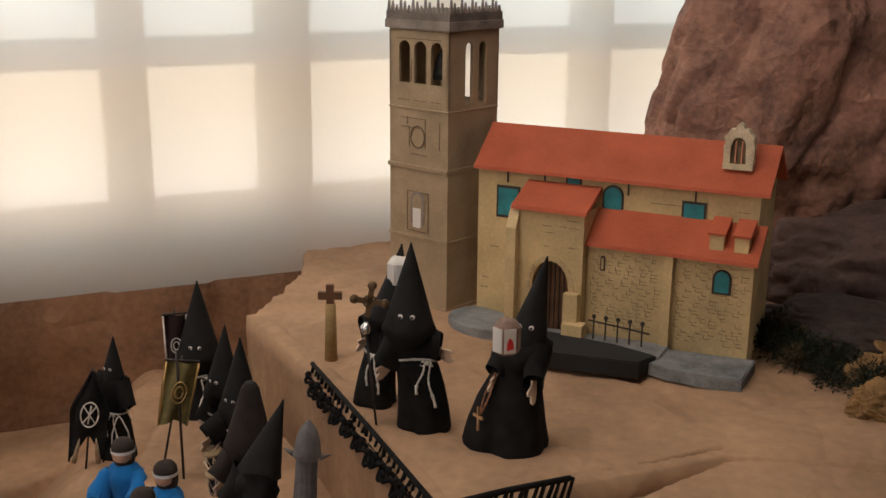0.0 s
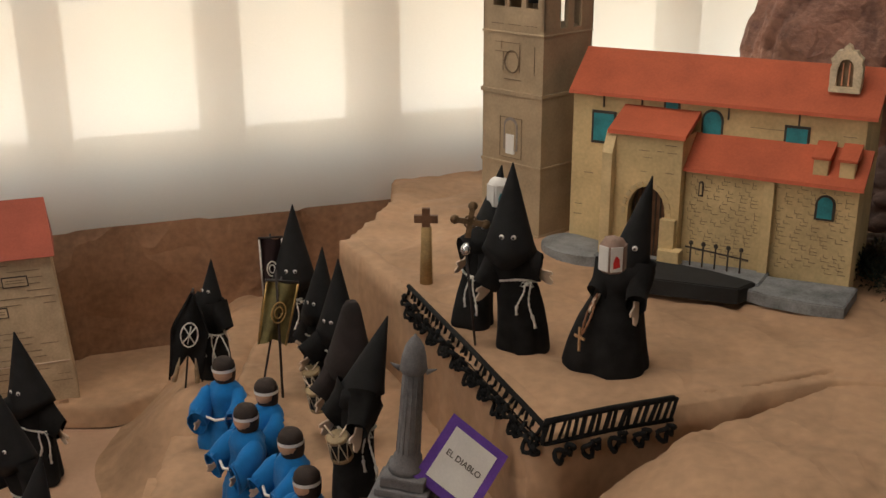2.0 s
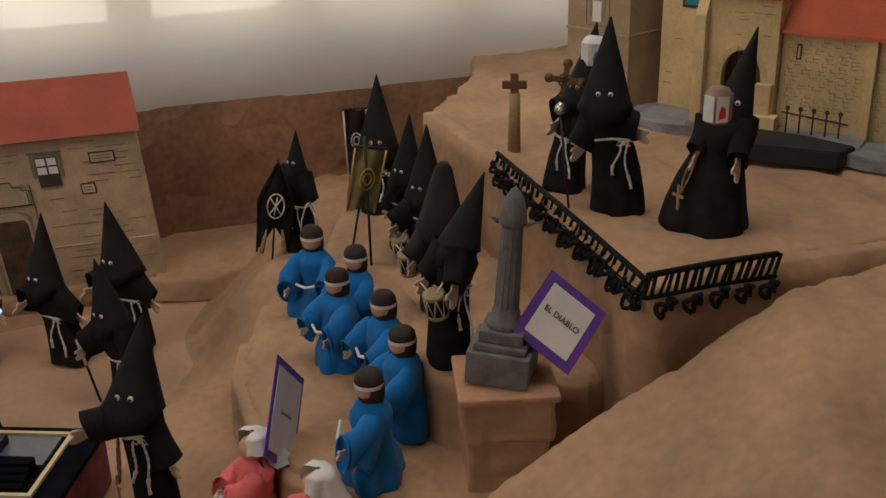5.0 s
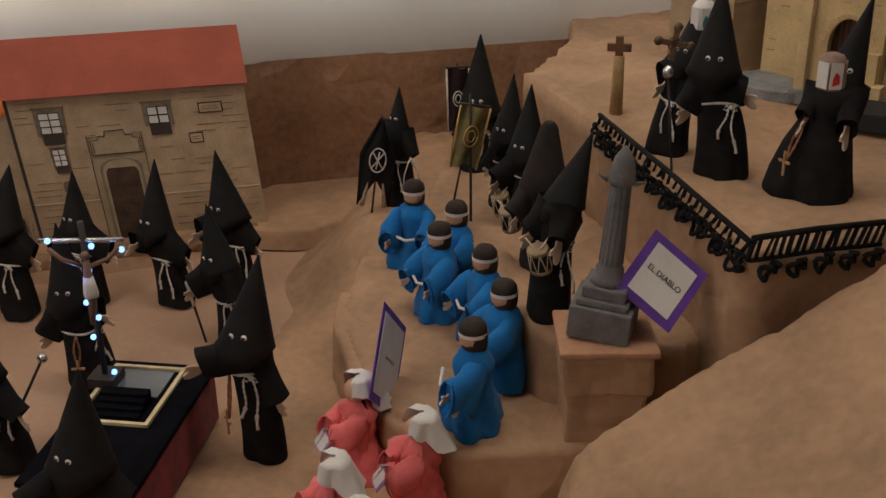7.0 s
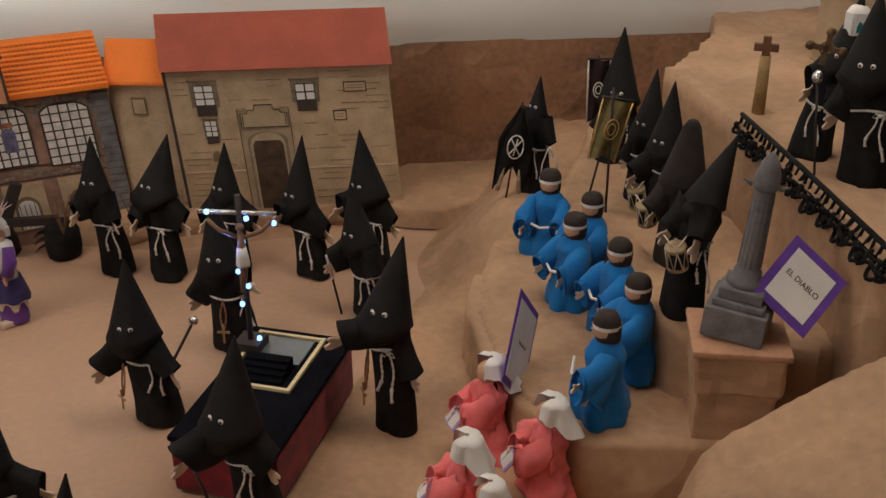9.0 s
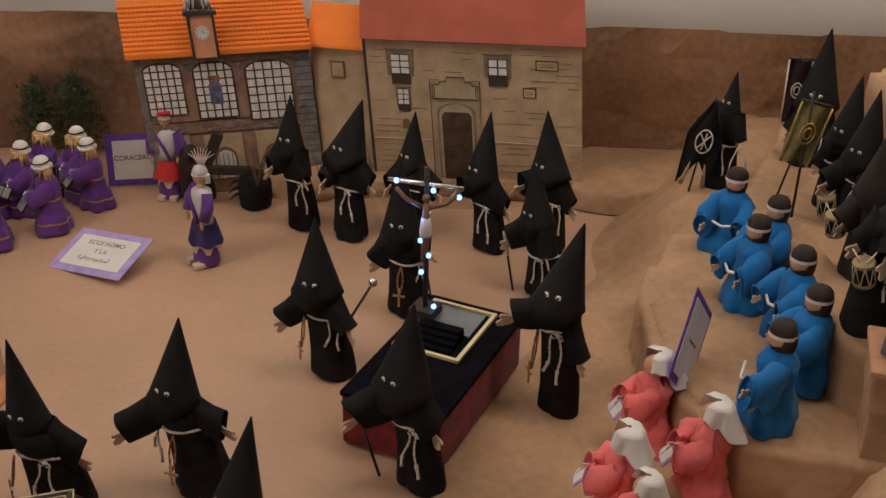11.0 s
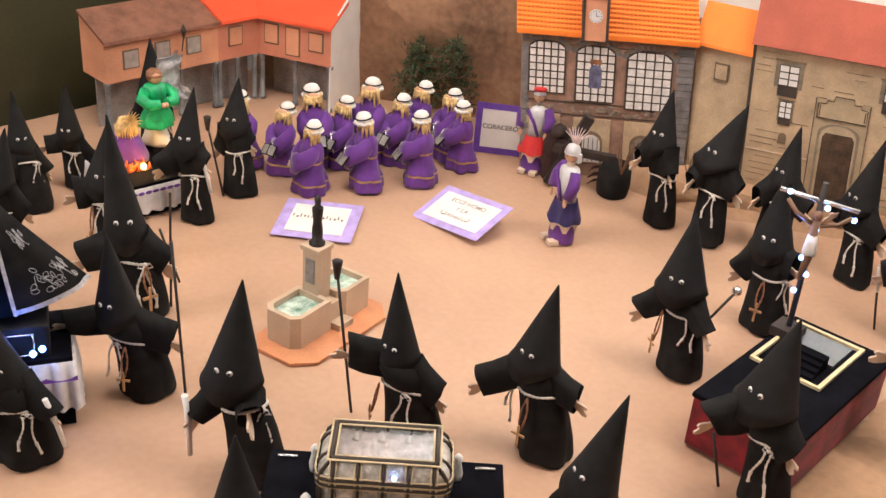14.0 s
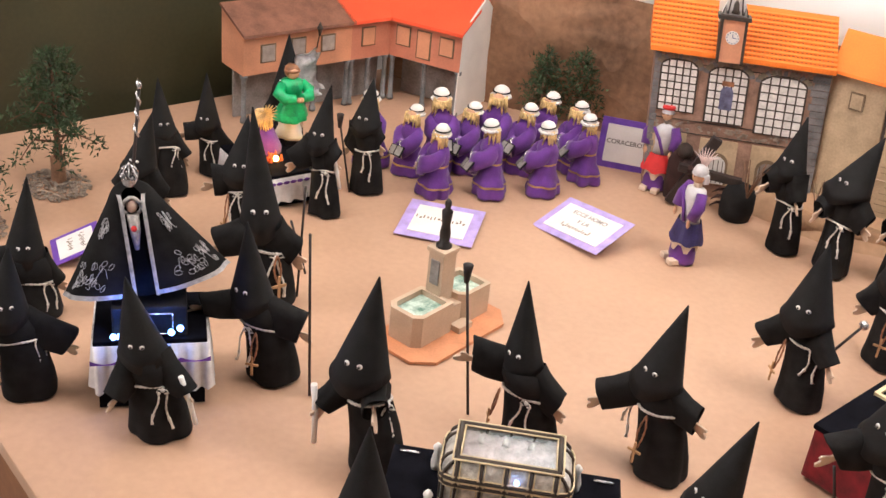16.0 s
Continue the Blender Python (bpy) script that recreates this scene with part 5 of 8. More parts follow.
            prism(bm, [(x + r * rng.uniform(0.7, 1.1) * math.cos(a), z + r * 0.7 * rng.uniform(0.7, 1.1) * math.sin(a)) for a in [k2 * math.pi / 3 for k2 in range(6)]], -0.0022 - 0.0008 * rng.random(), 0.001, 0, FRONT)
    tagged(T.add("rubble_band", bm, mat("grey_rubble_print", (0.30, 0.24, 0.19), 0.85, 0.3, 60, 300, 0.1)), kind="stuff")
    for z in (0.137, 0.164, 0.286, 0.311):
        bm = bm_new()
        box(bm, (0.012, -0.0024, z), (w - 0.03, 0, z + 0.0012))
        T.add("band_line", bm, INK)
    for cx, ww, hh in ((0.045, 0.075, 0.105), (0.150, 0.078, 0.10), (0.255, 0.075, 0.10)):
        q = T.plate("arch_panel", rect(cx - ww / 2, 0.032, cx + ww / 2, 0.032 + hh), STONE, -0.0025, 0.001)
        T.plate("arch_ring", arch(0.048, 0.07, 10, cx, 0.034), INK_SOFT, -0.0032, 0, q)
        T.plate("arch_opening", arch(0.038, 0.062, 10, cx, 0.034), WHITE if ww > 0.076 else STONE_D, -0.004, 0, q)
        for k in range(4):
            T.plate("grille_bar", rect(cx - 0.016 + k * 0.0095, 0.036, cx - 0.0145 + k * 0.0095, 0.088), INK, -0.005, 0, q)
    # clock gable
    c = T.plate("clock_tower", rect(0.118, 0.306, 0.170, 0.392), PEACH, -0.026, -0.004, label="pale clock stage with dark posts")
    for x in (0.1175, 0.165):
        T.plate("post", rect(x, 0.304, x + 0.0055, 0.392), INK, -0.029, -0.003, c)
    T.plate("cornice", rect(0.112, 0.392, 0.176, 0.400), INK, -0.030, -0.002, c)
    bm = bm_new()
    lathe(bm, [(0.0135, 0), (0.0135, 0.0015)], 20, 0, Matrix.Translation((0.144, -0.0262, 0.357)) @ Matrix.Rotation(radians(90), 4, "X"))
    T.add("clock_face", bm, WHITE, c)
    bm = bm_new()
    for k in range(12):
        a = k * math.pi / 6
        box(bm, (0.144 + 0.011 * math.cos(a) - 0.001, -0.0286, 0.357 + 0.011 * math.sin(a) - 0.001), (0.144 + 0.011 * math.cos(a) + 0.001, -0.0275, 0.357 + 0.011 * math.sin(a) + 0.001))
    box(bm, (0.1435, -0.0288, 0.357), (0.1447, -0.0275, 0.365))
    box(bm, (0.144, -0.0288, 0.3565), (0.1505, -0.0275, 0.3577))
    T.add("clock_pointers", bm, mat("clock_blue", (0.08, 0.14, 0.3), 0.6), c)
    g = T.plate("bell_gable", [(0.118, 0.400), (0.170, 0.400), (0.165, 0.418), (0.155, 0.445), (0.133, 0.445), (0.123, 0.418)], WHITE, -0.018, -0.012, c)
    for pts in (((0.119, 0.40), (0.124, 0.418), (0.128, 0.402)), ((0.160, 0.402), (0.164, 0.418), (0.169, 0.40)), ((0.130, 0.402), (0.133, 0.432), (0.144, 0.447), (0.155, 0.432), (0.158, 0.402))):
        bm = bm_new()
        tube(bm, [(x, -0.0205, z) for x, z in pts], 0.0014, 0, 5)
        T.add("gable_line", bm, INK, g)
    bm = bm_new()
    lathe(bm, [(0.0085, 0.405), (0.0065, 0.412), (0.005, 0.424), (0.002, 0.430)], 12, 0, pose(0.144, -0.022, 0))
    T.add("bell", bm, INK, g)


def annex():
    m, w = site((-1.40, 1.70), (-1.288, 1.728), 0.0)
    A = Model("annex", m, "narrow tan printed card house with orange roof", "model house", 0.08)
    bm = bm_new()
    box(bm, (0.001, 0.004, 0), (w, 0.09, 0.312), bevel=0.0015)
    A.add("wall", bm, STONE)
    bm = bm_new()
    prism(bm, [(-0.010, 0.308), (-0.008, 0.314), (0.05, 0.385), (0.10, 0.31)], -0.001, w + 0.004, 0, SIDE)
    A.add("roof", bm, ORANGE)
    q = A.plate("window", rect(0.043, 0.243, 0.072, 0.278), INK_SOFT, 0.0, 0.005)
    A.plate("pane", rect(0.046, 0.246, 0.069, 0.275), STONE, -0.001, 0.004, q)
    bm = bm_new()
    rng = random.Random(5)
    for k in range(40):
        x = rng.uniform(0.005, w - 0.006)
        tube(bm, [(x, 0.003, 0.02), (x + rng.uniform(-0.01, 0.01), 0.002, rng.uniform(0.04, 0.085))], 0.0005, 0, 4)
    A.add("printed_grass", bm, INK_SOFT)
    A.plate("door", rect(0.07, 0.0, 0.095, 0.09), INK, 0.001, 0.005)


def arcade():
    L, C, R, E = Vector((-2.326, 0.872)), Vector((-2.318, 1.262)), Vector((-2.145, 1.338)), Vector((-2.205, 1.495))
    A = Model("arcade_house", Matrix(), "peach printed card houses with grey pillared arcade", "model house")
    z0, z1 = 0.112, 0.202

    def wing(a, b, mats, nm, roofm, deep, out, rise=0.066, more=(0, 0)):
        m, w = site(a, b, 0)
        S = Matrix.Translation((0, 0, 0)) @ m
        bm = bm_new()
        prism(bm, [(0, z0), (deep, z0), (deep, z1 + rise - 0.008), (0, z1)], 0, w, 0, S @ SIDE)
        A.add("wall", bm, mats)
        bm = bm_new()
        prism(bm, [(-0.012, z1 - 0.002), (-0.010, z1 + 0.005), (deep, z1 + rise), (deep + 0.003, z1 + rise - 0.006)], -out - more[0], w + out + more[1], 0, SIDE)
        bmesh.ops.transform(bm, matrix=S, verts=bm.verts[:])
        A.add(nm, bm, roofm)
        bm = bm_new()
        box(bm, (0, deep * 0.45, 0), (w, deep * 0.5, z0), m=S)
        A.add("arcade_back", bm, GREYCARD)
        n = max(2, int(w / 0.085))
        for k in range(n + 1):
            bm = bm_new()
            x = 0.006 + (w - 0.012) * k / n
            lathe(bm, [(0.008, 0), (0.008, 0.008), (0.0058, 0.012), (0.0054, z0 - 0.012), (0.0085, z0 - 0.006), (0.0085, z0)], 10, 0, S @ pose(x, 0.008, 0))
            A.add("pillar", bm, GREYPAINT)
        return S, w

    mid = L + (C - L) * 0.72
    SL, _ = wing(L, mid, PEACH, "roof", BROWNROOF, 0.10, 0.004, 0.048)
    SM, _ = wing(mid, C, mat("rose_card", (0.62, 0.24, 0.15), 0.8, 0.1, 12, 250, 0.08), "roof", REDROOF, 0.10, 0.003, 0.048, more=(0, 0.07))
    SR, _ = wing(C, R, mat("rose_card_side", (0.62, 0.24, 0.15), 0.8, 0.1, 12, 250, 0.08), "roof", REDROOF, 0.16, 0.004, 0.081, more=(0.08, 0))
    m, w = site(R, E, 0)
    bm = bm_new()
    prism(bm, [(0, 0), (w, 0), (w, z1 + 0.01), (w * 0.62, z1 + 0.068), (0, z1 + 0.004)], 0.0, 0.004, 0, m @ FRONT)
    A.add("end_wall", bm, WHITE, label="plain white card end wall")
    for S, xs in ((SL, ((0.045, 0.14, 0.176), (0.122, 0.128, 0.182), (0.2, 0.146, 0.18))), (SM, ((0.03, 0.145, 0.185),)), (SR, ((0.02, 0.145, 0.188), (0.075, 0.125, 0.188), (0.135, 0.145, 0.185)))):
        for x, lo, hi in xs:
            bm = bm_new()
            box(bm, (x - 0.003, -0.002, lo - 0.003), (x + 0.035, 0.001, hi + 0.003), m=S)
            q = A.add("window", bm, INK_SOFT)
            bm = bm_new()
            box(bm, (x, -0.0035, lo), (x + 0.032, 0.0, hi), m=S)
            A.add("shutter", bm, mat("pale_grey_print", (0.42, 0.36, 0.32), 0.8, 0.15, 60, 400, 0.05) if S is SL else PEACH, q)
    # balcony and lantern
    for k in range(13):
        bm = bm_new()
        x = 0.105 + k * 0.0055
        tube(bm, [SL @ Vector((x, -0.018, 0.124)), SL @ Vector((x, -0.018, 0.147))], 0.0009, 0, 5)
        A.add("baluster", bm, INK)
    for z in (0.124, 0.147):
        bm = bm_new()
        tube(bm, [SL @ Vector((0.103, 0, z)), SL @ Vector((0.103, -0.018, z)), SL @ Vector((0.172, -0.018, z)), SL @ Vector((0.172, 0, z))], 0.0013, 0, 5)
        A.add("balcony_rail", bm, INK)
    bm = bm_new()
    tube(bm, [SL @ Vector((0.185, -0.003, 0.155)), SL @ Vector((0.185, -0.012, 0.19)), SL @ Vector((0.182, -0.02, 0.196))], 0.0014, 0, 5)
    lathe(bm, [(0.002, 0.190), (0.006, 0.206), (0.0075, 0.208), (0.004, 0.216), (0.001, 0.222)], 6, 0, SL @ pose(0.178, -0.024, 0))
    A.add("lantern", bm, INK)


def church():
    m, w = site((0.068, 1.941), (0.516, 1.721), PLAT_Z)
    K = Model("church", m, "ochre painted card church with terracotta roofs and teal windows", "model church")
    bm = bm_new()
    box(bm, (0, 0, 0), (w, 0.14, 0.286), bevel=0.0015)
    prism(bm, [(0.0, 0.285), (0.14, 0.285), (0.07, 0.345)], w - 0.004, w - 0.0005, 0, SIDE)
    K.add("wall", bm, CHURCH)
    bm = bm_new()
    prism(bm, [(-0.014, 0.284), (-0.012, 0.290), (0.070, 0.356), (0.155, 0.29), (0.15, 0.284), (0.07, 0.347)], -0.004, w + 0.016, 0, SIDE)
    K.add("roof", bm, TERRA)
    # porch
    bm = bm_new()
    prism(bm, [(0.103, 0), (0.138, 0), (0.138, 0.07)] + [(0.171 + 0.033 * math.cos(a), 0.105 + 0.045 * math.sin(a)) for a in [math.pi - k * math.pi / 10 for k in range(11)]] + [(0.204, 0.07), (0.204, 0), (0.228, 0), (0.228, 0.238), (0.103, 0.242)], -0.075, -0.055, 0, FRONT)
    box(bm, (0.103, -0.056, 0), (0.112, 0, 0.238))
    box(bm, (0.219, -0.056, 0), (0.228, 0, 0.238))
    q = K.add("porch", bm, CHURCH)
    bm = bm_new()
    prism(bm, [(-0.082, 0.236), (-0.080, 0.243), (-0.002, 0.272), (0.0, 0.262)], 0.098, 0.233, 0, SIDE)
    K.add("porch_roof", bm, TERRA, q)
    bm = bm_new()
    box(bm, (0.094, -0.092, 0), (0.112, -0.070, 0.205), bevel=0.001)
    prism(bm, [(-0.092, 0.205), (-0.07, 0.205), (-0.06, 0.238), (-0.07, 0.242)], 0.094, 0.112, 0, SIDE)
    K.add("buttress", bm, mat("pale_ochre_card", (0.66, 0.51, 0.28), 0.85, 0.12, 20, 200, 0.12), q)
    bm = bm_new()
    box(bm, (0.140, -0.050, 0.0), (0.203, -0.046, 0.152))
    K.add("door", bm, WOOD, q, "dark recessed wooden door")
    for k in range(7):
        bm = bm_new()
        box(bm, (0.145 + k * 0.0085, -0.0525, 0.0), (0.1468 + k * 0.0085, -0.05, 0.15))
        K.add("door_bar", bm, INK, q)
    bm = bm_new()
    for a0 in range(11):
        a = math.pi * a0 / 10
        box(bm, (-0.005, -0.0775, -0.003), (0.005, -0.074, 0.003), 0, Matrix.Translation((0.171 + 0.040 * math.cos(a), 0, 0.104 + 0.052 * math.sin(a))) @ Matrix.Rotation(math.pi / 2 - a, 4, "Y"))
    K.add("arch_stones", bm, mat("pale_arch_card", (0.62, 0.48, 0.27), 0.85, 0.12, 20, 200, 0.12), q)
    bm = bm_new()
    box(bm, (0.20, -0.088, 0.0), (0.226, -0.075, 0.10), bevel=0.001)
    box(bm, (0.203, -0.10, 0.0), (0.24, -0.075, 0.05), bevel=0.001)
    K.add("door_jamb", bm, CHURCH, q)
    # aisle
    bm = bm_new()
    box(bm, (0.229, -0.055, 0), (0.370, 0, 0.188), bevel=0.001)
    q = K.add("aisle", bm, CHURCH)
    bm = bm_new()
    box(bm, (0.3705, -0.049, 0), (0.506, 0, 0.182), bevel=0.001)
    K.add("aisle_bay", bm, CHURCH, q)
    bm = bm_new()
    box(bm, (0.362, -0.062, 0), (0.378, -0.0555, 0.184), bevel=0.001)
    K.add("pilaster", bm, CHURCH, q)
    bm = bm_new()
    prism(bm, [(-0.066, 0.182), (-0.064, 0.188), (-0.002, 0.236), (0.0, 0.226)], 0.228, 0.514, 0, SIDE)
    K.add("aisle_roof", bm, TERRA, q)
    bm = bm_new()
    for x0, x1, y, sd in ((0.236, 0.36, -0.055, 3), (0.38, 0.503, -0.049, 7)):
        t = bm_new()
        courses(t, x0, 0.035, x1, 0.172, 0.0066, sd, y=-0.0008, keep=0.88, length=(0.006, 0.013), thick=0.0005, uprights=True)
        bmesh.ops.translate(t, vec=(0, y, 0), verts=t.verts[:])
        me = bpy.data.meshes.new("tmp")
        t.to_mesh(me)
        t.free()
        bm.from_mesh(me)
        bpy.data.meshes.remove(me)
    tagged(K.add("stonework", bm, INK_SOFT, q), kind="stuff")
    for x in (0.443, 0.483):
        bm = bm_new()
        box(bm, (x - 0.011, -0.050, 0.196), (x + 0.012, -0.030, 0.226), bevel=0.001)
        d = K.add("dormer", bm, CHURCH, q)
        bm = bm_new()
        prism(bm, [(-0.054, 0.224), (-0.054, 0.228), (-0.01, 0.246), (-0.01, 0.224)], x - 0.014, x + 0.015, 0, SIDE)
        K.add("dormer_roof", bm, TERRA, d)
    bm = bm_new()
    courses(bm, 0.006, 0.03, 0.09, 0.25, 0.02, 11, keep=0.25, length=(0.008, 0.03))
    courses(bm, 0.1, 0.245, w - 0.01, 0.28, 0.014, 12, keep=0.4, length=(0.02, 0.08))
    t = bm_new()
    courses(t, 0.115, 0.17, 0.22, 0.236, 0.012, 13, keep=0.5, length=(0.008, 0.025))
    bmesh.ops.translate(t, vec=(0, -0.075, 0), verts=t.verts[:])
    me = bpy.data.meshes.new("tmp")
    t.to_mesh(me)
    t.free()
    bm.from_mesh(me)
    bpy.data.meshes.remove(me)
    tagged(K.add("drawn_lines", bm, INK_SOFT), kind="stuff")
    # windows: ink frame and teal pane
    for out, inn, y in ((rect(0.037, 0.197, 0.082, 0.256), rect(0.041, 0.202, 0.078, 0.251), 0), (rect(0.167, 0.258, 0.196, 0.285), rect(0.171, 0.26, 0.192, 0.2845), 0), (arch(0.037, 0.058, 10, 0.253, 0.219), arch(0.030, 0.052, 10, 0.253, 0.221), 0),
                        (rect(0.372, 0.219, 0.413, 0.263), rect(0.376, 0.223, 0.409, 0.259), 0), (arch(0.031, 0.042, 10, 0.457, 0.126), arch(0.023, 0.035, 10, 0.457, 0.1295), -0.049), (arch(0.008, 0.026, 6, 0.2575, 0.14), arch(0.0035, 0.02, 6, 0.2575, 0.143), -0.055)):
        q = K.plate("window", out, INK, y - 0.002, y)
        K.plate("pane", inn, TEAL if out[1][0] - out[0][0] > 0.01 else CHURCH, y - 0.003, y, q)
    for x, z0, z1 in ((0.058, 0.262, 0.283), (0.279, 0.262, 0.283), (0.394, 0.262, 0.283), (0.128, 0.272, 0.283), (0.2265, 0.02, 0.18)):
        yy = -0.058 if z0 < 0.1 else 0.0
        K.plate("rain_pipe", rect(x - 0.0012, z0, x + 0.0012, z1), INK, yy - 0.003, yy)
    # bell gable on the roof
    bm = bm_new()
    prism(bm, [(0.430, 0.325), (0.440, 0.325), (0.440, 0.355)] + [(0.453 + 0.0115 * math.cos(a), 0.360 + 0.0125 * math.sin(a)) for a in [math.pi - k * math.pi / 8 for k in range(9)]] + [(0.466, 0.325), (0.478, 0.325), (0.479, 0.358), (0.476, 0.366), (0.477, 0.374), (0.471, 0.379), (0.467, 0.386), (0.460, 0.386), (0.457, 0.393), (0.452, 0.396), (0.448, 0.392), (0.445, 0.386), (0.438, 0.385), (0.434, 0.378), (0.429, 0.372), (0.431, 0.364), (0.429, 0.356)], 0.018, 0.036, 0, FRONT)
    box(bm, (0.430, 0.014, 0.320), (0.478, 0.040, 0.328))
    q = K.add("bell_gable", bm, mat("cream_card", (0.70, 0.58, 0.40), 0.85, 0.2, 40, 300, 0.3))
    K.plate("opening", arch(0.026, 0.044, 10, 0.453, 0.328), INK_SOFT, 0.026, 0.028, q)
    for x in (0.447, 0.457):
        K.plate("bell_bar", rect(x, 0.33, x + 0.002, 0.366), PEACH, 0.022, 0.024, q)


def tower():
    m = Matrix.Translation((0.012, 1.94, PLAT_Z)) @ Matrix.Rotation(radians(48), 4, "Z")
    T = Model("bell_tower", m, "tall tan card bell tower with arched belfry and pointed cresting", "model tower")
    W, D, H = 0.138, 0.146, 0.535
    # left face lies in x = 0, right face in y = 0
    LEFT = Matrix(((0, 0, 1, 0), (-1, 0, 0, D), (0, 1, 0, 0), (0, 0, 0, 1)))  # outline u from the far edge, z; depth along x

    def panel(outline, d0, d1, left, mats, name, parent=None):
        bm = bm_new()
        prism(bm, outline, d0, d1, 0, LEFT if left else FRONT)
        return T.add(name, bm, mats, parent)

    def belfry(bm, width, cells, lo, hi, left):
        """Wall above the shaft with real arched openings: piers, sill and a top with curved undersides."""
        comb = [(0, lo), (0, hi), (width, hi), (width, lo)]
        for x0, x1 in cells[::-1]:
            cx, r = (x0 + x1) / 2, (x1 - x0) / 2
            comb += [(x1, lo)] + [(cx + r * math.cos(a), hi - 0.018 - r + r * math.sin(a)) for a in [q * math.pi / 10 for q in range(11)]] + [(x0, lo)]
        prism(bm, comb[::-1], 0, 0.006, 0, LEFT if left else FRONT)
    bm = bm_new()
    box(bm, (0.0005, 0.0005, 0), (W, D, 0.39))
    T.add("wall", bm, TOWER)
    for width, cells, lo, left in ((D, ((0.024, 0.052), (0.062, 0.092), (0.103, 0.131)), 0.425, True), (W, ((0.045, 0.066), (0.082, 0.104)), 0.39, False)):
        bm = bm_new()
        belfry(bm, width, cells, lo, 0.52, left)
        T.add("belfry_wall", bm, TOWER)
    panel(rect(0, 0.389, D, 0.426), 0.0, 0.006, True, TOWER, "belfry_sill")
    for lo, hi in (((W - 0.005, 0, 0.389), (W, D * 0.44, 0.52)), ((W - 0.005, D * 0.55, 0.389), (W, D, 0.52)), ((0, D - 0.005, 0.389), (W - 0.0055, D, 0.52))):
        bm = bm_new()
        box(bm, lo, hi)
        T.add("belfry_wall", bm, TOWER)
    bm = bm_new()
    box(bm, (0, 0, 0.5205), (W, D, H))
    T.add("belfry_top", bm, TOWER)
    for z, h, o in ((0.268, 0.008, 0.003), (0.136, 0.006, 0.002), (0.378, 0.004, 0.0015), (0.523, 0.016, 0.006), (0.0, 0.012, 0.003)):
        bm = bm_new()
        box(bm, (-o, -o if z > 0.5 else -0.0008, z), (W + o, D + o, z + h), bevel=0.001)
        T.add("string_course", bm, TOWER if z < 0.5 else STONE_D)
    # cresting
    for k in range(15):
        for left in (True, False):
            L_ = (D if left else W)
            u = 0.002 + (L_ - 0.006) * k / 14
            hgt = 0.020 + (0.010 if k % 3 == 0 else 0) + 0.004 * math.sin(k * 2.1)
            panel([(u - 0.004, 0.538), (u + 0.004, 0.538), (u + 0.0035, 0.555), (u + 0.001, 0.538 + hgt + 0.010), (u - 0.001, 0.538 + hgt + 0.010), (u - 0.0035, 0.555)], -0.004, -0.001, left, STONE_D, "finial")
    bm = bm_new()
    box(bm, (-0.004, -0.004, 0.537), (W + 0.004, D + 0.004, 0.553))
    T.add("parapet", bm, STONE_D)
    # drawn front on the left face
    lines = bm_new()
    for o in (rect(0.018, 0.505, 0.128, 0.5065), rect(0.02, 0.395, 0.052, 0.3962), rect(0.062, 0.395, 0.092, 0.3962), rect(0.102, 0.395, 0.13, 0.3962), rect(0.03, 0.362, 0.09, 0.3632), rect(0.045, 0.365, 0.0462, 0.35), rect(0.09, 0.31, 0.0912, 0.36), rect(0.03, 0.345, 0.08, 0.3462), rect(0.125, 0.31, 0.1262, 0.36), rect(0.05, 0.31, 0.0512, 0.345), rect(0.055, 0.296, 0.095, 0.2972),
              rect(0.045, 0.15, 0.0462, 0.225), rect(0.098, 0.15, 0.0992, 0.225), rect(0.045, 0.225, 0.099, 0.2262), rect(0.05, 0.15, 0.094, 0.1512), rect(0.055, 0.47, 0.0562, 0.43)):
        prism(lines, o, -0.0009, 0, 0, LEFT)
    tagged(T.add("drawn_lines", lines, INK_SOFT), kind="stuff")
    bm = bm_new()
    tube(bm, [LEFT @ Vector((0.072 + 0.017 * math.cos(a), 0.329 + 0.020 * math.sin(a), -0.001)) for a in [k * math.pi / 10 for k in range(21)]], 0.0014, 0, 5)
    T.add("round_window", bm, INK_SOFT)
    n = panel(arch(0.034, 0.062, 10, 0.072, 0.165), -0.001, 0, True, STONE_D, "niche")
    panel(arch(0.026, 0.054, 10, 0.072, 0.167), -0.0018, 0, True, TOWER, "niche_back", n)
    panel(rect(0.062, 0.158, 0.082, 0.195), -0.003, 0, True, WHITE, "niche_door", n)
    # bell inside
    bm = bm_new()
    lathe(bm, [(0.024, 0.43), (0.018, 0.445), (0.014, 0.47), (0.006, 0.485), (0.002, 0.52)], 14, 0, pose(W / 2, D / 2, 0))
    T.add("bell", bm, BRONZE)


palace()
town_hall()
annex()
arcade()
church()
tower()


# ---- signs ----
PENCIL = mat("grey_pencil", (0.28, 0.25, 0.23), 0.8, 0.2)
def writing(text, size, m, parent, material=INK):
    c = bpy.data.curves.new("writing", "FONT")
    c.body, c.size, c.align_x, c.align_y, c.extrude = text, size, "CENTER", "CENTER", 0.0001
    c.offset = 0.0001
    c.materials.append(material)
    ob = new("writing", c)
    ob.parent = parent
    ob.matrix_basis = m
    return ob


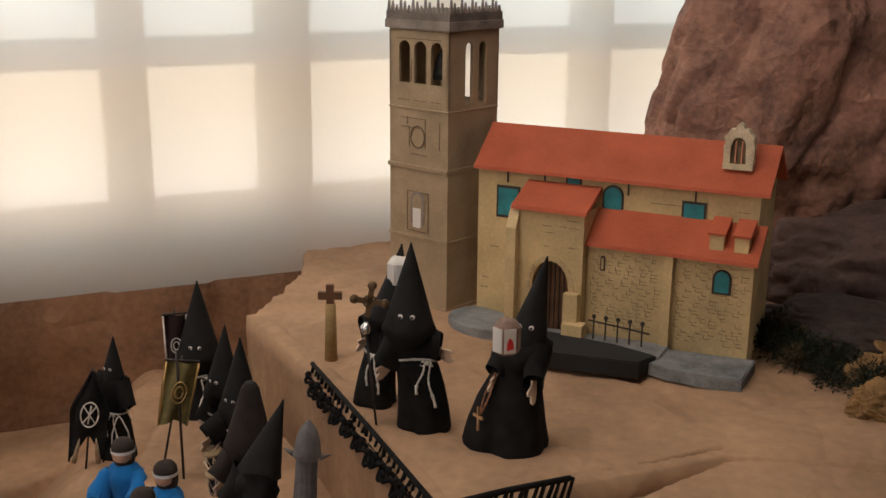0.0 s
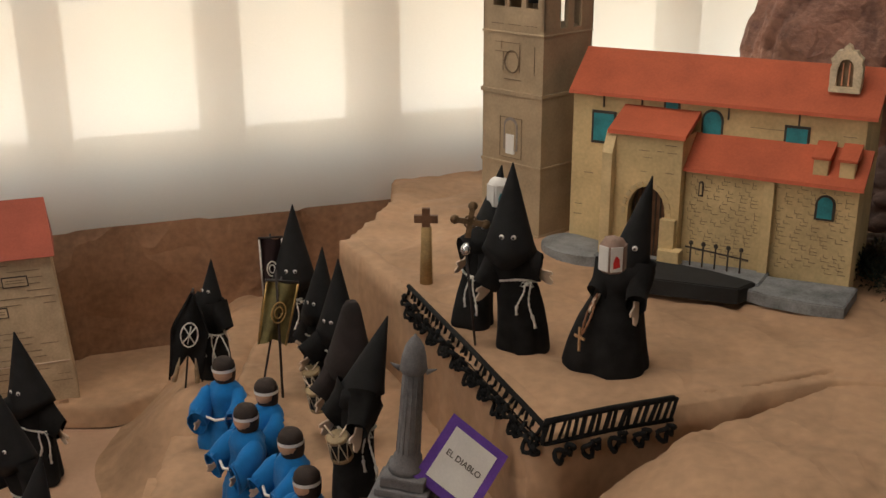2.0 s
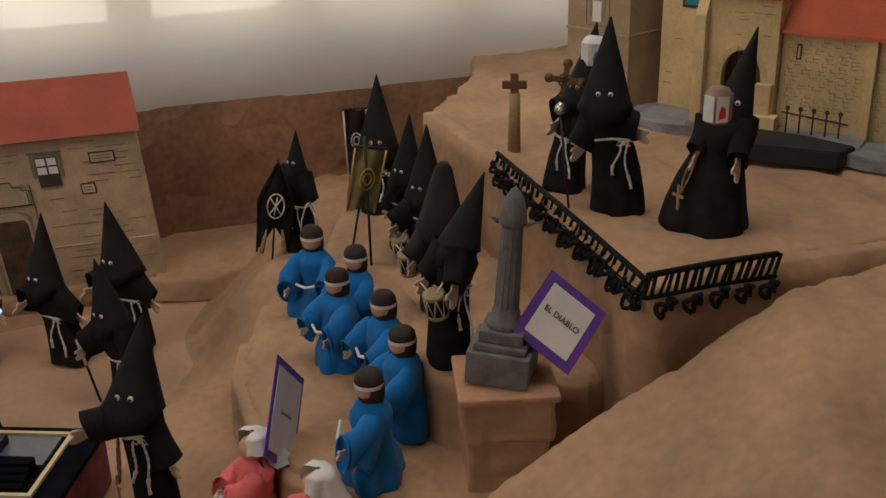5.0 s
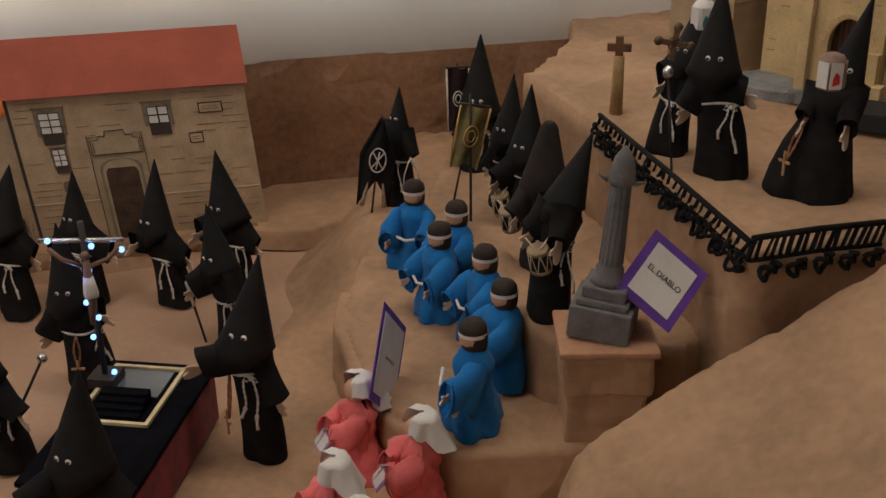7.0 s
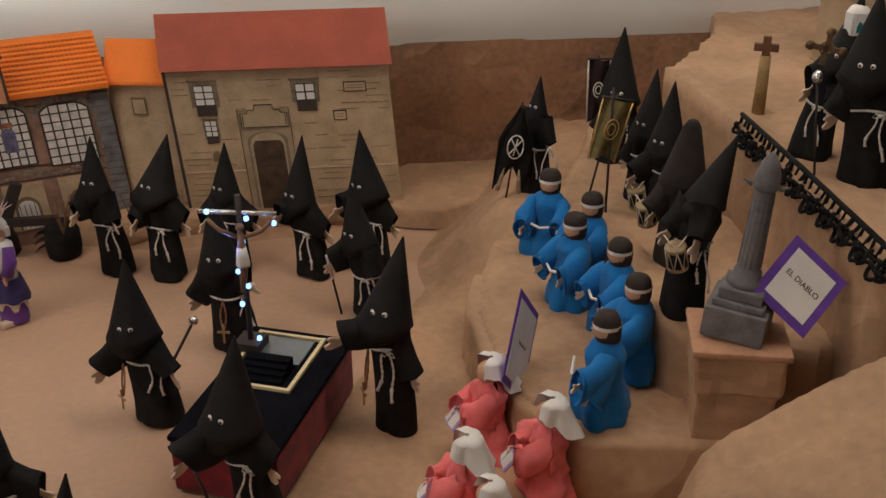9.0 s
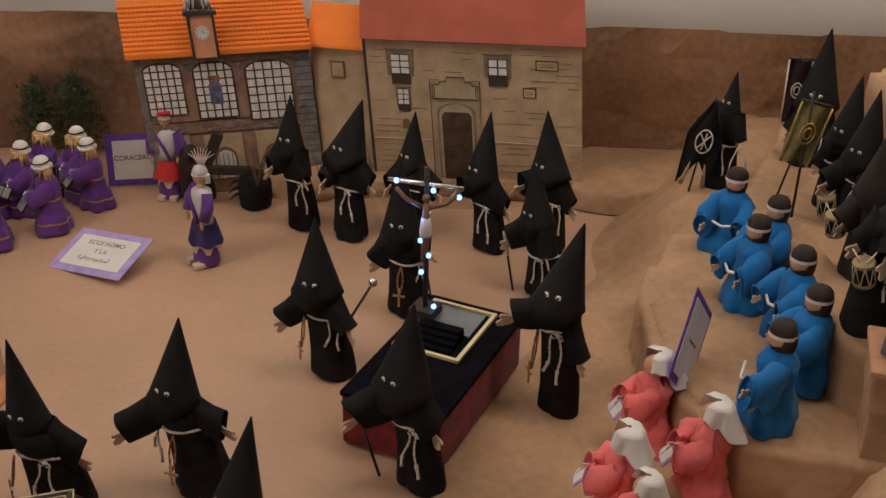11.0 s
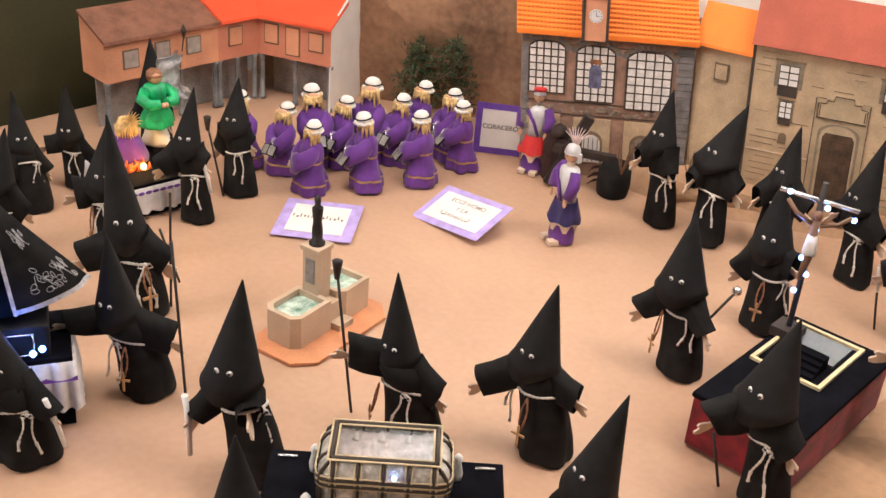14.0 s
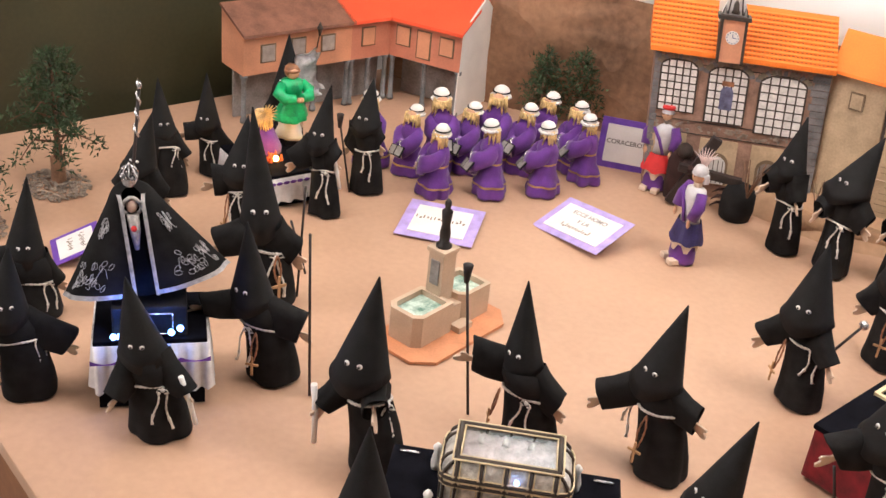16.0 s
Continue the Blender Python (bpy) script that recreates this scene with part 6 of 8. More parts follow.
def sign(m, w, h, frame_mat, label, lines=(), bars=(), border=0.016, diamond=False):
    """A stiff paper sign; local x along the writing, y up the sheet, z out of it."""
    th = empty("paper_sign", m, label, "sign", "handwritten signs")
    bm = bm_new()
    box(bm, (-w / 2, -h / 2, -0.0015), (w / 2, h / 2, 0.0), bevel=0.0006)
    part("frame", bm, frame_mat, th)
    bm = bm_new()
    box(bm, (-w / 2 + border, -h / 2 + border, 0.0), (w / 2 - border, h / 2 - border, 0.0012))
    part("sheet", bm, WHITE, th)
    for t, s, x, y in lines:
        writing(t, s, pose(x, y, 0.0016), th, INK if frame_mat is VIOLET else PENCIL)
    for x, y, ln, hh in bars:
        n = max(4, int(ln / (hh * 0.5)))
        for k in range(n):
            bm = bm_new()
            w_ = (0.30, 0.62, 0.34, 0.50, 0.28)[k % 5]
            box(bm, (x - ln / 2 + k * ln / n, y - hh * (0.2, 0.5, 0.35)[k % 3], 0.0012), (x - ln / 2 + (k + w_) * ln / n, y - hh * (0.2, 0.5, 0.35)[k % 3] + hh * (0.75, 0.42, 0.9, 0.5, 0.8)[k % 5], 0.0016))
            part("writing_bar", bm, INK_SOFT, th)
    return th


def basis(c, u, v):
    u, v = Vector(u).normalized(), Vector(v)
    n = u.cross(v).normalized()
    v = n.cross(u)
    return Matrix(((u.x, v.x, n.x, c[0]), (u.y, v.y, n.y, c[1]), (u.z, v.z, n.z, c[2]), (0, 0, 0, 1)))


VL = "white handwritten sign with a violet border leaning on the terrace"
sign(basis((-0.098, 1.198, 0.310), (0.0675, -0.005, -0.055), (0.0345, 0.065, 0.055)), 0.090, 0.098, VIOLET, VL, [("EL DIABLO", 0.0112, 0.0, 0.003)], border=0.012)
sign(basis((-1.565, 1.186, 0.022), (0.171, 0.003, 0.016), (-0.003, 0.102, 0.033)), 0.172, 0.112, LILAC, "white handwritten sign with a lilac border propped on the table", [("ECCE HOMO", 0.015, 0, 0.022), ("Y LA", 0.015, 0, 0.001)], [(0, -0.020, 0.075, 0.011)], border=0.016)
sign(basis((-1.730, 0.966, 0.006), (0.118, 0.095, 0.0), (-0.087, 0.122, 0.003)), 0.151, 0.150, LILAC, "white handwritten sign with a lilac border beside the fountain", [], [(0, 0.006, 0.10, 0.014)], border=0.021)
sign(basis((-1.745, 1.502, 0.055), (0.8, 0.6, 0), (-0.12, 0.16, 0.98)), 0.130, 0.112, VIOLET, "white handwritten sign with a violet border standing on the table", [("CORACEROS", 0.0146, -0.006, 0.004)], border=0.014)
sign(basis((-1.952, 0.335, 0.020), (0.068, -0.0197, 0.0), (-0.0166, 0.0644, 0.022)), 0.092, 0.086, VIOLET, "white handwritten sign with a violet border lying on the table", [], [(0, 0.012, 0.05, 0.01), (0, -0.010, 0.04, 0.01)], border=0.011)
sign(basis((-0.458, 1.200, 0.158), (0.05, 0.72, -0.70), (0.02, 0.70, 0.72)), 0.132, 0.132, VIOLET, "white handwritten sign with a violet border among small dolls", [], [(0, 0, 0.05, 0.006)], border=0.011)


# ---- the fountain ----
def fountain():
    ax = Vector((-0.037, 0.198, 0)).normalized()
    m = Matrix.Translation((-1.440, 0.738, 0)) @ Matrix.Rotation(math.atan2(ax.y, ax.x), 4, "Z")
    th = empty("fountain", m, "beige model fountain with two basins and a small bronze statue", "fountain")
    bm = bm_new()
    w, l, c = 0.062, 0.115, 0.03
    prism(bm, [(-l, -w + c), (-l + c, -w), (l - c, -w), (l, -w + c), (l, w - c), (l - c, w), (-l + c, w), (-l, w - c)], 0.0, 0.005)
    part("base_board", bm, CLAYTILE, th, "thin orange clay board")
    for x0, x1 in ((-0.092, -0.006), (0.018, 0.090)):
        bm = bm_new()
        c = 0.012
        y = 0.035
        out = [(x0, -y + c), (x0 + c, -y), (x1 - 0.002, -y), (x1, -y + 0.002), (x1, y - 0.002), (x1 - 0.002, y), (x0 + c, y), (x0, y - c)]
        inn = [((px - (x0 + x1) / 2) * 0.80 + (x0 + x1) / 2, py * 0.78) for px, py in out]
        out, inn = [(px + 0.006, py + 0.016) for px, py in out], [(px + 0.006, py + 0.016) for px, py in inn]
        a = [bm.verts.new((px, py, 0.005)) for px, py in out]
        b = [bm.verts.new((px, py, 0.060)) for px, py in out]
        e = [bm.verts.new((px, py, 0.060)) for px, py in inn]
        f = [bm.verts.new((px, py, 0.048)) for px, py in inn]
        for r0, r1 in ((a, b), (b, e), (e, f)):
            for k in range(8):
                bm.faces.new((r0[k], r0[(k + 1) % 8], r1[(k + 1) % 8], r1[k]))
        bm.faces.new(a[::-1])
        q = part("basin", bm, BEIGE, th)
        bm = bm_new()
        prism(bm, inn, 0.047, 0.050)
        part("water", bm, WATER, q, "green printed water")
    bm = bm_new()
    box(bm, (-0.002, -0.014, 0.005), (0.026, 0.046, 0.048), bevel=0.001)
    box(bm, (0.002, -0.034, 0.005), (0.036, -0.014, 0.016), bevel=0.001)
    part("link_block", bm, BEIGE, th)
    bm = bm_new()
    box(bm, (-0.006, 0.006, 0.045), (0.026, 0.038, 0.140), bevel=0.0015)
    box(bm, (-0.009, 0.003, 0.134), (0.029, 0.041, 0.142), bevel=0.0015)
    q = part("pillar", bm, BEIGE, th)
    bm = bm_new()
    box(bm, (-0.0078, 0.013, 0.078), (-0.005, 0.031, 0.122), bevel=0.001)
    part("plaque", bm, GREYCARD, q)
    bm = bm_new()
    lathe(bm, [(0.013, 0.120), (0.013, 0.124), (0.008, 0.127), (0.009, 0.145), (0.0068, 0.160), (0.0085, 0.175), (0.009, 0.183), (0.004, 0.188), (0.0055, 0.194), (0.0052, 0.200), (0.002, 0.204)], 12, 0, pose(0.010, 0.022, 0.022))
    tube(bm, [(0.010, 0.013, 0.204), (0.002, 0.008, 0.210)], 0.002, 0, 6)
    part("statue", bm, BRONZE, th, "small dark bronze statue")


fountain()


# ---- floats ----
def led(bm, c, r=0.0035):
    ball(bm, c, r, 0, seg=8)


def crucifix_float():
    m = Matrix.Translation((-0.810, 1.094, 0)) @ Matrix.Rotation(radians(92), 4, "Z")
    th = empty("crucifix_float", m, "maroon velvet procession float with black top and gilt panel", "float")
    bm = bm_new()
    L, W = 0.150, 0.078
    box(bm, (-L, -W, 0.004), (L, W, 0.086), bevel=0.004)
    part("skirt", bm, MAROON, th)
    bm = bm_new()
    box(bm, (-L - 0.002, -W - 0.002, 0.086), (L + 0.002, W + 0.002, 0.094), bevel=0.002)
    part("top", bm, VELVET_N, th)
    x0, x1, y0, y1 = -0.015, 0.135, -0.042, 0.068
    bm = bm_new()
    for lo, hi in (((x0, y0, 0.094), (x1, y0 + 0.006, 0.099)), ((x0, y1 - 0.006, 0.094), (x1, y1, 0.099)), ((x0, y0, 0.094), (x0 + 0.006, y1, 0.0985)), ((x1 - 0.006, y0, 0.094), (x1, y1, 0.0985))):
        box(bm, lo, hi)
    part("gilt_frame", bm, mat("pale_gilt", (0.75, 0.62, 0.36), 0.5, 0.1), th)
    bm = bm_new()
    box(bm, (0.055, y0 + 0.014, 0.094), (x1 - 0.012, y1 - 0.016, 0.0975))
    part("glass_panel", bm, mat("grey_glass", (0.12, 0.14, 0.16), 0.15, 0.1), th)
    for k in range(4):
        bm = bm_new()
        box(bm, (0.0 + k * 0.011, -0.022, 0.094), (0.050, 0.046, 0.099 + k * 0.005))
        part("step", bm, VELVET_N, th)
    for x, y in ((-L + 0.02, W - 0.01), (-L - 0.003, 0.03)):
        bm = bm_new()
        ball(bm, (x, y, 0.080), 0.009, 0, seg=8)
        ball(bm, (x - 0.006, y + 0.01, 0.083), 0.005, 0, seg=8)
        part("metal_ornament", bm, SILVER, th)
    # cross
    foot = m.inverted() @ Vector((-0.874, 1.178, 0.10))
    arm = (m.inverted().to_3x3() @ Vector((0.096, 0.045, -0.012)))
    bm = bm_new()
    tube(bm, [foot + Vector((0, 0, -0.006)), foot + Vector((0, 0, 0.25))], 0.0046, 0, 8)
    box(bm, foot + Vector((-0.02, -0.02, -0.004)), foot + Vector((0.02, 0.02, 0.012)))
    c = part("cross", bm, STICK, th, "dark wooden cross with small lights")
    # bulb light on the bar is put into its silver colour
    bm = bm_new()
    tube(bm, [foot + Vector((0, 0, 0.222)) - arm * 0.55, foot + Vector((0, 0, 0.222)) + arm * 0.5], 0.0036, 0, 8)
    part("crossbar", bm, SILVER, c, "crossbar coloured silvery for the bulb light on it")
    bm = bm_new()
    side = arm.normalized()
    out = Vector((-side.y, side.x, 0))
    if out.dot(m.inverted() @ Vector((-0.3, -0.3, 0.3)) - foot) < 0:
        out = -out
    b = foot + out * 0.014
    ball(bm, b + Vector((0, 0, 0.205)), 0.0065, 0)
    tube(bm, [b + Vector((0, 0, 0.196)), b + Vector((0, 0, 0.16)), b + Vector((0, 0, 0.135)), b + Vector((0, 0, 0.10)) - side * 0.004], [0.005, 0.0072, 0.0065, 0.0035], 0, 8)
    for e in (-1, 1):
        tube(bm, [b + Vector((0, 0, 0.19)) + side * 0.006 * e, b + Vector((0, 0, 0.20)) + side * 0.03 * e, b + Vector((0, 0, 0.216)) + side * 0.045 * e], 0.0032, 0, 6)
    part("statue", bm, mat("flesh_wood", (0.22, 0.12, 0.07), 0.6), c)
    bm = bm_new()
    lathe(bm, [(0.0098, 0.143), (0.0104, 0.148), (0.0090, 0.160), (0.0068, 0.174)], 20, 0, pose(b.x, b.y, b.z), wob=0.10, seed=3)
    part("loincloth", bm, WHITE, c)
    for wpt in ((-0.914, 1.159, 0.332), (-0.865, 1.183, 0.317), (-0.830, 1.199, 0.307), (-0.872, 1.179, 0.281), (-0.880, 1.172, 0.235), (-0.870, 1.180, 0.208), (-0.880, 1.175, 0.179), (-0.862, 1.184, 0.118), (-0.876, 1.177, 0.105)):
        bm = bm_new()
        led(bm, m.inverted() @ Vector(wpt) + out * 0.012, 0.0042)
        part("light", bm, LEDB, c, "bright blue-white light bulb")


crucifix_float()


def chest_float():
    m = Matrix.Translation((-0.995, 0.462, 0)) @ Matrix.Rotation(radians(44), 4, "Z")
    th = empty("reliquary_float", m, "red velvet procession float carrying a gilt glass chest", "float")
    L, W = 0.140, 0.075
    bm = bm_new()
    box(bm, (-L, -W, 0.004), (L, W, 0.092), bevel=0.004)
    part("skirt", bm, mat("bright_red_velvet", (0.30, 0.008, 0.012), 0.9, 0.3, 40, 700, 0.3), th)
    bm = bm_new()
    box(bm, (-L - 0.002, -W - 0.002, 0.092), (L + 0.002, W + 0.002, 0.100), bevel=0.002)
    part("top", bm, VELVET_N, th)
    for x in (-L + 0.02, L - 0.02):
        for y in (-W + 0.012, W - 0.012):
            bm = bm_new()
            tube(bm, [(x - 0.012, y, 0.102), (x + 0.012, y, 0.102)], 0.0022, 0, 6)
            part("metal_ornament", bm, SILVER, th)
    # chest: rounded glass body with gilt and black ribs
    l, w, z0, z1 = 0.073, 0.041, 0.103, 0.180

    def loop(k, z):
        r = 0.016
        return [(sx * (l * k - r) + r * math.cos(a), sy * (w * k - r) + r * math.sin(a), z) for sx, sy, a0 in ((1, 1, 0), (-1, 1, 90), (-1, -1, 180), (1, -1, 270)) for a in [radians(a0 + 30 * i) for i in range(4)]]
    prof = ((1.0, z0), (1.0, z0 + 0.046), (1.03, z0 + 0.050), (1.02, z0 + 0.056), (0.99, z0 + 0.064), (0.92, z0 + 0.071), (0.80, z1))
    bm = bm_new()
    rings = [[bm.verts.new(p) for p in loop(k, z)] for k, z in prof]
    n = len(rings[0])
    for a, b in zip(rings, rings[1:]):
        for k in range(n):
            bm.faces.new((a[k], a[(k + 1) % n], b[(k + 1) % n], b[k])).smooth = True
    c = part("chest", bm, FOIL, th, "clear glass chest lined with crinkled silver foil")
    PALEGILT = mat("cream_gilt", (0.70, 0.58, 0.36), 0.45, 0.15, 60, 500, 0.1, metal=0.2)

    def strip(pts, close=False):
        """A dark rib between two pale gilt lines."""
        pts = [Vector(p) for p in pts]
        if close:
            pts = pts + [pts[0]]
        bm = bm_new()
        tube(bm, pts, 0.0022, 0, 5)
        part("rib", bm, INK, c)
    for k, z in ((1.015, z0 + 0.002), (1.045, z0 + 0.048), (1.045, z0 + 0.056)):
        strip(loop(k, z), True)
        for dz in (0.0036, -0.0030):
            bm = bm_new()
            pts = loop(k + 0.004, z + dz)
            tube(bm, pts + [pts[0]], 0.0011, 0, 5)
            part("gilt_line", bm, PALEGILT, c)
    side = [(k, z) for k, z in prof]
    for x in [-0.056 + 0.028 * i for i in range(5)]:
        for sy in (-1, 1):
            strip([(x, sy * (w * k + 0.0012), z) for k, z in side])
            for dx in (-0.0034, 0.0034):
                bm = bm_new()
                tube(bm, [(x + dx, sy * (w * k + 0.0014), z) for k, z in side], 0.0010, 0, 5)
                part("gilt_line", bm, PALEGILT, c)
    for y in (-0.018, 0.018):
        for sx in (-1, 1):
            strip([(sx * (l * k + 0.0012), y, z) for k, z in side])
    for sx in (-1, 1):
        for sy in (-1, 1):
            strip([(sx * (l * k - 0.003), sy * (w * k - 0.003), z) for k, z in side])
    # flat lid: a square gilt frame round a pane with white shapes under it
    lx, ly = l * 0.80, w * 0.78
    for q, (rr, m_, o, zz) in enumerate(((0.0030, INK, 0.0, 0.002), (0.0013, PALEGILT, 0.0042, 0.0025), (0.0013, PALEGILT, -0.0042, 0.0025))):
        bm = bm_new()
        a, b = lx + o, ly + o
        for p0, p1 in (((-a, -b), (a, -b)), ((a, -b), (a, b)), ((a, b), (-a, b)), ((-a, b), (-a, -b))):
            tube(bm, [(*p0, z1 + zz), (*p1, z1 + zz)], rr, 0, 5)
        part("lid_frame", bm, m_, c)
    bm = bm_new()
    g = [[bm.verts.new((-lx + 2 * lx * i / 36, -ly + 2 * ly * j / 20, z1 - 0.011 + 0.009 * abs(noise.noise((i * 0.33, j * 0.37, 2.0))) + 0.004 * noise.noise((i * 0.9, j * 0.9, 5.0)))) for j in range(21)] for i in range(37)]
    for i in range(36):
        for j in range(20):
            bm.faces.new((g[i][j], g[i + 1][j], g[i + 1][j + 1], g[i][j + 1])).smooth = True
    part("satin_bed", bm, mat("white_satin", (0.66, 0.60, 0.60), 0.35, 0.2, 70, 400, 0.3), c, "crumpled pale satin lining")
    for k, x in enumerate((-0.036, -0.006, 0.024)):
        bm = bm_new()
        tube(bm, [(x, 0.012, z1 - 0.008), (x + 0.002, 0.020, z1 - 0.003)], [0.0045, 0.003], 0, 8)
        part("white_fold", bm, WHITE, c)
    bm = bm_new()
    box(bm, (-lx, -ly, z1), (lx, ly, z1 + 0.0015))
    part("glass_lid", bm, GLASS, c)
    for sx in (-1, 1):
        for sy in (-1, 1):
            bm = bm_new()
            lathe(bm, [(0.006, 0.10), (0.007, 0.11), (0.004, 0.125), (0.006, 0.132), (0.002, 0.138)], 10, 0, pose(sx * (l + 0.012), sy * (w + 0.002), 0))
            part("corner_ornament", bm, WHITE, th)
    bm = bm_new()
    ball(bm, (0.012, -w - 0.006, z0 + 0.068), 0.0032, 0, seg=8)
    part("light", bm, LEDB, c)


FOIL = mat("crinkled_silver_foil", (0.74, 0.71, 0.65), 0.25, 0.25, 60, 160, 0.9, metal=0.3, dist=0.004)

chest_float()


def draped(bm, x0, y0, x1, y1, z0, z1, mi=0, waves=26, amp=0.004):
    """A gathered cloth skirt round a rectangle."""
    pts, per = [], 2 * (x1 - x0 + y1 - y0)
    n = 160
    for k in range(n):
        s = per * k / n
        a, b = x1 - x0, y1 - y0
        if s < a:
            p, nn = (x0 + s, y0), (0, -1)
        elif s < a + b:
            p, nn = (x1, y0 + s - a), (1, 0)
        elif s < 2 * a + b:
            p, nn = (x1 - (s - a - b), y1), (0, 1)
        else:
            p, nn = (x0, y1 - (s - 2 * a - b)), (-1, 0)
        pts.append((p, nn, s))
    rings = []
    for t in (0.0, 0.5, 1.0):
        rings.append([bm.verts.new((p[0] + nn[0] * amp * (1.4 - t) * (1 + math.sin(s * waves * 6.28 / per)), p[1] + nn[1] * amp * (1.4 - t) * (1 + math.sin(s * waves * 6.28 / per)), z0 + (z1 - z0) * t)) for p, nn, s in pts])
    for a, b in zip(rings, rings[1:]):
        for k in range(n):
            f = bm.faces.new((a[k], a[(k + 1) % n], b[(k + 1) % n], b[k]))
            f.material_index, f.smooth = mi, True
    bm.faces.new(rings[-1]).material_index = mi


TRIM = mat("silver_braid", (0.58, 0.58, 0.60), 0.4, 0.25, 120, 900, 0.5, metal=0.3)


def virgin_float():
    m = Matrix.Translation((-1.548, 0.283, 0)) @ Matrix.Rotation(radians(64), 4, "Z")  # local x to the side, -y to the front
    th = empty("virgin_float", m, "black velvet float with white skirt and a mantled statue", "float")
    W, D = 0.076, 0.062
    bm = bm_new()
    draped(bm, -W, -D, W, D, 0.030, 0.105)
    part("skirt", bm, mat("white_lace_cloth", (0.72, 0.70, 0.70), 0.9, 0.1, 60, 500, 0.3), th, "gathered white cloth skirt")
    bm = bm_new()
    top = [(-W - 0.004 + (2 * W + 0.008) * k / 32, 0.0905 - 0.006 * abs(math.sin(k * math.pi / 8))) for k in range(33)]
    low = [(x, 0.0835) for x, _ in top]
    for yy in (-D - 0.0135,):
        a = [bm.verts.new((x, yy, z)) for x, z in top]
        b = [bm.verts.new((x, yy - 0.0015, z)) for x, z in low]
        for k in range(32):
            bm.faces.new((b[k], b[k + 1], a[k + 1], a[k]))
    part("purple_trim", bm, PURPLE, th, "scalloped purple trim")
    bm = bm_new()
    box(bm, (-W + 0.004, -D + 0.004, 0), (W - 0.004, D - 0.004, 0.10))
    box(bm, (-W, -D, 0.102), (W, D, 0.112), bevel=0.002)
    part("table_top", bm, VELVET_N, th)
    bm = bm_new()
    box(bm, (-0.05, -D + 0.006, 0.112), (0.05, D - 0.01, 0.160), bevel=0.003)
    part("plinth", bm, BLACK, th)
    bm = bm_new()
    for a, b in (((-0.026, 0.120), (0.03, 0.120)), ((0.03, 0.120), (0.03, 0.152)), ((-0.026, 0.152), (0.03, 0.152)), ((-0.026, 0.120), (-0.026, 0.152))):
        tube(bm, [(a[0], -D + 0.003, a[1]), (b[0], -D + 0.003, b[1])], 0.0012, 0, 5)
    part("silver_edge", bm, SILVER, th)
    # mantle: an open cone drawn out to one side, closed over the head like a hood
    z0, z1 = 0.165, 0.337

    def cloak(a, t, off=0.0):
        rx = (0.0935 * (1 - t) + 0.016 if t < 0.86 else 0.0291 * (1 - ((t - 0.86) / 0.155) ** 2)) + off
        ry = (0.022 * (1 - t) + 0.020 if t < 0.86 else 0.0231 * (1 - ((t - 0.86) / 0.155) ** 2)) + off
        c, s_ = math.cos(a), math.sin(a)
        return Vector((0.0175 * (1 - t) + rx * math.copysign(abs(c) ** 0.75, c) * (1 + 0.02 * math.sin(7 * a) * (1 - t)), -0.008 + ry * math.copysign(abs(s_) ** 1.5, s_), z0 + (z1 - z0) * t + (0.021 + 0.022 * c) * (1 - t)))

    def gap(t):
        rx = 0.0935 * (1 - t) + 0.016
        return math.asin(min(0.62, ((0.0128 - 0.001 * t) / rx) ** 1.333)) if t < 0.90 else 0.62 * (1 - t) / 0.11
    bm = bm_new()
    n = 44
    rings = []
    for t in (0.0, 0.05, 0.15, 0.3, 0.45, 0.6, 0.72, 0.82, 0.88, 0.93, 0.97, 1.0):
        g0 = gap(t)
        rings.append([bm.verts.new(cloak(-math.pi / 2 + g0 + (2 * math.pi - 2 * g0) * k / n, t)) for k in range(n + 1)])
    for a, b in zip(rings, rings[1:]):
        for k in range(n):
            f = bm.faces.new((a[k], a[k + 1], b[k + 1], b[k]))
            f.smooth = True
    mantle = part("mantle", bm, BLACK, th, "wide black mantle embroidered in silver")
    bm = bm_new()
    lathe(bm, [(0.032, 0.16), (0.026, 0.22), (0.016, 0.27), (0.014, 0.30), (0.008, 0.306)], 18, 0, pose(0.010, 0, 0), sy=0.8)
    part("gown", bm, BLACK, mantle)
    # trim along the hem and the front edges
    bm = bm_new()
    rows = [[bm.verts.new(cloak(-math.pi / 2 + gap(0) + (2 * math.pi - 2 * gap(0)) * k / 60, t, 0.0014)) for k in range(61)] for t in (-0.008, 0.034)]
    for k in range(60):
        bm.faces.new((rows[0][k], rows[0][k + 1], rows[1][k + 1], rows[1][k]))
    part("silver_hem", bm, TRIM, mantle)
    for e in (-1, 1):
        bm = bm_new()
        rows = []
        for k in range(15):
            t = -0.01 + 0.93 * k / 14
            p = cloak(-math.pi / 2 + e * gap(max(0, t)), t, 0.0016)
            rows.append([bm.verts.new(p + Vector((e * dx, -dy, 0))) for dx, dy in ((-0.0012, 0.0004), (0.0014, 0.0016), (0.0040, 0.0004))])
        for a, b in zip(rows, rows[1:]):
            for k in range(2):
                bm.faces.new((a[k], a[k + 1], b[k + 1], b[k]))
        part("silver_edge", bm, TRIM, mantle)
    # embroidery: sprays of leaves and curls
    rng = random.Random(6)

    def on_cloak(a, t, off=0.0016):
        return cloak(a, t, off)
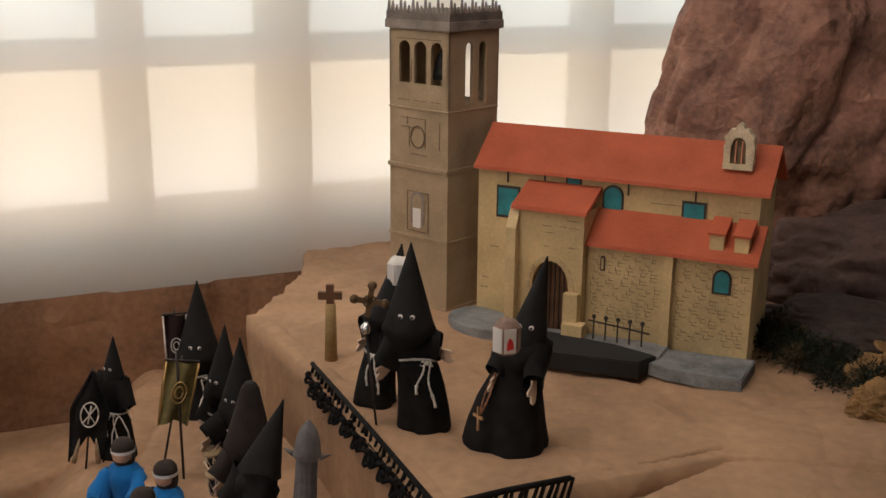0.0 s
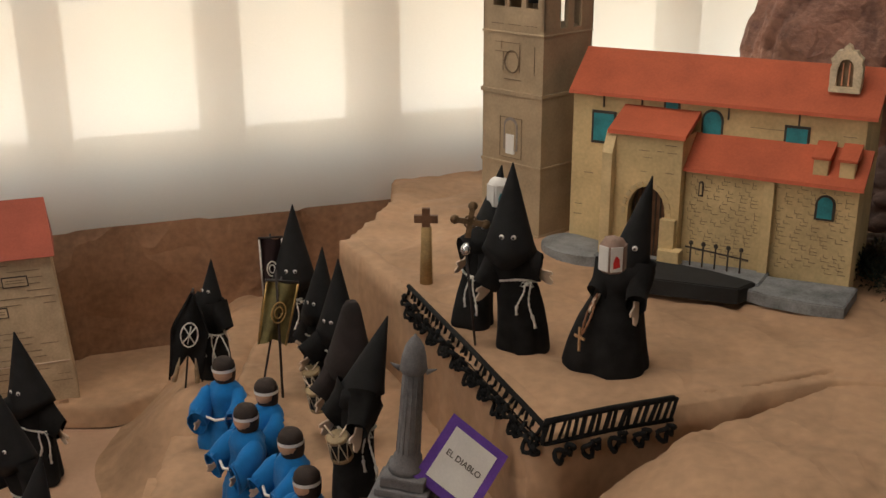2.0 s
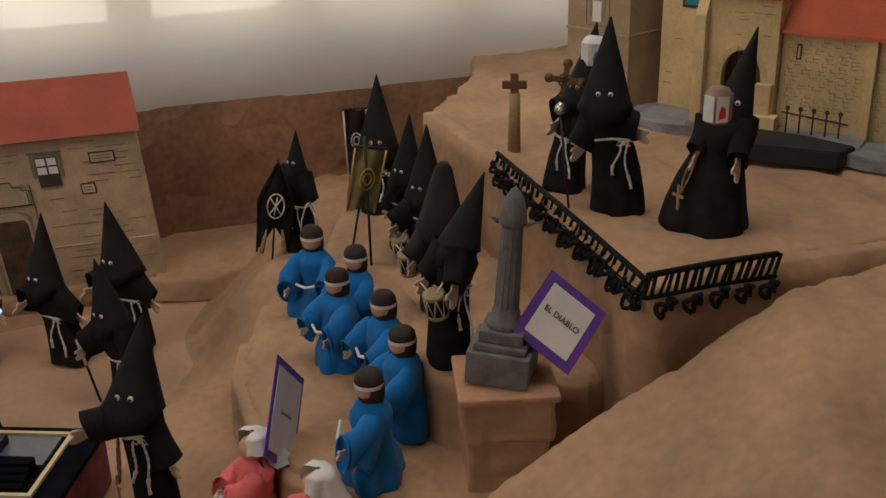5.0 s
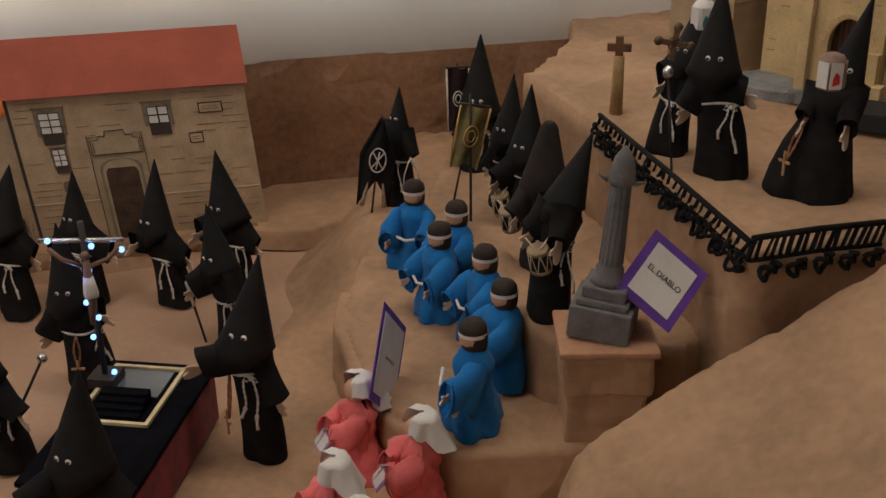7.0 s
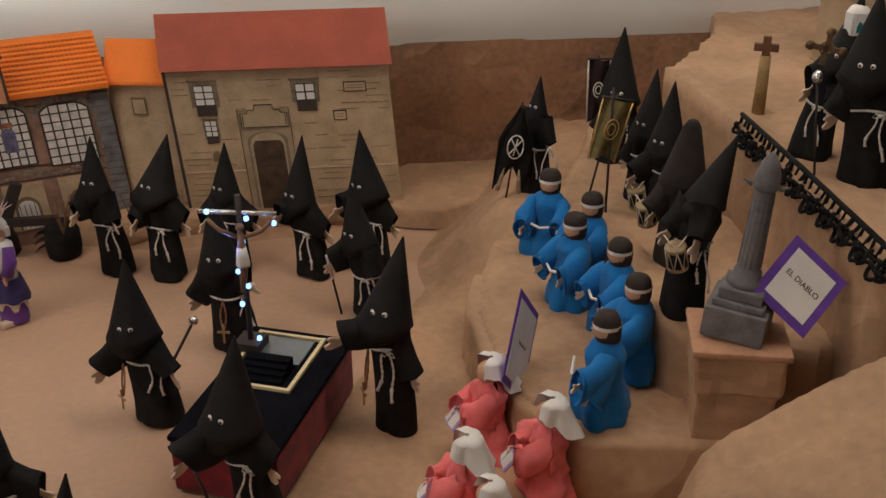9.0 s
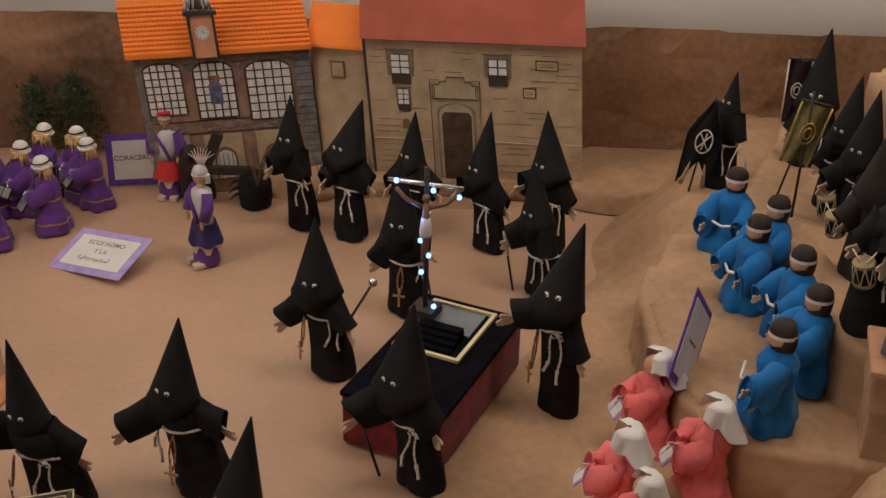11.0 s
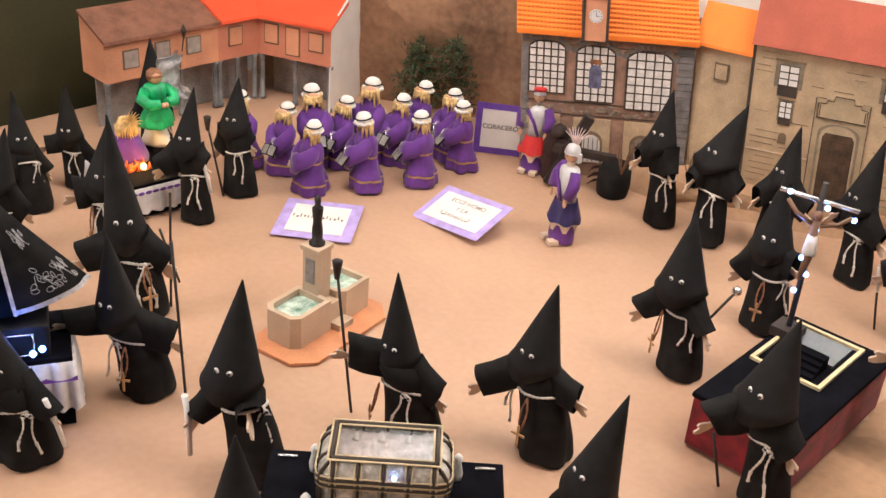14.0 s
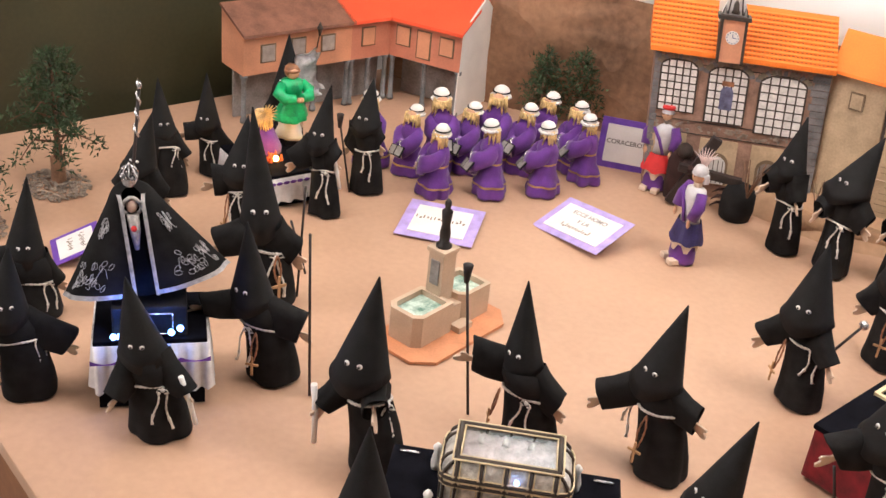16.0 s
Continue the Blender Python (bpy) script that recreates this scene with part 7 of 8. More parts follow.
    for e in (-1, 1):
        for ca, ct, size in ((34, 0.22, 1.0), (60, 0.20, 0.8), (44, 0.62, 0.6)):
            bm = bm_new()
            stem = [on_cloak(radians(-90 + e * (ca + 20 * size * (k / 6 - 0.5))), ct + 0.10 * size * math.sin(k * 0.9) - 0.03) for k in range(7)]
            tube(bm, stem, 0.00042, 0, 4)
            for k in range(13):
                a0, t0 = ca + rng.uniform(-15, 15) * size, ct + rng.uniform(-0.12, 0.12) * size
                w = rng.uniform(0, 3.1)
                pts = []
                for i in range(9):
                    b2 = i * math.pi / 4
                    du, dv = 3.4 * math.cos(b2), 0.024 * math.sin(b2)
                    pts.append(on_cloak(radians(-90 + e * (a0 + du * math.cos(w) - 60 * dv * math.sin(w))), max(0.05, t0 + dv * math.cos(w) + du * 0.010 * math.sin(w))))
                tube(bm, pts, 0.00042, 0, 4)
            part("embroidery", bm, TRIM, mantle)
    bm = bm_new()
    ball(bm, (0.002, -0.024, 0.306), 0.0088, 0, 0.85, 0.9, 1.1, 12)
    part("statue_face", bm, mat("pale_flesh", (0.60, 0.42, 0.34), 0.5), th)
    bm = bm_new()
    tube(bm, [(0.002 + 0.0115 * math.cos(a), -0.026 + 0.002 * math.sin(5 * a), 0.306 + 0.0130 * math.sin(a)) for a in [2 * math.pi * k / 14 for k in range(15)]], 0.0028, 0, 6)
    tube(bm, [(0.003, -0.028, 0.296), (0.005, -0.031, 0.276), (0.007, -0.033, 0.246)], [0.0085, 0.0075, 0.003], 0, 8)
    part("lace", bm, mat("grey_white_lace", (0.55, 0.53, 0.52), 0.9, 0.3, 200, 900, 0.5, dist=0.002), th, "white lace round the statue's face")
    bm = bm_new()
    ball(bm, (0.004, -0.039, 0.280), 0.0042, 0, seg=8)
    part("rose", bm, RED, th, "small red rose")
    bm = bm_new()
    lathe(bm, [(0.0098, 0.331), (0.0104, 0.341)], 18, 0, pose(0, -0.010, 0), cap=False)
    for k in range(8):
        a = k * math.pi / 4
        c, s_ = math.cos(a), math.sin(a)
        tube(bm, [(0.0102 * c, -0.010 + 0.0102 * s_, 0.340), (0.0120 * c, -0.010 + 0.0120 * s_, 0.348), (0.0075 * c, -0.010 + 0.0075 * s_, 0.356), (0.001 * c, -0.010 + 0.001 * s_, 0.358)], 0.0009, 0, 5)
        ball(bm, (0.0106 * math.cos(a + 0.39), -0.010 + 0.0106 * math.sin(a + 0.39), 0.344), 0.0017, 0, seg=6)
    ball(bm, (0, -0.010, 0.3600), 0.0022, 0, seg=8)
    part("crown", bm, SILVER, th, "silver crown")
    for x, z in ((-0.048, 0.122), (-0.040, 0.122), (0.028, 0.126), (0.040, 0.132)):
        bm = bm_new()
        ball(bm, (x, -D - 0.004, z), 0.0048, 0, seg=8)
        part("light", bm, LEDB, th, "bright blue light bulb")
    for ob in th.children:
        if ob.name.split(".")[0] in ("mantle", "statue_face", "lace", "rose", "crown"):
            ob.matrix_basis = Matrix.Translation((-0.020, 0, -0.008))


virgin_float()


NETTING = mat("white_netting", (0.80, 0.80, 0.84), 0.8, 0.2, 120, 700, 0.2, dist=0.001)


def angel_float():
    m = Matrix.Translation((-2.020, 0.764, 0)) @ Matrix.Rotation(radians(85), 4, "Z")
    th = empty("garden_float", m, "black float with white skirt carrying a green robed angel", "float")
    W, D = 0.072, 0.085
    bm = bm_new()
    draped(bm, -W, -D, W, D, 0.012, 0.062, waves=22)
    part("skirt", bm, mat("white_skirt_cloth", (0.72, 0.70, 0.70), 0.9, 0.1, 60, 500, 0.3), th)
    bm = bm_new()
    box(bm, (-W + 0.004, -D + 0.004, 0), (W - 0.004, D - 0.004, 0.058))
    box(bm, (-W, -D, 0.060), (W, D, 0.068), bevel=0.002)
    part("top", bm, VELVET_N, th)
    bm = bm_new()
    for k in range(11):
        ball(bm, (-W + 2 * W * k / 10, -D - 0.007, 0.054), 0.007, 0, 1, 0.3, 0.5, 8)
        ball(bm, (W + 0.007, -D + 2 * D * k / 10, 0.054), 0.007, 0, 0.3, 1, 0.5, 8)
    part("purple_trim", bm, PURPLE, th)
    # angel
    a = Vector((0.066, 0.055, 0.078))
    bm = bm_new()
    box(bm, a + Vector((-0.022, -0.022, -0.0105)), a + Vector((0.005, 0.022, 0.0)), bevel=0.002)
    part("figure_base", bm, VELVET_N, th)
    bm = bm_new()
    lathe(bm, [(0.024, 0.0), (0.026, 0.008), (0.020, 0.024), (0.019, 0.045), (0.020, 0.060)], 28, 1, Matrix.Translation(a), wob=0.16, seed=2)
    tunic = lathe(bm, [(0.032, 0.040), (0.033, 0.044), (0.031, 0.060), (0.022, 0.078), (0.019, 0.086), (0.022, 0.096), (0.024, 0.110), (0.020, 0.121), (0.008, 0.126)], 36, 0, Matrix.Translation(a), sy=0.85)
    for v in tunic:
        p = v.co - a
        k = 1 + 0.22 * noise.noise(p * 60) + 0.10 * math.sin(7 * math.atan2(p.y, p.x) + 30 * p.z) * (p.z < 0.075)
        v.co = a + Vector((p.x * k, p.y * k, p.z + 0.004 * noise.noise(p * 80)))
    for e in (-1, 1):
        tube(bm, [a + Vector((e * 0.020, 0, 0.114)), a + Vector((e * 0.033, -0.010, 0.100)), a + Vector((e * 0.026, -0.026, 0.092)), a + Vector((e * 0.006, -0.034, 0.094))], [0.010, 0.0125, 0.0115, 0.009], 0, 9)
        ball(bm, a + Vector((e * 0.003, -0.038, 0.092)), 0.0055, 2, seg=8)
    ball(bm, a + Vector((0, -0.003, 0.136)), 0.0125, 2, seg=12)
    lathe(bm, [(0.0125, 0.130), (0.0150, 0.138), (0.0138, 0.147), (0.008, 0.152), (0.002, 0.153)], 16, 3, Matrix.Translation(a + Vector((0, 0.0035, 0))), wob=0.08)
    tube(bm, [a + Vector((0.0135 * math.cos(b), -0.001 + 0.0135 * math.sin(b), 0.1415)) for b in [math.pi * k / 8 for k in range(17)]], 0.0026, 3, 6)
    part("angel_figure", bm, [GREEN, WHITE, SKIN, BEADS], th, "small angel figure in green satin")
    # wing: two lobes of crumpled white netting
    rng = random.Random(4)
    for lobe, (g0, ln) in enumerate(((36, 0.076), (-40, 0.070))):
        bm = bm_new()
        rows = []
        for i in range(9):
            u = i / 8
            wd = 0.028 * math.sin(math.pi * min(1, 0.12 + 0.80 * u)) ** 0.8
            q = Matrix.Translation(a + Vector((0.012, 0.016 + 0.004 * lobe, 0.112))) @ Matrix.Rotation(radians(-g0 - 14 * u), 4, "Y")
            rows.append([bm.verts.new(q @ Vector((ln * u + 0.004 * math.sin(9 * v), 0.010 * math.sin(5 * v + 7 * u) * u + 0.005 * noise.noise((9 * u, 5 * v, lobe)), wd * v * (1 + 0.22 * math.sin(11 * u + 3 * v))))) for v in [k / 5 - 1 for k in range(11)]])
        for r0, r1 in zip(rows, rows[1:]):
            for k in range(10):
                bm.faces.new((r0[k], r0[k + 1], r1[k + 1], r1[k])).smooth = True
        bmesh.ops.solidify(bm, geom=bm.faces[:], thickness=0.0010)
        part("wing", bm, NETTING, th, "crumpled white netting wing")
    # kneeling figure with straw rays
    k0 = Vector((-0.012, 0.03, 0.068))
    bm = bm_new()
    lathe(bm, [(0.037, 0), (0.039, 0.012), (0.035, 0.030), (0.026, 0.05), (0.014, 0.068)], 28, 0, Matrix.Translation(k0), wob=0.12, seed=5)
    ball(bm, k0 + Vector((0, -0.004, 0.078)), 0.0135, 1, seg=10)
    for k in range(26):
        b = k * 0.2417
        tube(bm, [k0 + Vector((0.010 * math.cos(b), -0.004 + 0.010 * math.sin(b), 0.088)), k0 + Vector((0.017 * math.cos(b), -0.004 + 0.017 * math.sin(b), 0.072)), k0 + Vector((0.022 * math.cos(b + 0.1), -0.004 + 0.022 * math.sin(b + 0.1), 0.050 + 0.008 * rng.random()))], [0.003, 0.003, 0.001], 1, 5)
    part("kneeling_figure", bm, [PURPLE, STRAW], th)
    bm = bm_new()
    for k in range(18):
        b = k * math.pi / 9
        p = k0 + Vector((0, -0.020, 0.088))
        tube(bm, [p, p + Vector((0.022 * math.cos(b), -0.010, 0.022 * math.sin(b)))], [0.0032, 0.0005], 0, 4)
    part("straw_rays", bm, STRAW, th)
    for x, y, z in ((-0.010, -0.036, 0.080), (0.070, -0.020, 0.082), (-0.070, 0.004, 0.080)):
        bm = bm_new()
        ball(bm, (x, y, z), 0.006, 0, seg=8)
        part("light", bm, LEDW, th, "warm glowing light bulb")
    # orange-red tissue; the warm bulb's light is put into its colour
    bm = bm_new()
    for k in range(14):
        p = Vector((-0.015 + rng.uniform(-0.022, 0.022), -0.016 + rng.uniform(-0.012, 0.012), 0.066))
        tube(bm, [p, p + Vector((rng.uniform(-0.01, 0.01), rng.uniform(-0.01, 0.01), 0.018))], [0.006, 0.001], 0, 5)
    part("paper_flames", bm, mat("orange_bulb_lit_tissue", (0.62, 0.13, 0.03), 0.8, 0.3, 80, 500, 0.3), th)


angel_float()


def bulb_glow(name, x, y, z, watts, colour):
    d = bpy.data.lights.new(name, "POINT")
    d.energy, d.color, d.shadow_soft_size = watts, colour, 0.004
    new(name, d).matrix_world = pose(x, y, z)


bulb_glow("blue_bulb_glow", *(Matrix.Translation((-1.548, 0.283, 0)) @ Matrix.Rotation(radians(64), 4, "Z") @ Vector((-0.040, -0.074, 0.160))), 0.05, (0.08, 0.22, 1.0))
bulb_glow("blue_bulb_glow", *(Matrix.Translation((-1.548, 0.283, 0)) @ Matrix.Rotation(radians(64), 4, "Z") @ Vector((0.016, -0.074, 0.162))), 0.05, (0.08, 0.22, 1.0))
bulb_glow("blue_bulb_glow", -0.885, 1.155, 0.285, 0.035, (0.12, 0.25, 1.0))
bulb_glow("warm_bulb_glow", *(Matrix.Translation((-2.020, 0.764, 0)) @ Matrix.Rotation(radians(85), 4, "Z") @ Vector((-0.010, -0.050, 0.094))), 0.16, (1.0, 0.5, 0.12))


# ---- staffs, standards and drums ----
def staff(x, y, z, h, dx=0.0, dy=0.0, top="plain", r=0.0022, label="thin dark wooden staff held by a doll"):
    bm = bm_new()
    e = Vector((dx, dy, h))
    tube(bm, [(0, 0, 0), e * 0.5, e], r, 0, 6)
    th = empty("staff", pose(x, y, z), label, "staff", "staffs")
    part("pole", bm, STICK, th)
    if top == "torch":
        bm = bm_new()
        lathe(bm, [(0.0035, -0.012), (0.006, 0.006), (0.0075, 0.016), (0.003, 0.018)], 8, 0, Matrix.Translation(e))
        part("finial", bm, STICK, th)
    elif top == "ball":
        bm = bm_new()
        ball(bm, e, 0.008, 0)
        part("finial", bm, SILVER, th, "silver ball finial")
    elif top == "twist":
        bm = bm_new()
        tube(bm, [e * (0.76 + 0.02 * k) + Vector((0.0035 * math.sin(k * 1.5), 0.0035 * math.cos(k * 1.5), 0)) for k in range(13)], [0.0030 - 0.0001 * k for k in range(13)], 0, 6)
        for dx_ in (-0.006, 0.006):
            tube(bm, [e, e + Vector((dx_, 0, 0.008)), e + Vector((dx_ * 0.7, 0, 0.016))], [0.0024, 0.0028, 0.0010], 0, 6)
        part("finial", bm, SILVER, th, "twisted silver finial")
    elif top == "white":
        bm = bm_new()
        tube(bm, [e * 0.6, e], 0.0028, 0, 6)
        part("finial", bm, ROPE, th)
    return th


staff(-1.400, 0.457, 0, 0.268, -0.005, -0.007)
staff(-1.643, 0.587, 0, 0.205, 0.004, 0.007)
staff(-1.242, 0.629, 0, 0.232, -0.018, -0.018, "torch")
staff(-1.931, 0.890, 0, 0.150, -0.015, -0.021, "torch")
staff(-1.015, 1.120, 0.02, 0.112, 0.05, 0.05, "ball", label="dark staff with a silver ball held by a doll")
staff(-0.848, 1.470, 0.0, 0.118, -0.020, -0.007, "white")
staff(-0.800, 0.905, 0.0, 0.085, -0.02, -0.01)
staff(-1.700, 0.640, 0.0, 0.10, -0.02, -0.02)
staff(-0.405, 1.582, DRUM_Z, 0.225, 0, 0)
staff(-1.845, 0.375, 0, 0.335, 0.022, 0.028, "twist", 0.0026, "tall dark staff with a small metal finial")


def standard(m, w, h, material, label, emblem, tail=0.25, trim=GOLD, peak=1.0):
    th = empty("standard", m, label, "banner", "processional banners")
    bm = bm_new()
    n, k = 10, 12
    g = []
    for i in range(n + 1):
        g.append([])
        for j in range(k + 1):
            u, v = i / n, j / k
            drop = h * v * (1 - tail * (1 - abs(2 * u - 1)))
            g[-1].append([bm.verts.new((w * (u - 0.5) * (1 - 0.12 * v) * min(1, peak + (1 - peak) * v / 0.4), s * 0.0012 + 0.006 * math.sin(u * 7 + v * 3), -drop)) for s in (-1, 1)])
    for i in range(n):
        for j in range(k):
            for s in (0, 1):
                bm.faces.new((g[i][j][s], g[i + 1][j][s], g[i + 1][j + 1][s], g[i][j + 1][s])).smooth = True
    part("cloth", bm, material, th)
    bm = bm_new()
    tube(bm, [(0, 0.011, 0.006), (0, 0.011, -0.20)], 0.0018, 0, 6)
    tube(bm, [(-w * 0.52 * peak, 0.002, 0.002), (w * 0.52 * peak, 0.002, 0.002)], 0.002, 0, 6)
    part("pole", bm, STICK, th)
    bm = bm_new()
    r = w * 0.27
    pts = [(r * 0.8 * math.cos(a), -0.009, -h * 0.45 + r * 1.25 * math.sin(a)) for a in [q * math.pi / 9 for q in range(19)]]
    tube(bm, pts, 0.0014, 0, 5)
    if emblem == "lines":
        for a, b in ((-0.6, 0.6), (0.6, -0.6), (-0.1, 0.1)):
            tube(bm, [(r * a, -0.010, -h * 0.45 - r * 0.9), (r * b, -0.010, -h * 0.45 + r * 0.9)], 0.0013, 0, 5)
    else:
        tube(bm, [(x * 0.55, y, -h * 0.45 + (z + h * 0.45) * 0.55) for x, y, z in pts], 0.0013, 0, 5)
    part("emblem", bm, trim, th)
    bm = bm_new()
    for e in (-1, 1):
        tube(bm, [(e * w * 0.48 * peak, -0.002, 0), (e * w * 0.46, -0.002, -h * 0.42), (e * w * 0.42, -0.002, -h)], 0.0018, 0, 5)
    part("fringe", bm, trim if material is not BLACK else BLACK, th)
    if material is BLACK:
        for e in (-1, 1):
            bm = bm_new()
            tube(bm, [(e * w * 0.20, -0.006, -h * 0.72), (e * w * 0.24, -0.008, -h * 0.84), (e * w * 0.30, -0.006, -h * 1.0)], [0.001, 0.004, 0.0045], 0, 6)
            part("tassel", bm, mat("beige_fringe", (0.42, 0.32, 0.20), 0.9, 0.3, 80, 600, 0.4), th)
    return th


standard(Matrix.Translation((-0.590, 1.742, 0.322)) @ Matrix.Rotation(radians(14), 4, "Z") @ Matrix.Rotation(radians(8), 4, "Y"), 0.068, 0.165, BLACK, "black cloth standard with a white round emblem", "lines", 0.3, ROPE, 0.1)
standard(Matrix.Translation((-0.398, 1.590, 0.402)) @ Matrix.Rotation(radians(24), 4, "Z") @ Matrix.Rotation(radians(12), 4, "Y"), 0.052, 0.104, GOLDCLOTH, "olive gold cloth standard with a round emblem", "rings", 0.08)
standard(Matrix.Translation((-0.470, 1.840, 0.392)) @ Matrix.Rotation(radians(15), 4, "Z"), 0.042, 0.120, mat("dark_maroon_cloth", (0.016, 0.004, 0.005), 0.9), "dark maroon standard with a white oval emblem", "rings", 0.1, ROPE)


DRUM_HOOP = mat("dull_gold_hoop", (0.30, 0.22, 0.12), 0.5, 0.3, 60, 500, 0.2)
DRUM_SKIN = mat("cream_drum_skin", (0.62, 0.52, 0.38), 0.7, 0.2, 60, 500, 0.1)


def drum(x, y, z, r=0.0138, h=0.032):
    th = empty("drum", pose(x, y, z, 12, -8, 0), "small dark toy drum with pale skin and cord lacing", "drum", "drums")
    bm = bm_new()
    lathe(bm, [(r, 0), (r, h)], 18, 0)
    part("shell", bm, BLACK, th)
    bm = bm_new()
    lathe(bm, [(r * 0.98, h - 0.001), (r * 0.96, h + 0.0012), (0.001, h + 0.0015)], 18, 0)
    part("skin", bm, DRUM_SKIN, th)
    for zz in (0.001, h):
        bm = bm_new()
        lathe(bm, [(r * 1.08, zz - 0.003), (r * 1.08, zz + 0.002), (r * 0.95, zz + 0.0025)], 18, 0)
        part("hoop", bm, DRUM_HOOP, th)
    bm = bm_new()
    for k in range(14):
        a, b = 2 * math.pi * k / 7, 2 * math.pi * (k + (0.5 if k < 7 else -0.5)) / 7
        tube(bm, [(r * 1.05 * math.cos(a), r * 1.05 * math.sin(a), 0.001), (r * 1.05 * math.cos(b), r * 1.05 * math.sin(b), h)], 0.0009, 0, 4)
    part("lacing", bm, DRUM_SKIN, th)
    for e in (-1, 1):
        bm = bm_new()
        tube(bm, [(e * 0.016, 0.012, h + 0.012), (e * 0.004, -0.004, h + 0.004)], 0.0011, 0, 5)
        part("drumstick", bm, CREAM, th)
    return th


drum(-0.352, 1.585, 0.226)
drum(-0.322, 1.460, 0.254)
drum(-0.256, 1.250, 0.290)


# ---- terrace fence, cross and column ----
def fence():
    th = empty("terrace_fence", pose(0, 0, 0), "black lace-like plastic railing along the terrace edge", "fence")
    z = PLAT_Z - 0.008
    rng = random.Random(12)
    for a, b, slant, n, m, lace in ((Vector((-0.204, 1.647, z)), Vector((0.003, 1.175, z)), 0.007, 30, 10, True), (Vector((0.003, 1.175, z)), Vector((0.166, 1.249, z)), 0.0040, 17, 5, False)):
        d = (b - a)
        u = d.normalized()
        outw = Vector((u.y, -u.x, 0))
        high = 0.027 if lace else 0.034
        for zz, r in ((high, 0.0040), (0.004, 0.0028)):
            bm = bm_new()
            tube(bm, [a + Vector((0, 0, zz)), a.lerp(b, 0.5) + Vector((0, 0, zz + 0.002)), b + Vector((0, 0, zz))], r, 0, 6)
            part("rail", bm, BLACK, th)
        for k in range(n + 1):
            p = a + d * (k / n)
            o = rng.uniform(-1, 1) * slant
            bm = bm_new()
            tube(bm, [p + Vector((0, 0, 0.004)) - u * slant, p + Vector((0, 0, high)) + u * (slant + o)], rng.uniform(0.0020, 0.0034), 0, 5)
            part("baluster", bm, BLACK, th)
        for k in range(m):
            p = a + d * ((k + 0.5) / m) + outw * 0.009
            for o, rr, dz in ((-0.004, 0.0125, -0.007), (0.010, 0.0090, 0.003), (-0.018, 0.0085, 0.006), (0.016, 0.0070, -0.006)) if lace else ((0, 0.0090, -0.008), (0.012, 0.0060, -0.002)):
                bm = bm_new()
                c = p + u * (o + rng.uniform(-0.003, 0.003)) + Vector((0, 0, dz + rng.uniform(-0.003, 0.003)))
                t0 = rng.uniform(0, 1)
                tube(bm, [c + u * rr * math.cos(t + t0) * 0.75 + outw * 0.004 * math.sin(2 * t) + Vector((0, 0, rr * math.sin(t + t0))) for t in [q * math.pi / 6 for q in range(13)]], 0.0030 if lace else 0.0034, 0, 5)
                part("loop", bm, BLACK, th)


fence()

th = empty("wayside_cross", pose(-0.180, 1.705, PLAT_Z), "ochre painted wayside cross on a tall shaft", "cross")
bm = bm_new()
tube(bm, [(0, 0, 0), (0.001, 0, 0.102)], [0.011, 0.0085], 0, 12)
part("shaft", bm, mat("ochre_paint", (0.34, 0.22, 0.09), 0.8, 0.2), th)
bm = bm_new()
box(bm, (-0.006, -0.004, 0.098), (0.007, 0.004, 0.134), bevel=0.001)
box(bm, (-0.019, -0.0042, 0.109), (0.020, 0.0042, 0.122), bevel=0.001)
part("cross_head", bm, WOOD, th)

th = empty("stone_column", pose(-0.170, 1.188, 0.242, 0, 4, -8) @ Matrix.Diagonal((0.9, 0.9, 0.95, 1)), "grey clay roadside column with stepped base and conical top", "column")
for z0, z1, w in ((0, 0.046, 0.044), (0.046, 0.056, 0.037), (0.056, 0.072, 0.031)):
    bm = bm_new()
    box(bm, (-w, -w, z0), (w, w, z1), bevel=0.003)
    part("base_step", bm, GREYCLAY, th)
bm = bm_new()
lathe(bm, [(0.026, 0.072), (0.025, 0.080), (0.020, 0.084), (0.020, 0.092), (0.0168, 0.096), (0.0146, 0.16), (0.0136, 0.212)], 20, 0)
part("shaft", bm, GREYCLAY, th)
for k in range(14):
    a = 2 * math.pi * k / 14
    bm = bm_new()
    tube(bm, [(0.0166 * math.cos(a), 0.0166 * math.sin(a), 0.10), (0.0138 * math.cos(a), 0.0138 * math.sin(a), 0.208)], 0.0008, 0, 4)
    part("flute", bm, GREYCLAY, th)
bm = bm_new()
lathe(bm, [(0.016, 0.212), (0.0192, 0.216), (0.0180, 0.222), (0.0163, 0.234), (0.0130, 0.247), (0.007, 0.257), (0.003, 0.261), (0.001, 0.264)], 18, 0)
part("cap", bm, GREYCLAY, th)
for e in (-1, 1):
    bm = bm_new()
    tube(bm, [(e * 0.018, 0, 0.214), (e * 0.032, 0, 0.220)], [0.004, 0.0008], 0, 6)
    part("spike", bm, GREYCLAY, th)
BLOCK_M = pose(-0.214, 1.121, 0, 0, 0, 10)
LIDPAPER = mat("reddish_paper_lid", (0.47, 0.255, 0.15), 0.8, 0.15, 14, 120, 0.2)
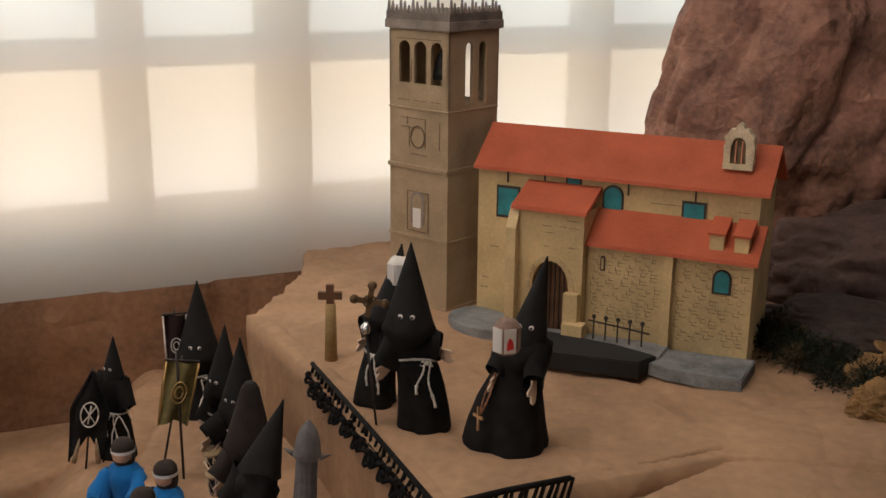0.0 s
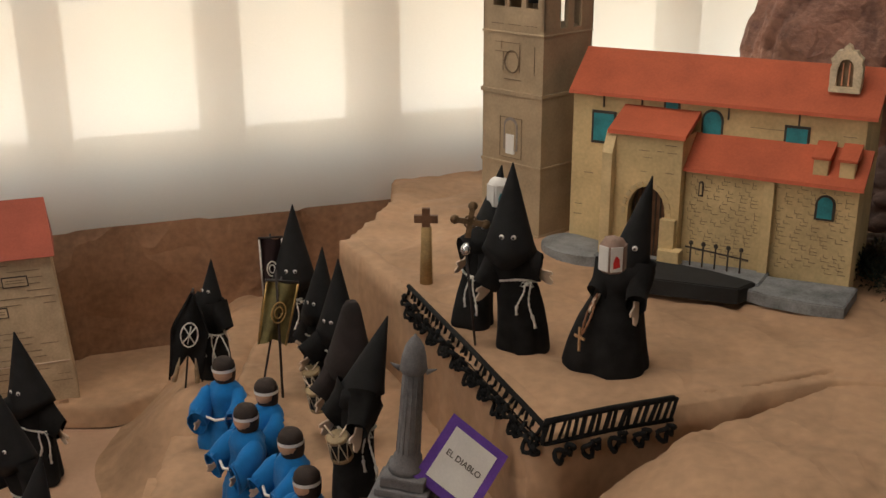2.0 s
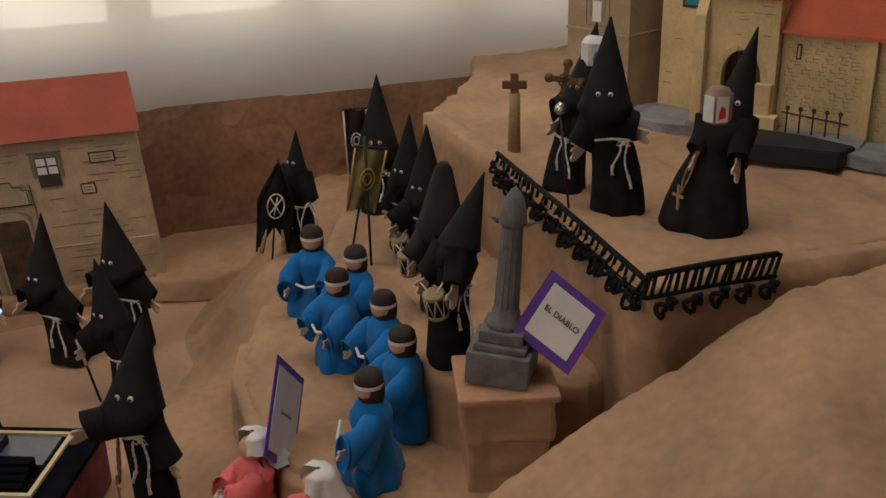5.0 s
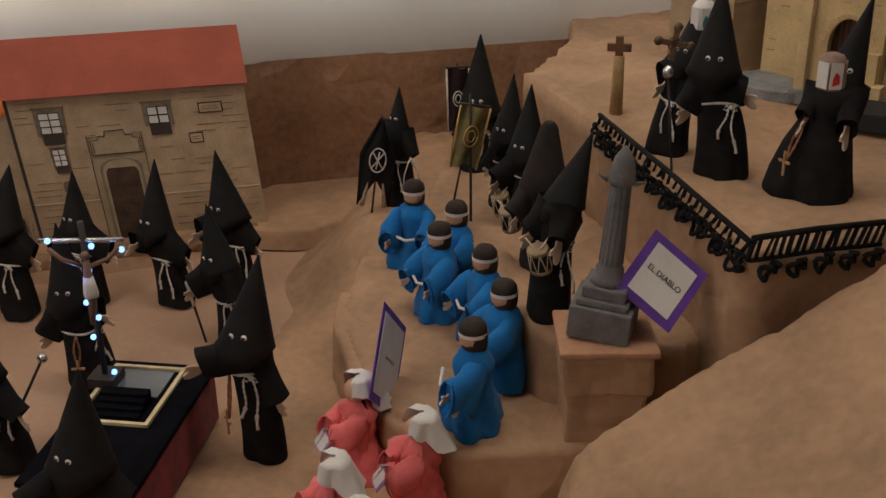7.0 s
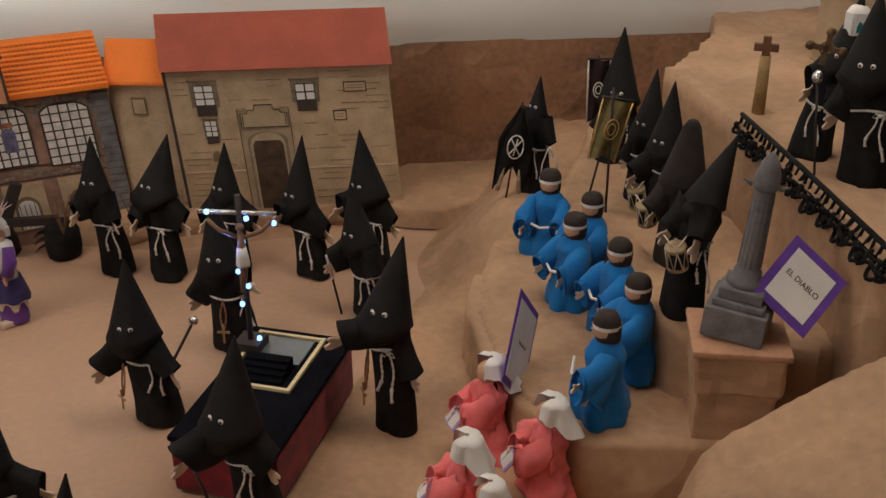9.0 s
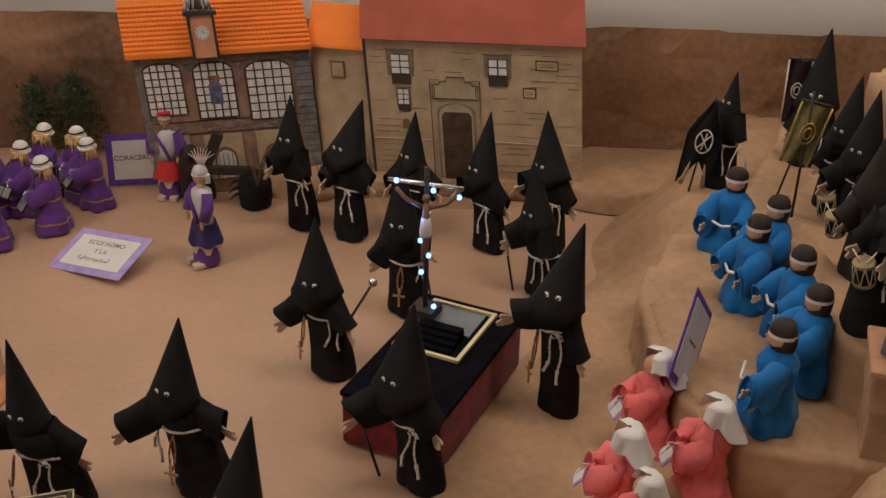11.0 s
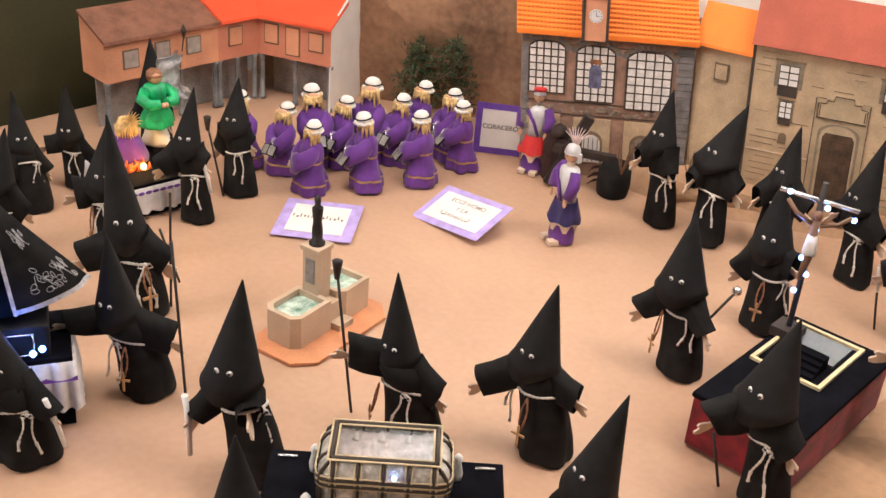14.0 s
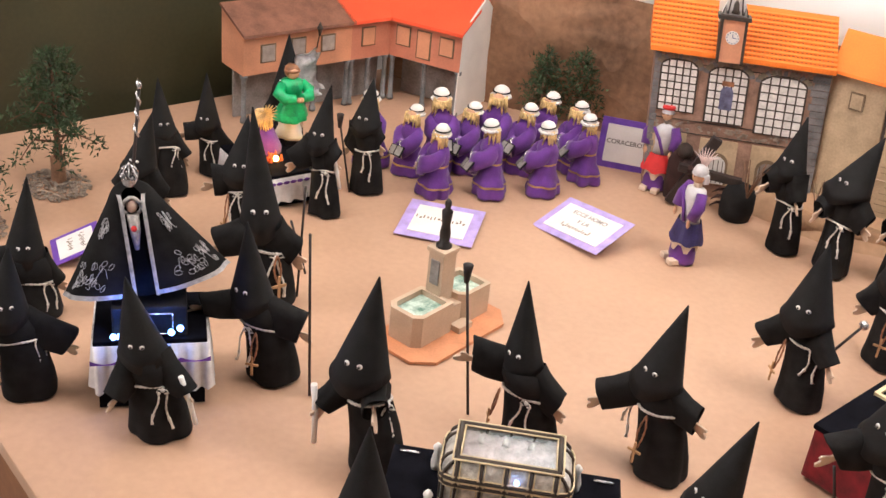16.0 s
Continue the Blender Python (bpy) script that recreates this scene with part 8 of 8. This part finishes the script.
for z0, z1, o, lid in ((0.172, 0.2405, 0.0, True), (0.092, 0.170, 0.006, False)):
    th = empty("paper_block", BLOCK_M, "box wrapped in brown paper under the column", "box", "paper blocks")
    bm = bm_new()
    box(bm, (o, o, z0), (0.116 - o, 0.110, z1 - (0.010 if lid else 0)), bevel=0.006)
    bmesh.ops.subdivide_edges(bm, edges=bm.edges[:], cuts=5, use_grid_fill=True)
    for v in bm.verts:
        v.co += Vector((1, 1, 0.6)) * (0.0040 * noise.noise(v.co * 24) + 0.0018 * noise.noise(v.co * 70))
    part("box_body", bm, KRAFT, th)
    if lid:
        bm = bm_new()
        box(bm, (-0.005, -0.006, z1 - 0.0095), (0.121, 0.112, z1), bevel=0.003)
        part("lid", bm, LIDPAPER, th)

# pavement, ramp and bench by the church
CH_M = site((0.068, 1.941), (0.516, 1.721), PLAT_Z)[0]


def slab(name, poly, z0, z1, material, label, kind="structure"):
    bm = bm_new()
    prism(bm, poly, z0, z1)
    es = [e for e in bm.edges if abs(e.verts[0].co.z - z1) < 1e-5 and abs(e.verts[1].co.z - z1) < 1e-5]
    bmesh.ops.bevel(bm, geom=es, offset=0.002, segments=2, affect="EDGES")
    return tagged(put(name, bm, material, m=CH_M), label, "pavement", kind=kind)


slab("pavement", [(0.055 + 0.085 * math.cos(a), -0.045 + 0.068 * math.sin(a)) for a in [radians(130 + 10 * k) for k in range(25)]], 0.002, 0.020, GREYPAINT, "grey painted card pavement beside the church")
slab("pavement", [(0.09, -0.10), (0.38, -0.12), (0.38, -0.05), (0.09, -0.07)], 0.002, 0.026, GREYPAINT, "grey painted card pavement before the church door")
slab("pavement", [(0.355, -0.135), (0.40, -0.150), (0.470, -0.153), (0.518, -0.145), (0.520, -0.045), (0.375, -0.06)], 0.002, 0.022, GREYPAINT, "grey painted card pavement before the church")
slab("ramp", [(0.14, -0.165), (0.20, -0.19), (0.36, -0.165), (0.375, -0.12), (0.30, -0.10), (0.17, -0.09), (0.135, -0.12)], 0.003, 0.030, mat("black_ramp_card", (0.018, 0.019, 0.02), 0.8, 0.2), "dark sloping card ramp before the church")
th = empty("hand_rail", CH_M, "small dark wire hand rail before the church", "railing")
for k in range(5):
    bm = bm_new()
    x = 0.255 + 0.021 * k
    tube(bm, [(x, -0.082, 0.026), (x, -0.082, 0.064)], 0.0015, 0, 5)
    ball(bm, (x, -0.082, 0.066), 0.004, 0, seg=8)
    part("post", bm, INK, th)
bm = bm_new()
tube(bm, [(0.245, -0.082, 0.058), (0.352, -0.082, 0.050)], 0.0016, 0, 5)
part("rail", bm, INK, th)


# ---- rocks, moss and trees ----
def rock(name, c, r, rot, seed, material, label, amp=0.16):
    bm = bm_new()
    bmesh.ops.create_icosphere(bm, subdivisions=6, radius=1)
    for v in bm.verts:
        p = v.co.copy()
        q = p * 1.7 + Vector((seed, 0, 0))
        d = noise.noise(q) * amp * 1.6 + abs(noise.noise(q * 2.3)) * amp + noise.noise(q * 6) * amp * 0.22 + abs(noise.noise(q * 13)) * amp * 0.16
        v.co = Vector((p.x * r[0], p.y * r[1], p.z * r[2])) * (1 + d)
        v.co = Vector(v.co)
    ob = put(name, bm, material, smooth=True)
    ob.matrix_basis = pose(*c, *rot)
    return tagged(ob, label, "rock", "painted rocks")


rock("rock", (0.72, 2.36, 0.72), (0.25, 0.13, 0.50), (0, 14, -14), 1.0, ROCK, "large crumpled red-brown painted paper rock")
# this rock's shade is put into a darker paper colour
rock("rock", (1.12, 2.36, 0.62), (0.30, 0.16, 0.50), (0, 24, -20), 4.0, mat("shaded_rock_paper", (0.085, 0.05, 0.045), 0.85, 0.3, 9, 90, 0.5, dist=0.005), "crumpled painted paper rock, coloured darker for its shade", 0.2)
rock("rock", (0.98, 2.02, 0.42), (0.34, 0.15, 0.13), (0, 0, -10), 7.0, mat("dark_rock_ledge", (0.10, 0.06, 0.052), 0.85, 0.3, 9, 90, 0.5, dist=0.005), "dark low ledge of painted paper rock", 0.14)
# flat dark foot added to darken the ground round the moss
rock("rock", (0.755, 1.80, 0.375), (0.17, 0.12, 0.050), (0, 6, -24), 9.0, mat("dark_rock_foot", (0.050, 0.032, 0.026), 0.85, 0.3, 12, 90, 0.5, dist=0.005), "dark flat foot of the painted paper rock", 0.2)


def tuft(bm, c, r, n, rng, mi=0, up=0.5, leaf=0.012):
    for _ in range(n):
        d = Vector((rng.gauss(0, 1), rng.gauss(0, 1), rng.gauss(0, 1) + up)).normalized()
        p = Vector(c) + d * r * rng.uniform(0.35, 1.0)
        t = d.orthogonal().normalized()
        t.rotate(Matrix.Rotation(rng.uniform(0, 6.28), 3, d))
        l, w = leaf * rng.uniform(0.6, 1.3), leaf * 0.16
        s = t.cross(d).normalized() * w
        tip = p + (d * 0.7 + t * 0.5) * l
        vs = [bm.verts.new(p - s), bm.verts.new(p + s), bm.verts.new(tip)]
        bm.faces.new(vs).material_index = mi


def tree(x, y, h, z=0.0, label="small artificial conifer with a brown stump", seed=1, dense=1.0, stump=0.0):
    """A slim trunk, on a thick sawn stump if one is given, with drooping limbs of small leaves."""
    rng = random.Random(seed)
    th = empty("tree", pose(x, y, z), label, "tree", "model trees")
    bm = bm_new()
    tube(bm, [(0, 0, 0), (0.002, 0, h * 0.25), (0, 0.002, h * 0.5), (0.003, 0, h * 0.95)], [0.010, 0.008, 0.005, 0.0015], 0, 8)
    limbs = []
    for k in range(20):
        a, u = k * 2.4 + rng.uniform(-0.4, 0.4), k / 19
        zz = h * (0.24 + 0.70 * u)
        ln = h * 0.34 * (1.0 - 0.72 * u ** 1.5) * rng.uniform(0.65, 1.1)
        mid = Vector((math.cos(a) * ln * 0.55, math.sin(a) * ln * 0.55, zz + ln * 0.20))
        e = Vector((math.cos(a + 0.15) * ln, math.sin(a + 0.15) * ln, zz + ln * rng.uniform(-0.15, 0.25)))
        tube(bm, [(0, 0, zz), mid, e], [0.0028, 0.0018, 0.0008], 0, 5)
        limbs.append((Vector((0, 0, zz)), mid, e))
    part("trunk", bm, BARK, th)
    bm = bm_new()
    for a, mid, e in limbs:
        for p in (a.lerp(mid, 0.7), mid, mid.lerp(e, 0.5), e):
            tuft(bm, p + Vector((rng.uniform(-1, 1), rng.uniform(-1, 1), rng.uniform(-1, 1))) * 0.006, 0.021, int(40 * dense), rng, 0, 0.35, 0.015)
    tuft(bm, (0, 0, h * 0.97), 0.016, int(50 * dense), rng, 0, 0.8, 0.015)
    part("crown", bm, LEAF, th)
    if stump:
        bm = bm_new()
        lathe(bm, [(0.0150, 0), (0.0142, 0.004), (0.0134, stump * 0.6), (0.0136, stump - 0.001), (0.012, stump)], 18, 0, wob=0.05, seed=seed)
        part("stump", bm, STUMP, th, "sawn brown log stump")


STUMP = mat("sawn_log", (0.30, 0.165, 0.095), 0.85, 0.3, 60, 400, 0.5, dist=0.003)
tree(-2.233, 0.417, 0.262, seed=1, dense=0.6, stump=0.052)
tree(-2.138, 0.228, 0.15, seed=5, dense=0.5, stump=0.04)
tree(-1.955, 1.545, 0.190, seed=2, label="small dark artificial conifer before the paper wall", dense=0.32)
tree(-2.035, 1.510, 0.165, seed=3, label="small dark artificial conifer before the paper wall", dense=0.32)
rng = random.Random(9)
for cx, cy, rad in ((-2.215, 0.405, 0.075), (-2.118, 0.216, 0.07)):
    bm = bm_new()
    for _ in range(420):
        a, r = rng.uniform(0, 6.28), rad * math.sqrt(rng.random())
        s = rng.uniform(0.0022, 0.0048)
        bmesh.ops.create_icosphere(bm, subdivisions=1, radius=s, matrix=Matrix.Translation((cx + r * math.cos(a), cy + 0.8 * r * math.sin(a), s * 0.5)) @ Matrix.Diagonal((1, rng.uniform(0.7, 1.2), 0.7, 1)))
    tagged(put("gravel", bm, GRAVEL), "patch of fine grey brown gravel on the table", "gravel", kind="stuff")
bm = bm_new()
for k in range(46):
    u = rng.random()
    c = (0.545 + 0.14 * u + rng.uniform(-0.02, 0.05), 1.80 - 0.26 * u + rng.uniform(-0.05, 0.06), PLAT_Z + 0.006 + rng.uniform(0, 0.022))
    tuft(bm, c, 0.030, 190, rng, rng.choice((0, 0, 1)), 0.6, 0.010)
tagged(put("moss", bm, [mat("dark_moss", (0.012, 0.020, 0.009), 0.9, 0.4, 40, 400, 0.3), OLIVE]), "dark green and brown dry moss beside the church", "moss", kind="stuff")
for k, (x, y, s) in enumerate(((0.70, 1.62, 0.05), (0.655, 1.50, 0.055), (0.74, 1.70, 0.045))):
    rock("stone", (x, y, PLAT_Z + 0.02), (s, s * 0.7, s * 0.5), (10, 8, 40 * k), 11 + k, YELLOW, "yellowish dry bark chunk in the moss", 0.25)

DARKMAROON = mat("dark_brown_felt", (0.035, 0.014, 0.012), 0.95, 0.3, 40, 700, 0.3)
# dropped black bundle and a dark wooden cross by the town hall
bm = bm_new()
lathe(bm, [(0.032, 0), (0.035, 0.02), (0.034, 0.055), (0.026, 0.070), (0.008, 0.076)], 20, 0, wob=0.03)
bundle = tagged(put("felt_bundle", bm, BLACK, m=pose(-1.464, 1.535, 0)), "crouching bundle of black felt on the table", "felt bundle")
bm = bm_new()
for k in range(26):
    a, zz = radians(140 + 80 * ((k * 7) % 26) / 26), 0.012 + 0.045 * ((k * 11) % 26) / 26
    tube(bm, [(0.032 * math.cos(a), 0.032 * math.sin(a), zz), (0.044 * math.cos(a + 0.1), 0.044 * math.sin(a + 0.1), zz - 0.002), (0.054 * math.cos(a - 0.05), 0.054 * math.sin(a - 0.05), max(0.003, zz - 0.014))], [0.0024, 0.0018, 0.0006], 0, 4)
part("frayed_fringe", bm, DARKMAROON, bundle, "frayed brown fibres")
bm = bm_new()
lathe(bm, [(0.034, 0), (0.036, 0.02), (0.031, 0.06), (0.030, 0.09), (0.020, 0.108), (0.006, 0.112)], 18, 0, wob=0.05, seed=4)
ball(bm, (0.012, -0.010, 0.118), 0.017, 1, seg=10)
tube(bm, [(0.02, -0.01, 0.095), (0.045, -0.025, 0.085), (0.05, -0.035, 0.105)], [0.011, 0.010, 0.006], 0, 7)
tagged(put("robed_doll", bm, [DARKMAROON, DARKHAIR], m=pose(-1.590, 1.510, 0, 10, 0, 0)), "dark brown robed doll stooping under a wooden cross", "doll")
th = empty("carried_cross", pose(-1.560, 1.470, 0.05, 0, 0, 40), "dark brown wooden cross leaning by the soldiers", "cross")
bm = bm_new()
box(bm, (-0.01, -0.008, -0.05), (0.012, 0.008, 0.12), bevel=0.001, m=Matrix.Rotation(radians(24), 4, "Y"))
part("upright", bm, STICK, th)
bm = bm_new()
box(bm, (-0.02, -0.018, 0.030), (0.11, -0.002, 0.046), bevel=0.001, m=Matrix.Rotation(radians(6), 4, "Y"))
part("crossbar", bm, STICK, th)

# paper roll along the foot of the palace
bm = bm_new()
pts = [Vector((-1.405, 1.590, 0.018)).lerp(Vector((-0.895, 1.875, 0.022)), k / 14) + Vector((0, 0, 0.003 * math.sin(k * 1.7))) for k in range(15)]
tube(bm, pts, [0.022 + 0.004 * math.sin(k * 2.3) for k in range(15)], 0, 14)
tagged(put("paper_roll", bm, mat("brown_roll_paper", (0.34, 0.20, 0.11), 0.8, 0.3, 14, 90, 0.5, dist=0.006)), "rolled brown paper lying along the house fronts", "paper roll")


def twigs(x, y, z, face, seed):
    rng = random.Random(seed)
    th = empty("twig_bundle", pose(x, y, z, -25, 0, face), "bundle of bare brown twigs held by a doll", "twigs", "twig bundles")
    for k in range(7):
        d = Vector((rng.uniform(-0.5, 0.5), rng.uniform(-0.3, 0.3), 1)).normalized()
        bm = bm_new()
        tube(bm, [(0, 0, 0), d * 0.04 + Vector((rng.uniform(-0.005, 0.005), 0, 0)), d * 0.075], [0.002, 0.0015, 0.0007], 0, 4)
        part("twig", bm, WOOD, th)


twigs(-1.385, 1.44, 0.10, 20, 1)
twigs(-1.262, 1.485, 0.10, 20, 2)

# things carried on the terrace
th = empty("processional_cross", pose(-0.128, 1.445, PLAT_Z, -6, 9, 0), "dull metal processional cross on a thin pole", "cross")
bm = bm_new()
tube(bm, [(0.04, 0, 0.0), (0, 0, 0.150)], 0.002, 0, 6)
part("pole", bm, STICK, th)
bm = bm_new()
lathe(bm, [(0.003, 0.140), (0.0075, 0.145), (0.0070, 0.152), (0.003, 0.158)], 12, 0)
part("node", bm, SILVER, th)
bm = bm_new()
box(bm, (-0.004, -0.002, 0.166), (0.004, 0.002, 0.212))
box(bm, (-0.022, -0.002, 0.185), (0.022, 0.002, 0.193))
for x, z in ((-0.022, 0.189), (0.022, 0.189), (0, 0.212)):
    ball(bm, (x, 0, z), 0.007, 0, 1, 0.4, 1, 8)
for k in range(4):
    a = math.pi / 4 + k * math.pi / 2
    tube(bm, [(0.009 * math.cos(a + t), 0, 0.189 + 0.009 * math.sin(a + t)) for t in (-0.5, 0, 0.5)], 0.0016, 0, 5)
part("cross_head", bm, mat("tarnished_gilt", (0.20, 0.13, 0.07), 0.4, 0.3, 90, 600, 0.3, metal=0.6), th, "tarnished gilt cross head")


def lantern(x, y, z, tint, label):
    th = empty("lantern", pose(x, y, z, 0, 0, 14) @ Matrix.Scale(1.05, 4), label, "lantern", "hand lanterns")
    bm = bm_new()
    lathe(bm, [(0.012, 0), (0.0165, 0.004), (0.0165, 0.033), (0.012, 0.040), (0.004, 0.043)], 6, 0)
    part("case", bm, LANTERN_CARD if tint is RED else WHITE, th)
    for k in (3, 4, 5):
        a = radians(60 * k + 30)
        q = Matrix.Rotation(a, 4, "Z") @ Matrix.Translation((0.0146, 0, 0))
        bm = bm_new()
        box(bm, (0, -0.0072, 0.004), (0.0012, 0.0072, 0.034), m=q, bevel=0.0003)
        p = part("pane", bm, WHITE if k < 5 else LANTERN_CARD, th)
        if k == 4:
            bm = bm_new()
            prism(bm, [(-0.004, 0.008), (0.004, 0.010), (0.003, 0.020), (-0.001, 0.024), (-0.004, 0.016)], -0.0006, 0.0, 0, q @ Matrix(((0, 0, -1, 0.0014), (1, 0, 0, 0), (0, 1, 0, 0), (0, 0, 0, 1))))
            part("painted_patch", bm, tint, p)


LANTERN_CARD = mat("grey_brown_card", (0.26, 0.17, 0.13), 0.7, 0.2, 60, 500, 0.1)
lantern(0.082, 1.268, PLAT_Z + 0.186, RED, "small white, brown and red paper lantern held by a doll")
lantern(-0.060, 1.535, PLAT_Z + 0.188, TEAL, "small white and teal paper lantern held by a doll")
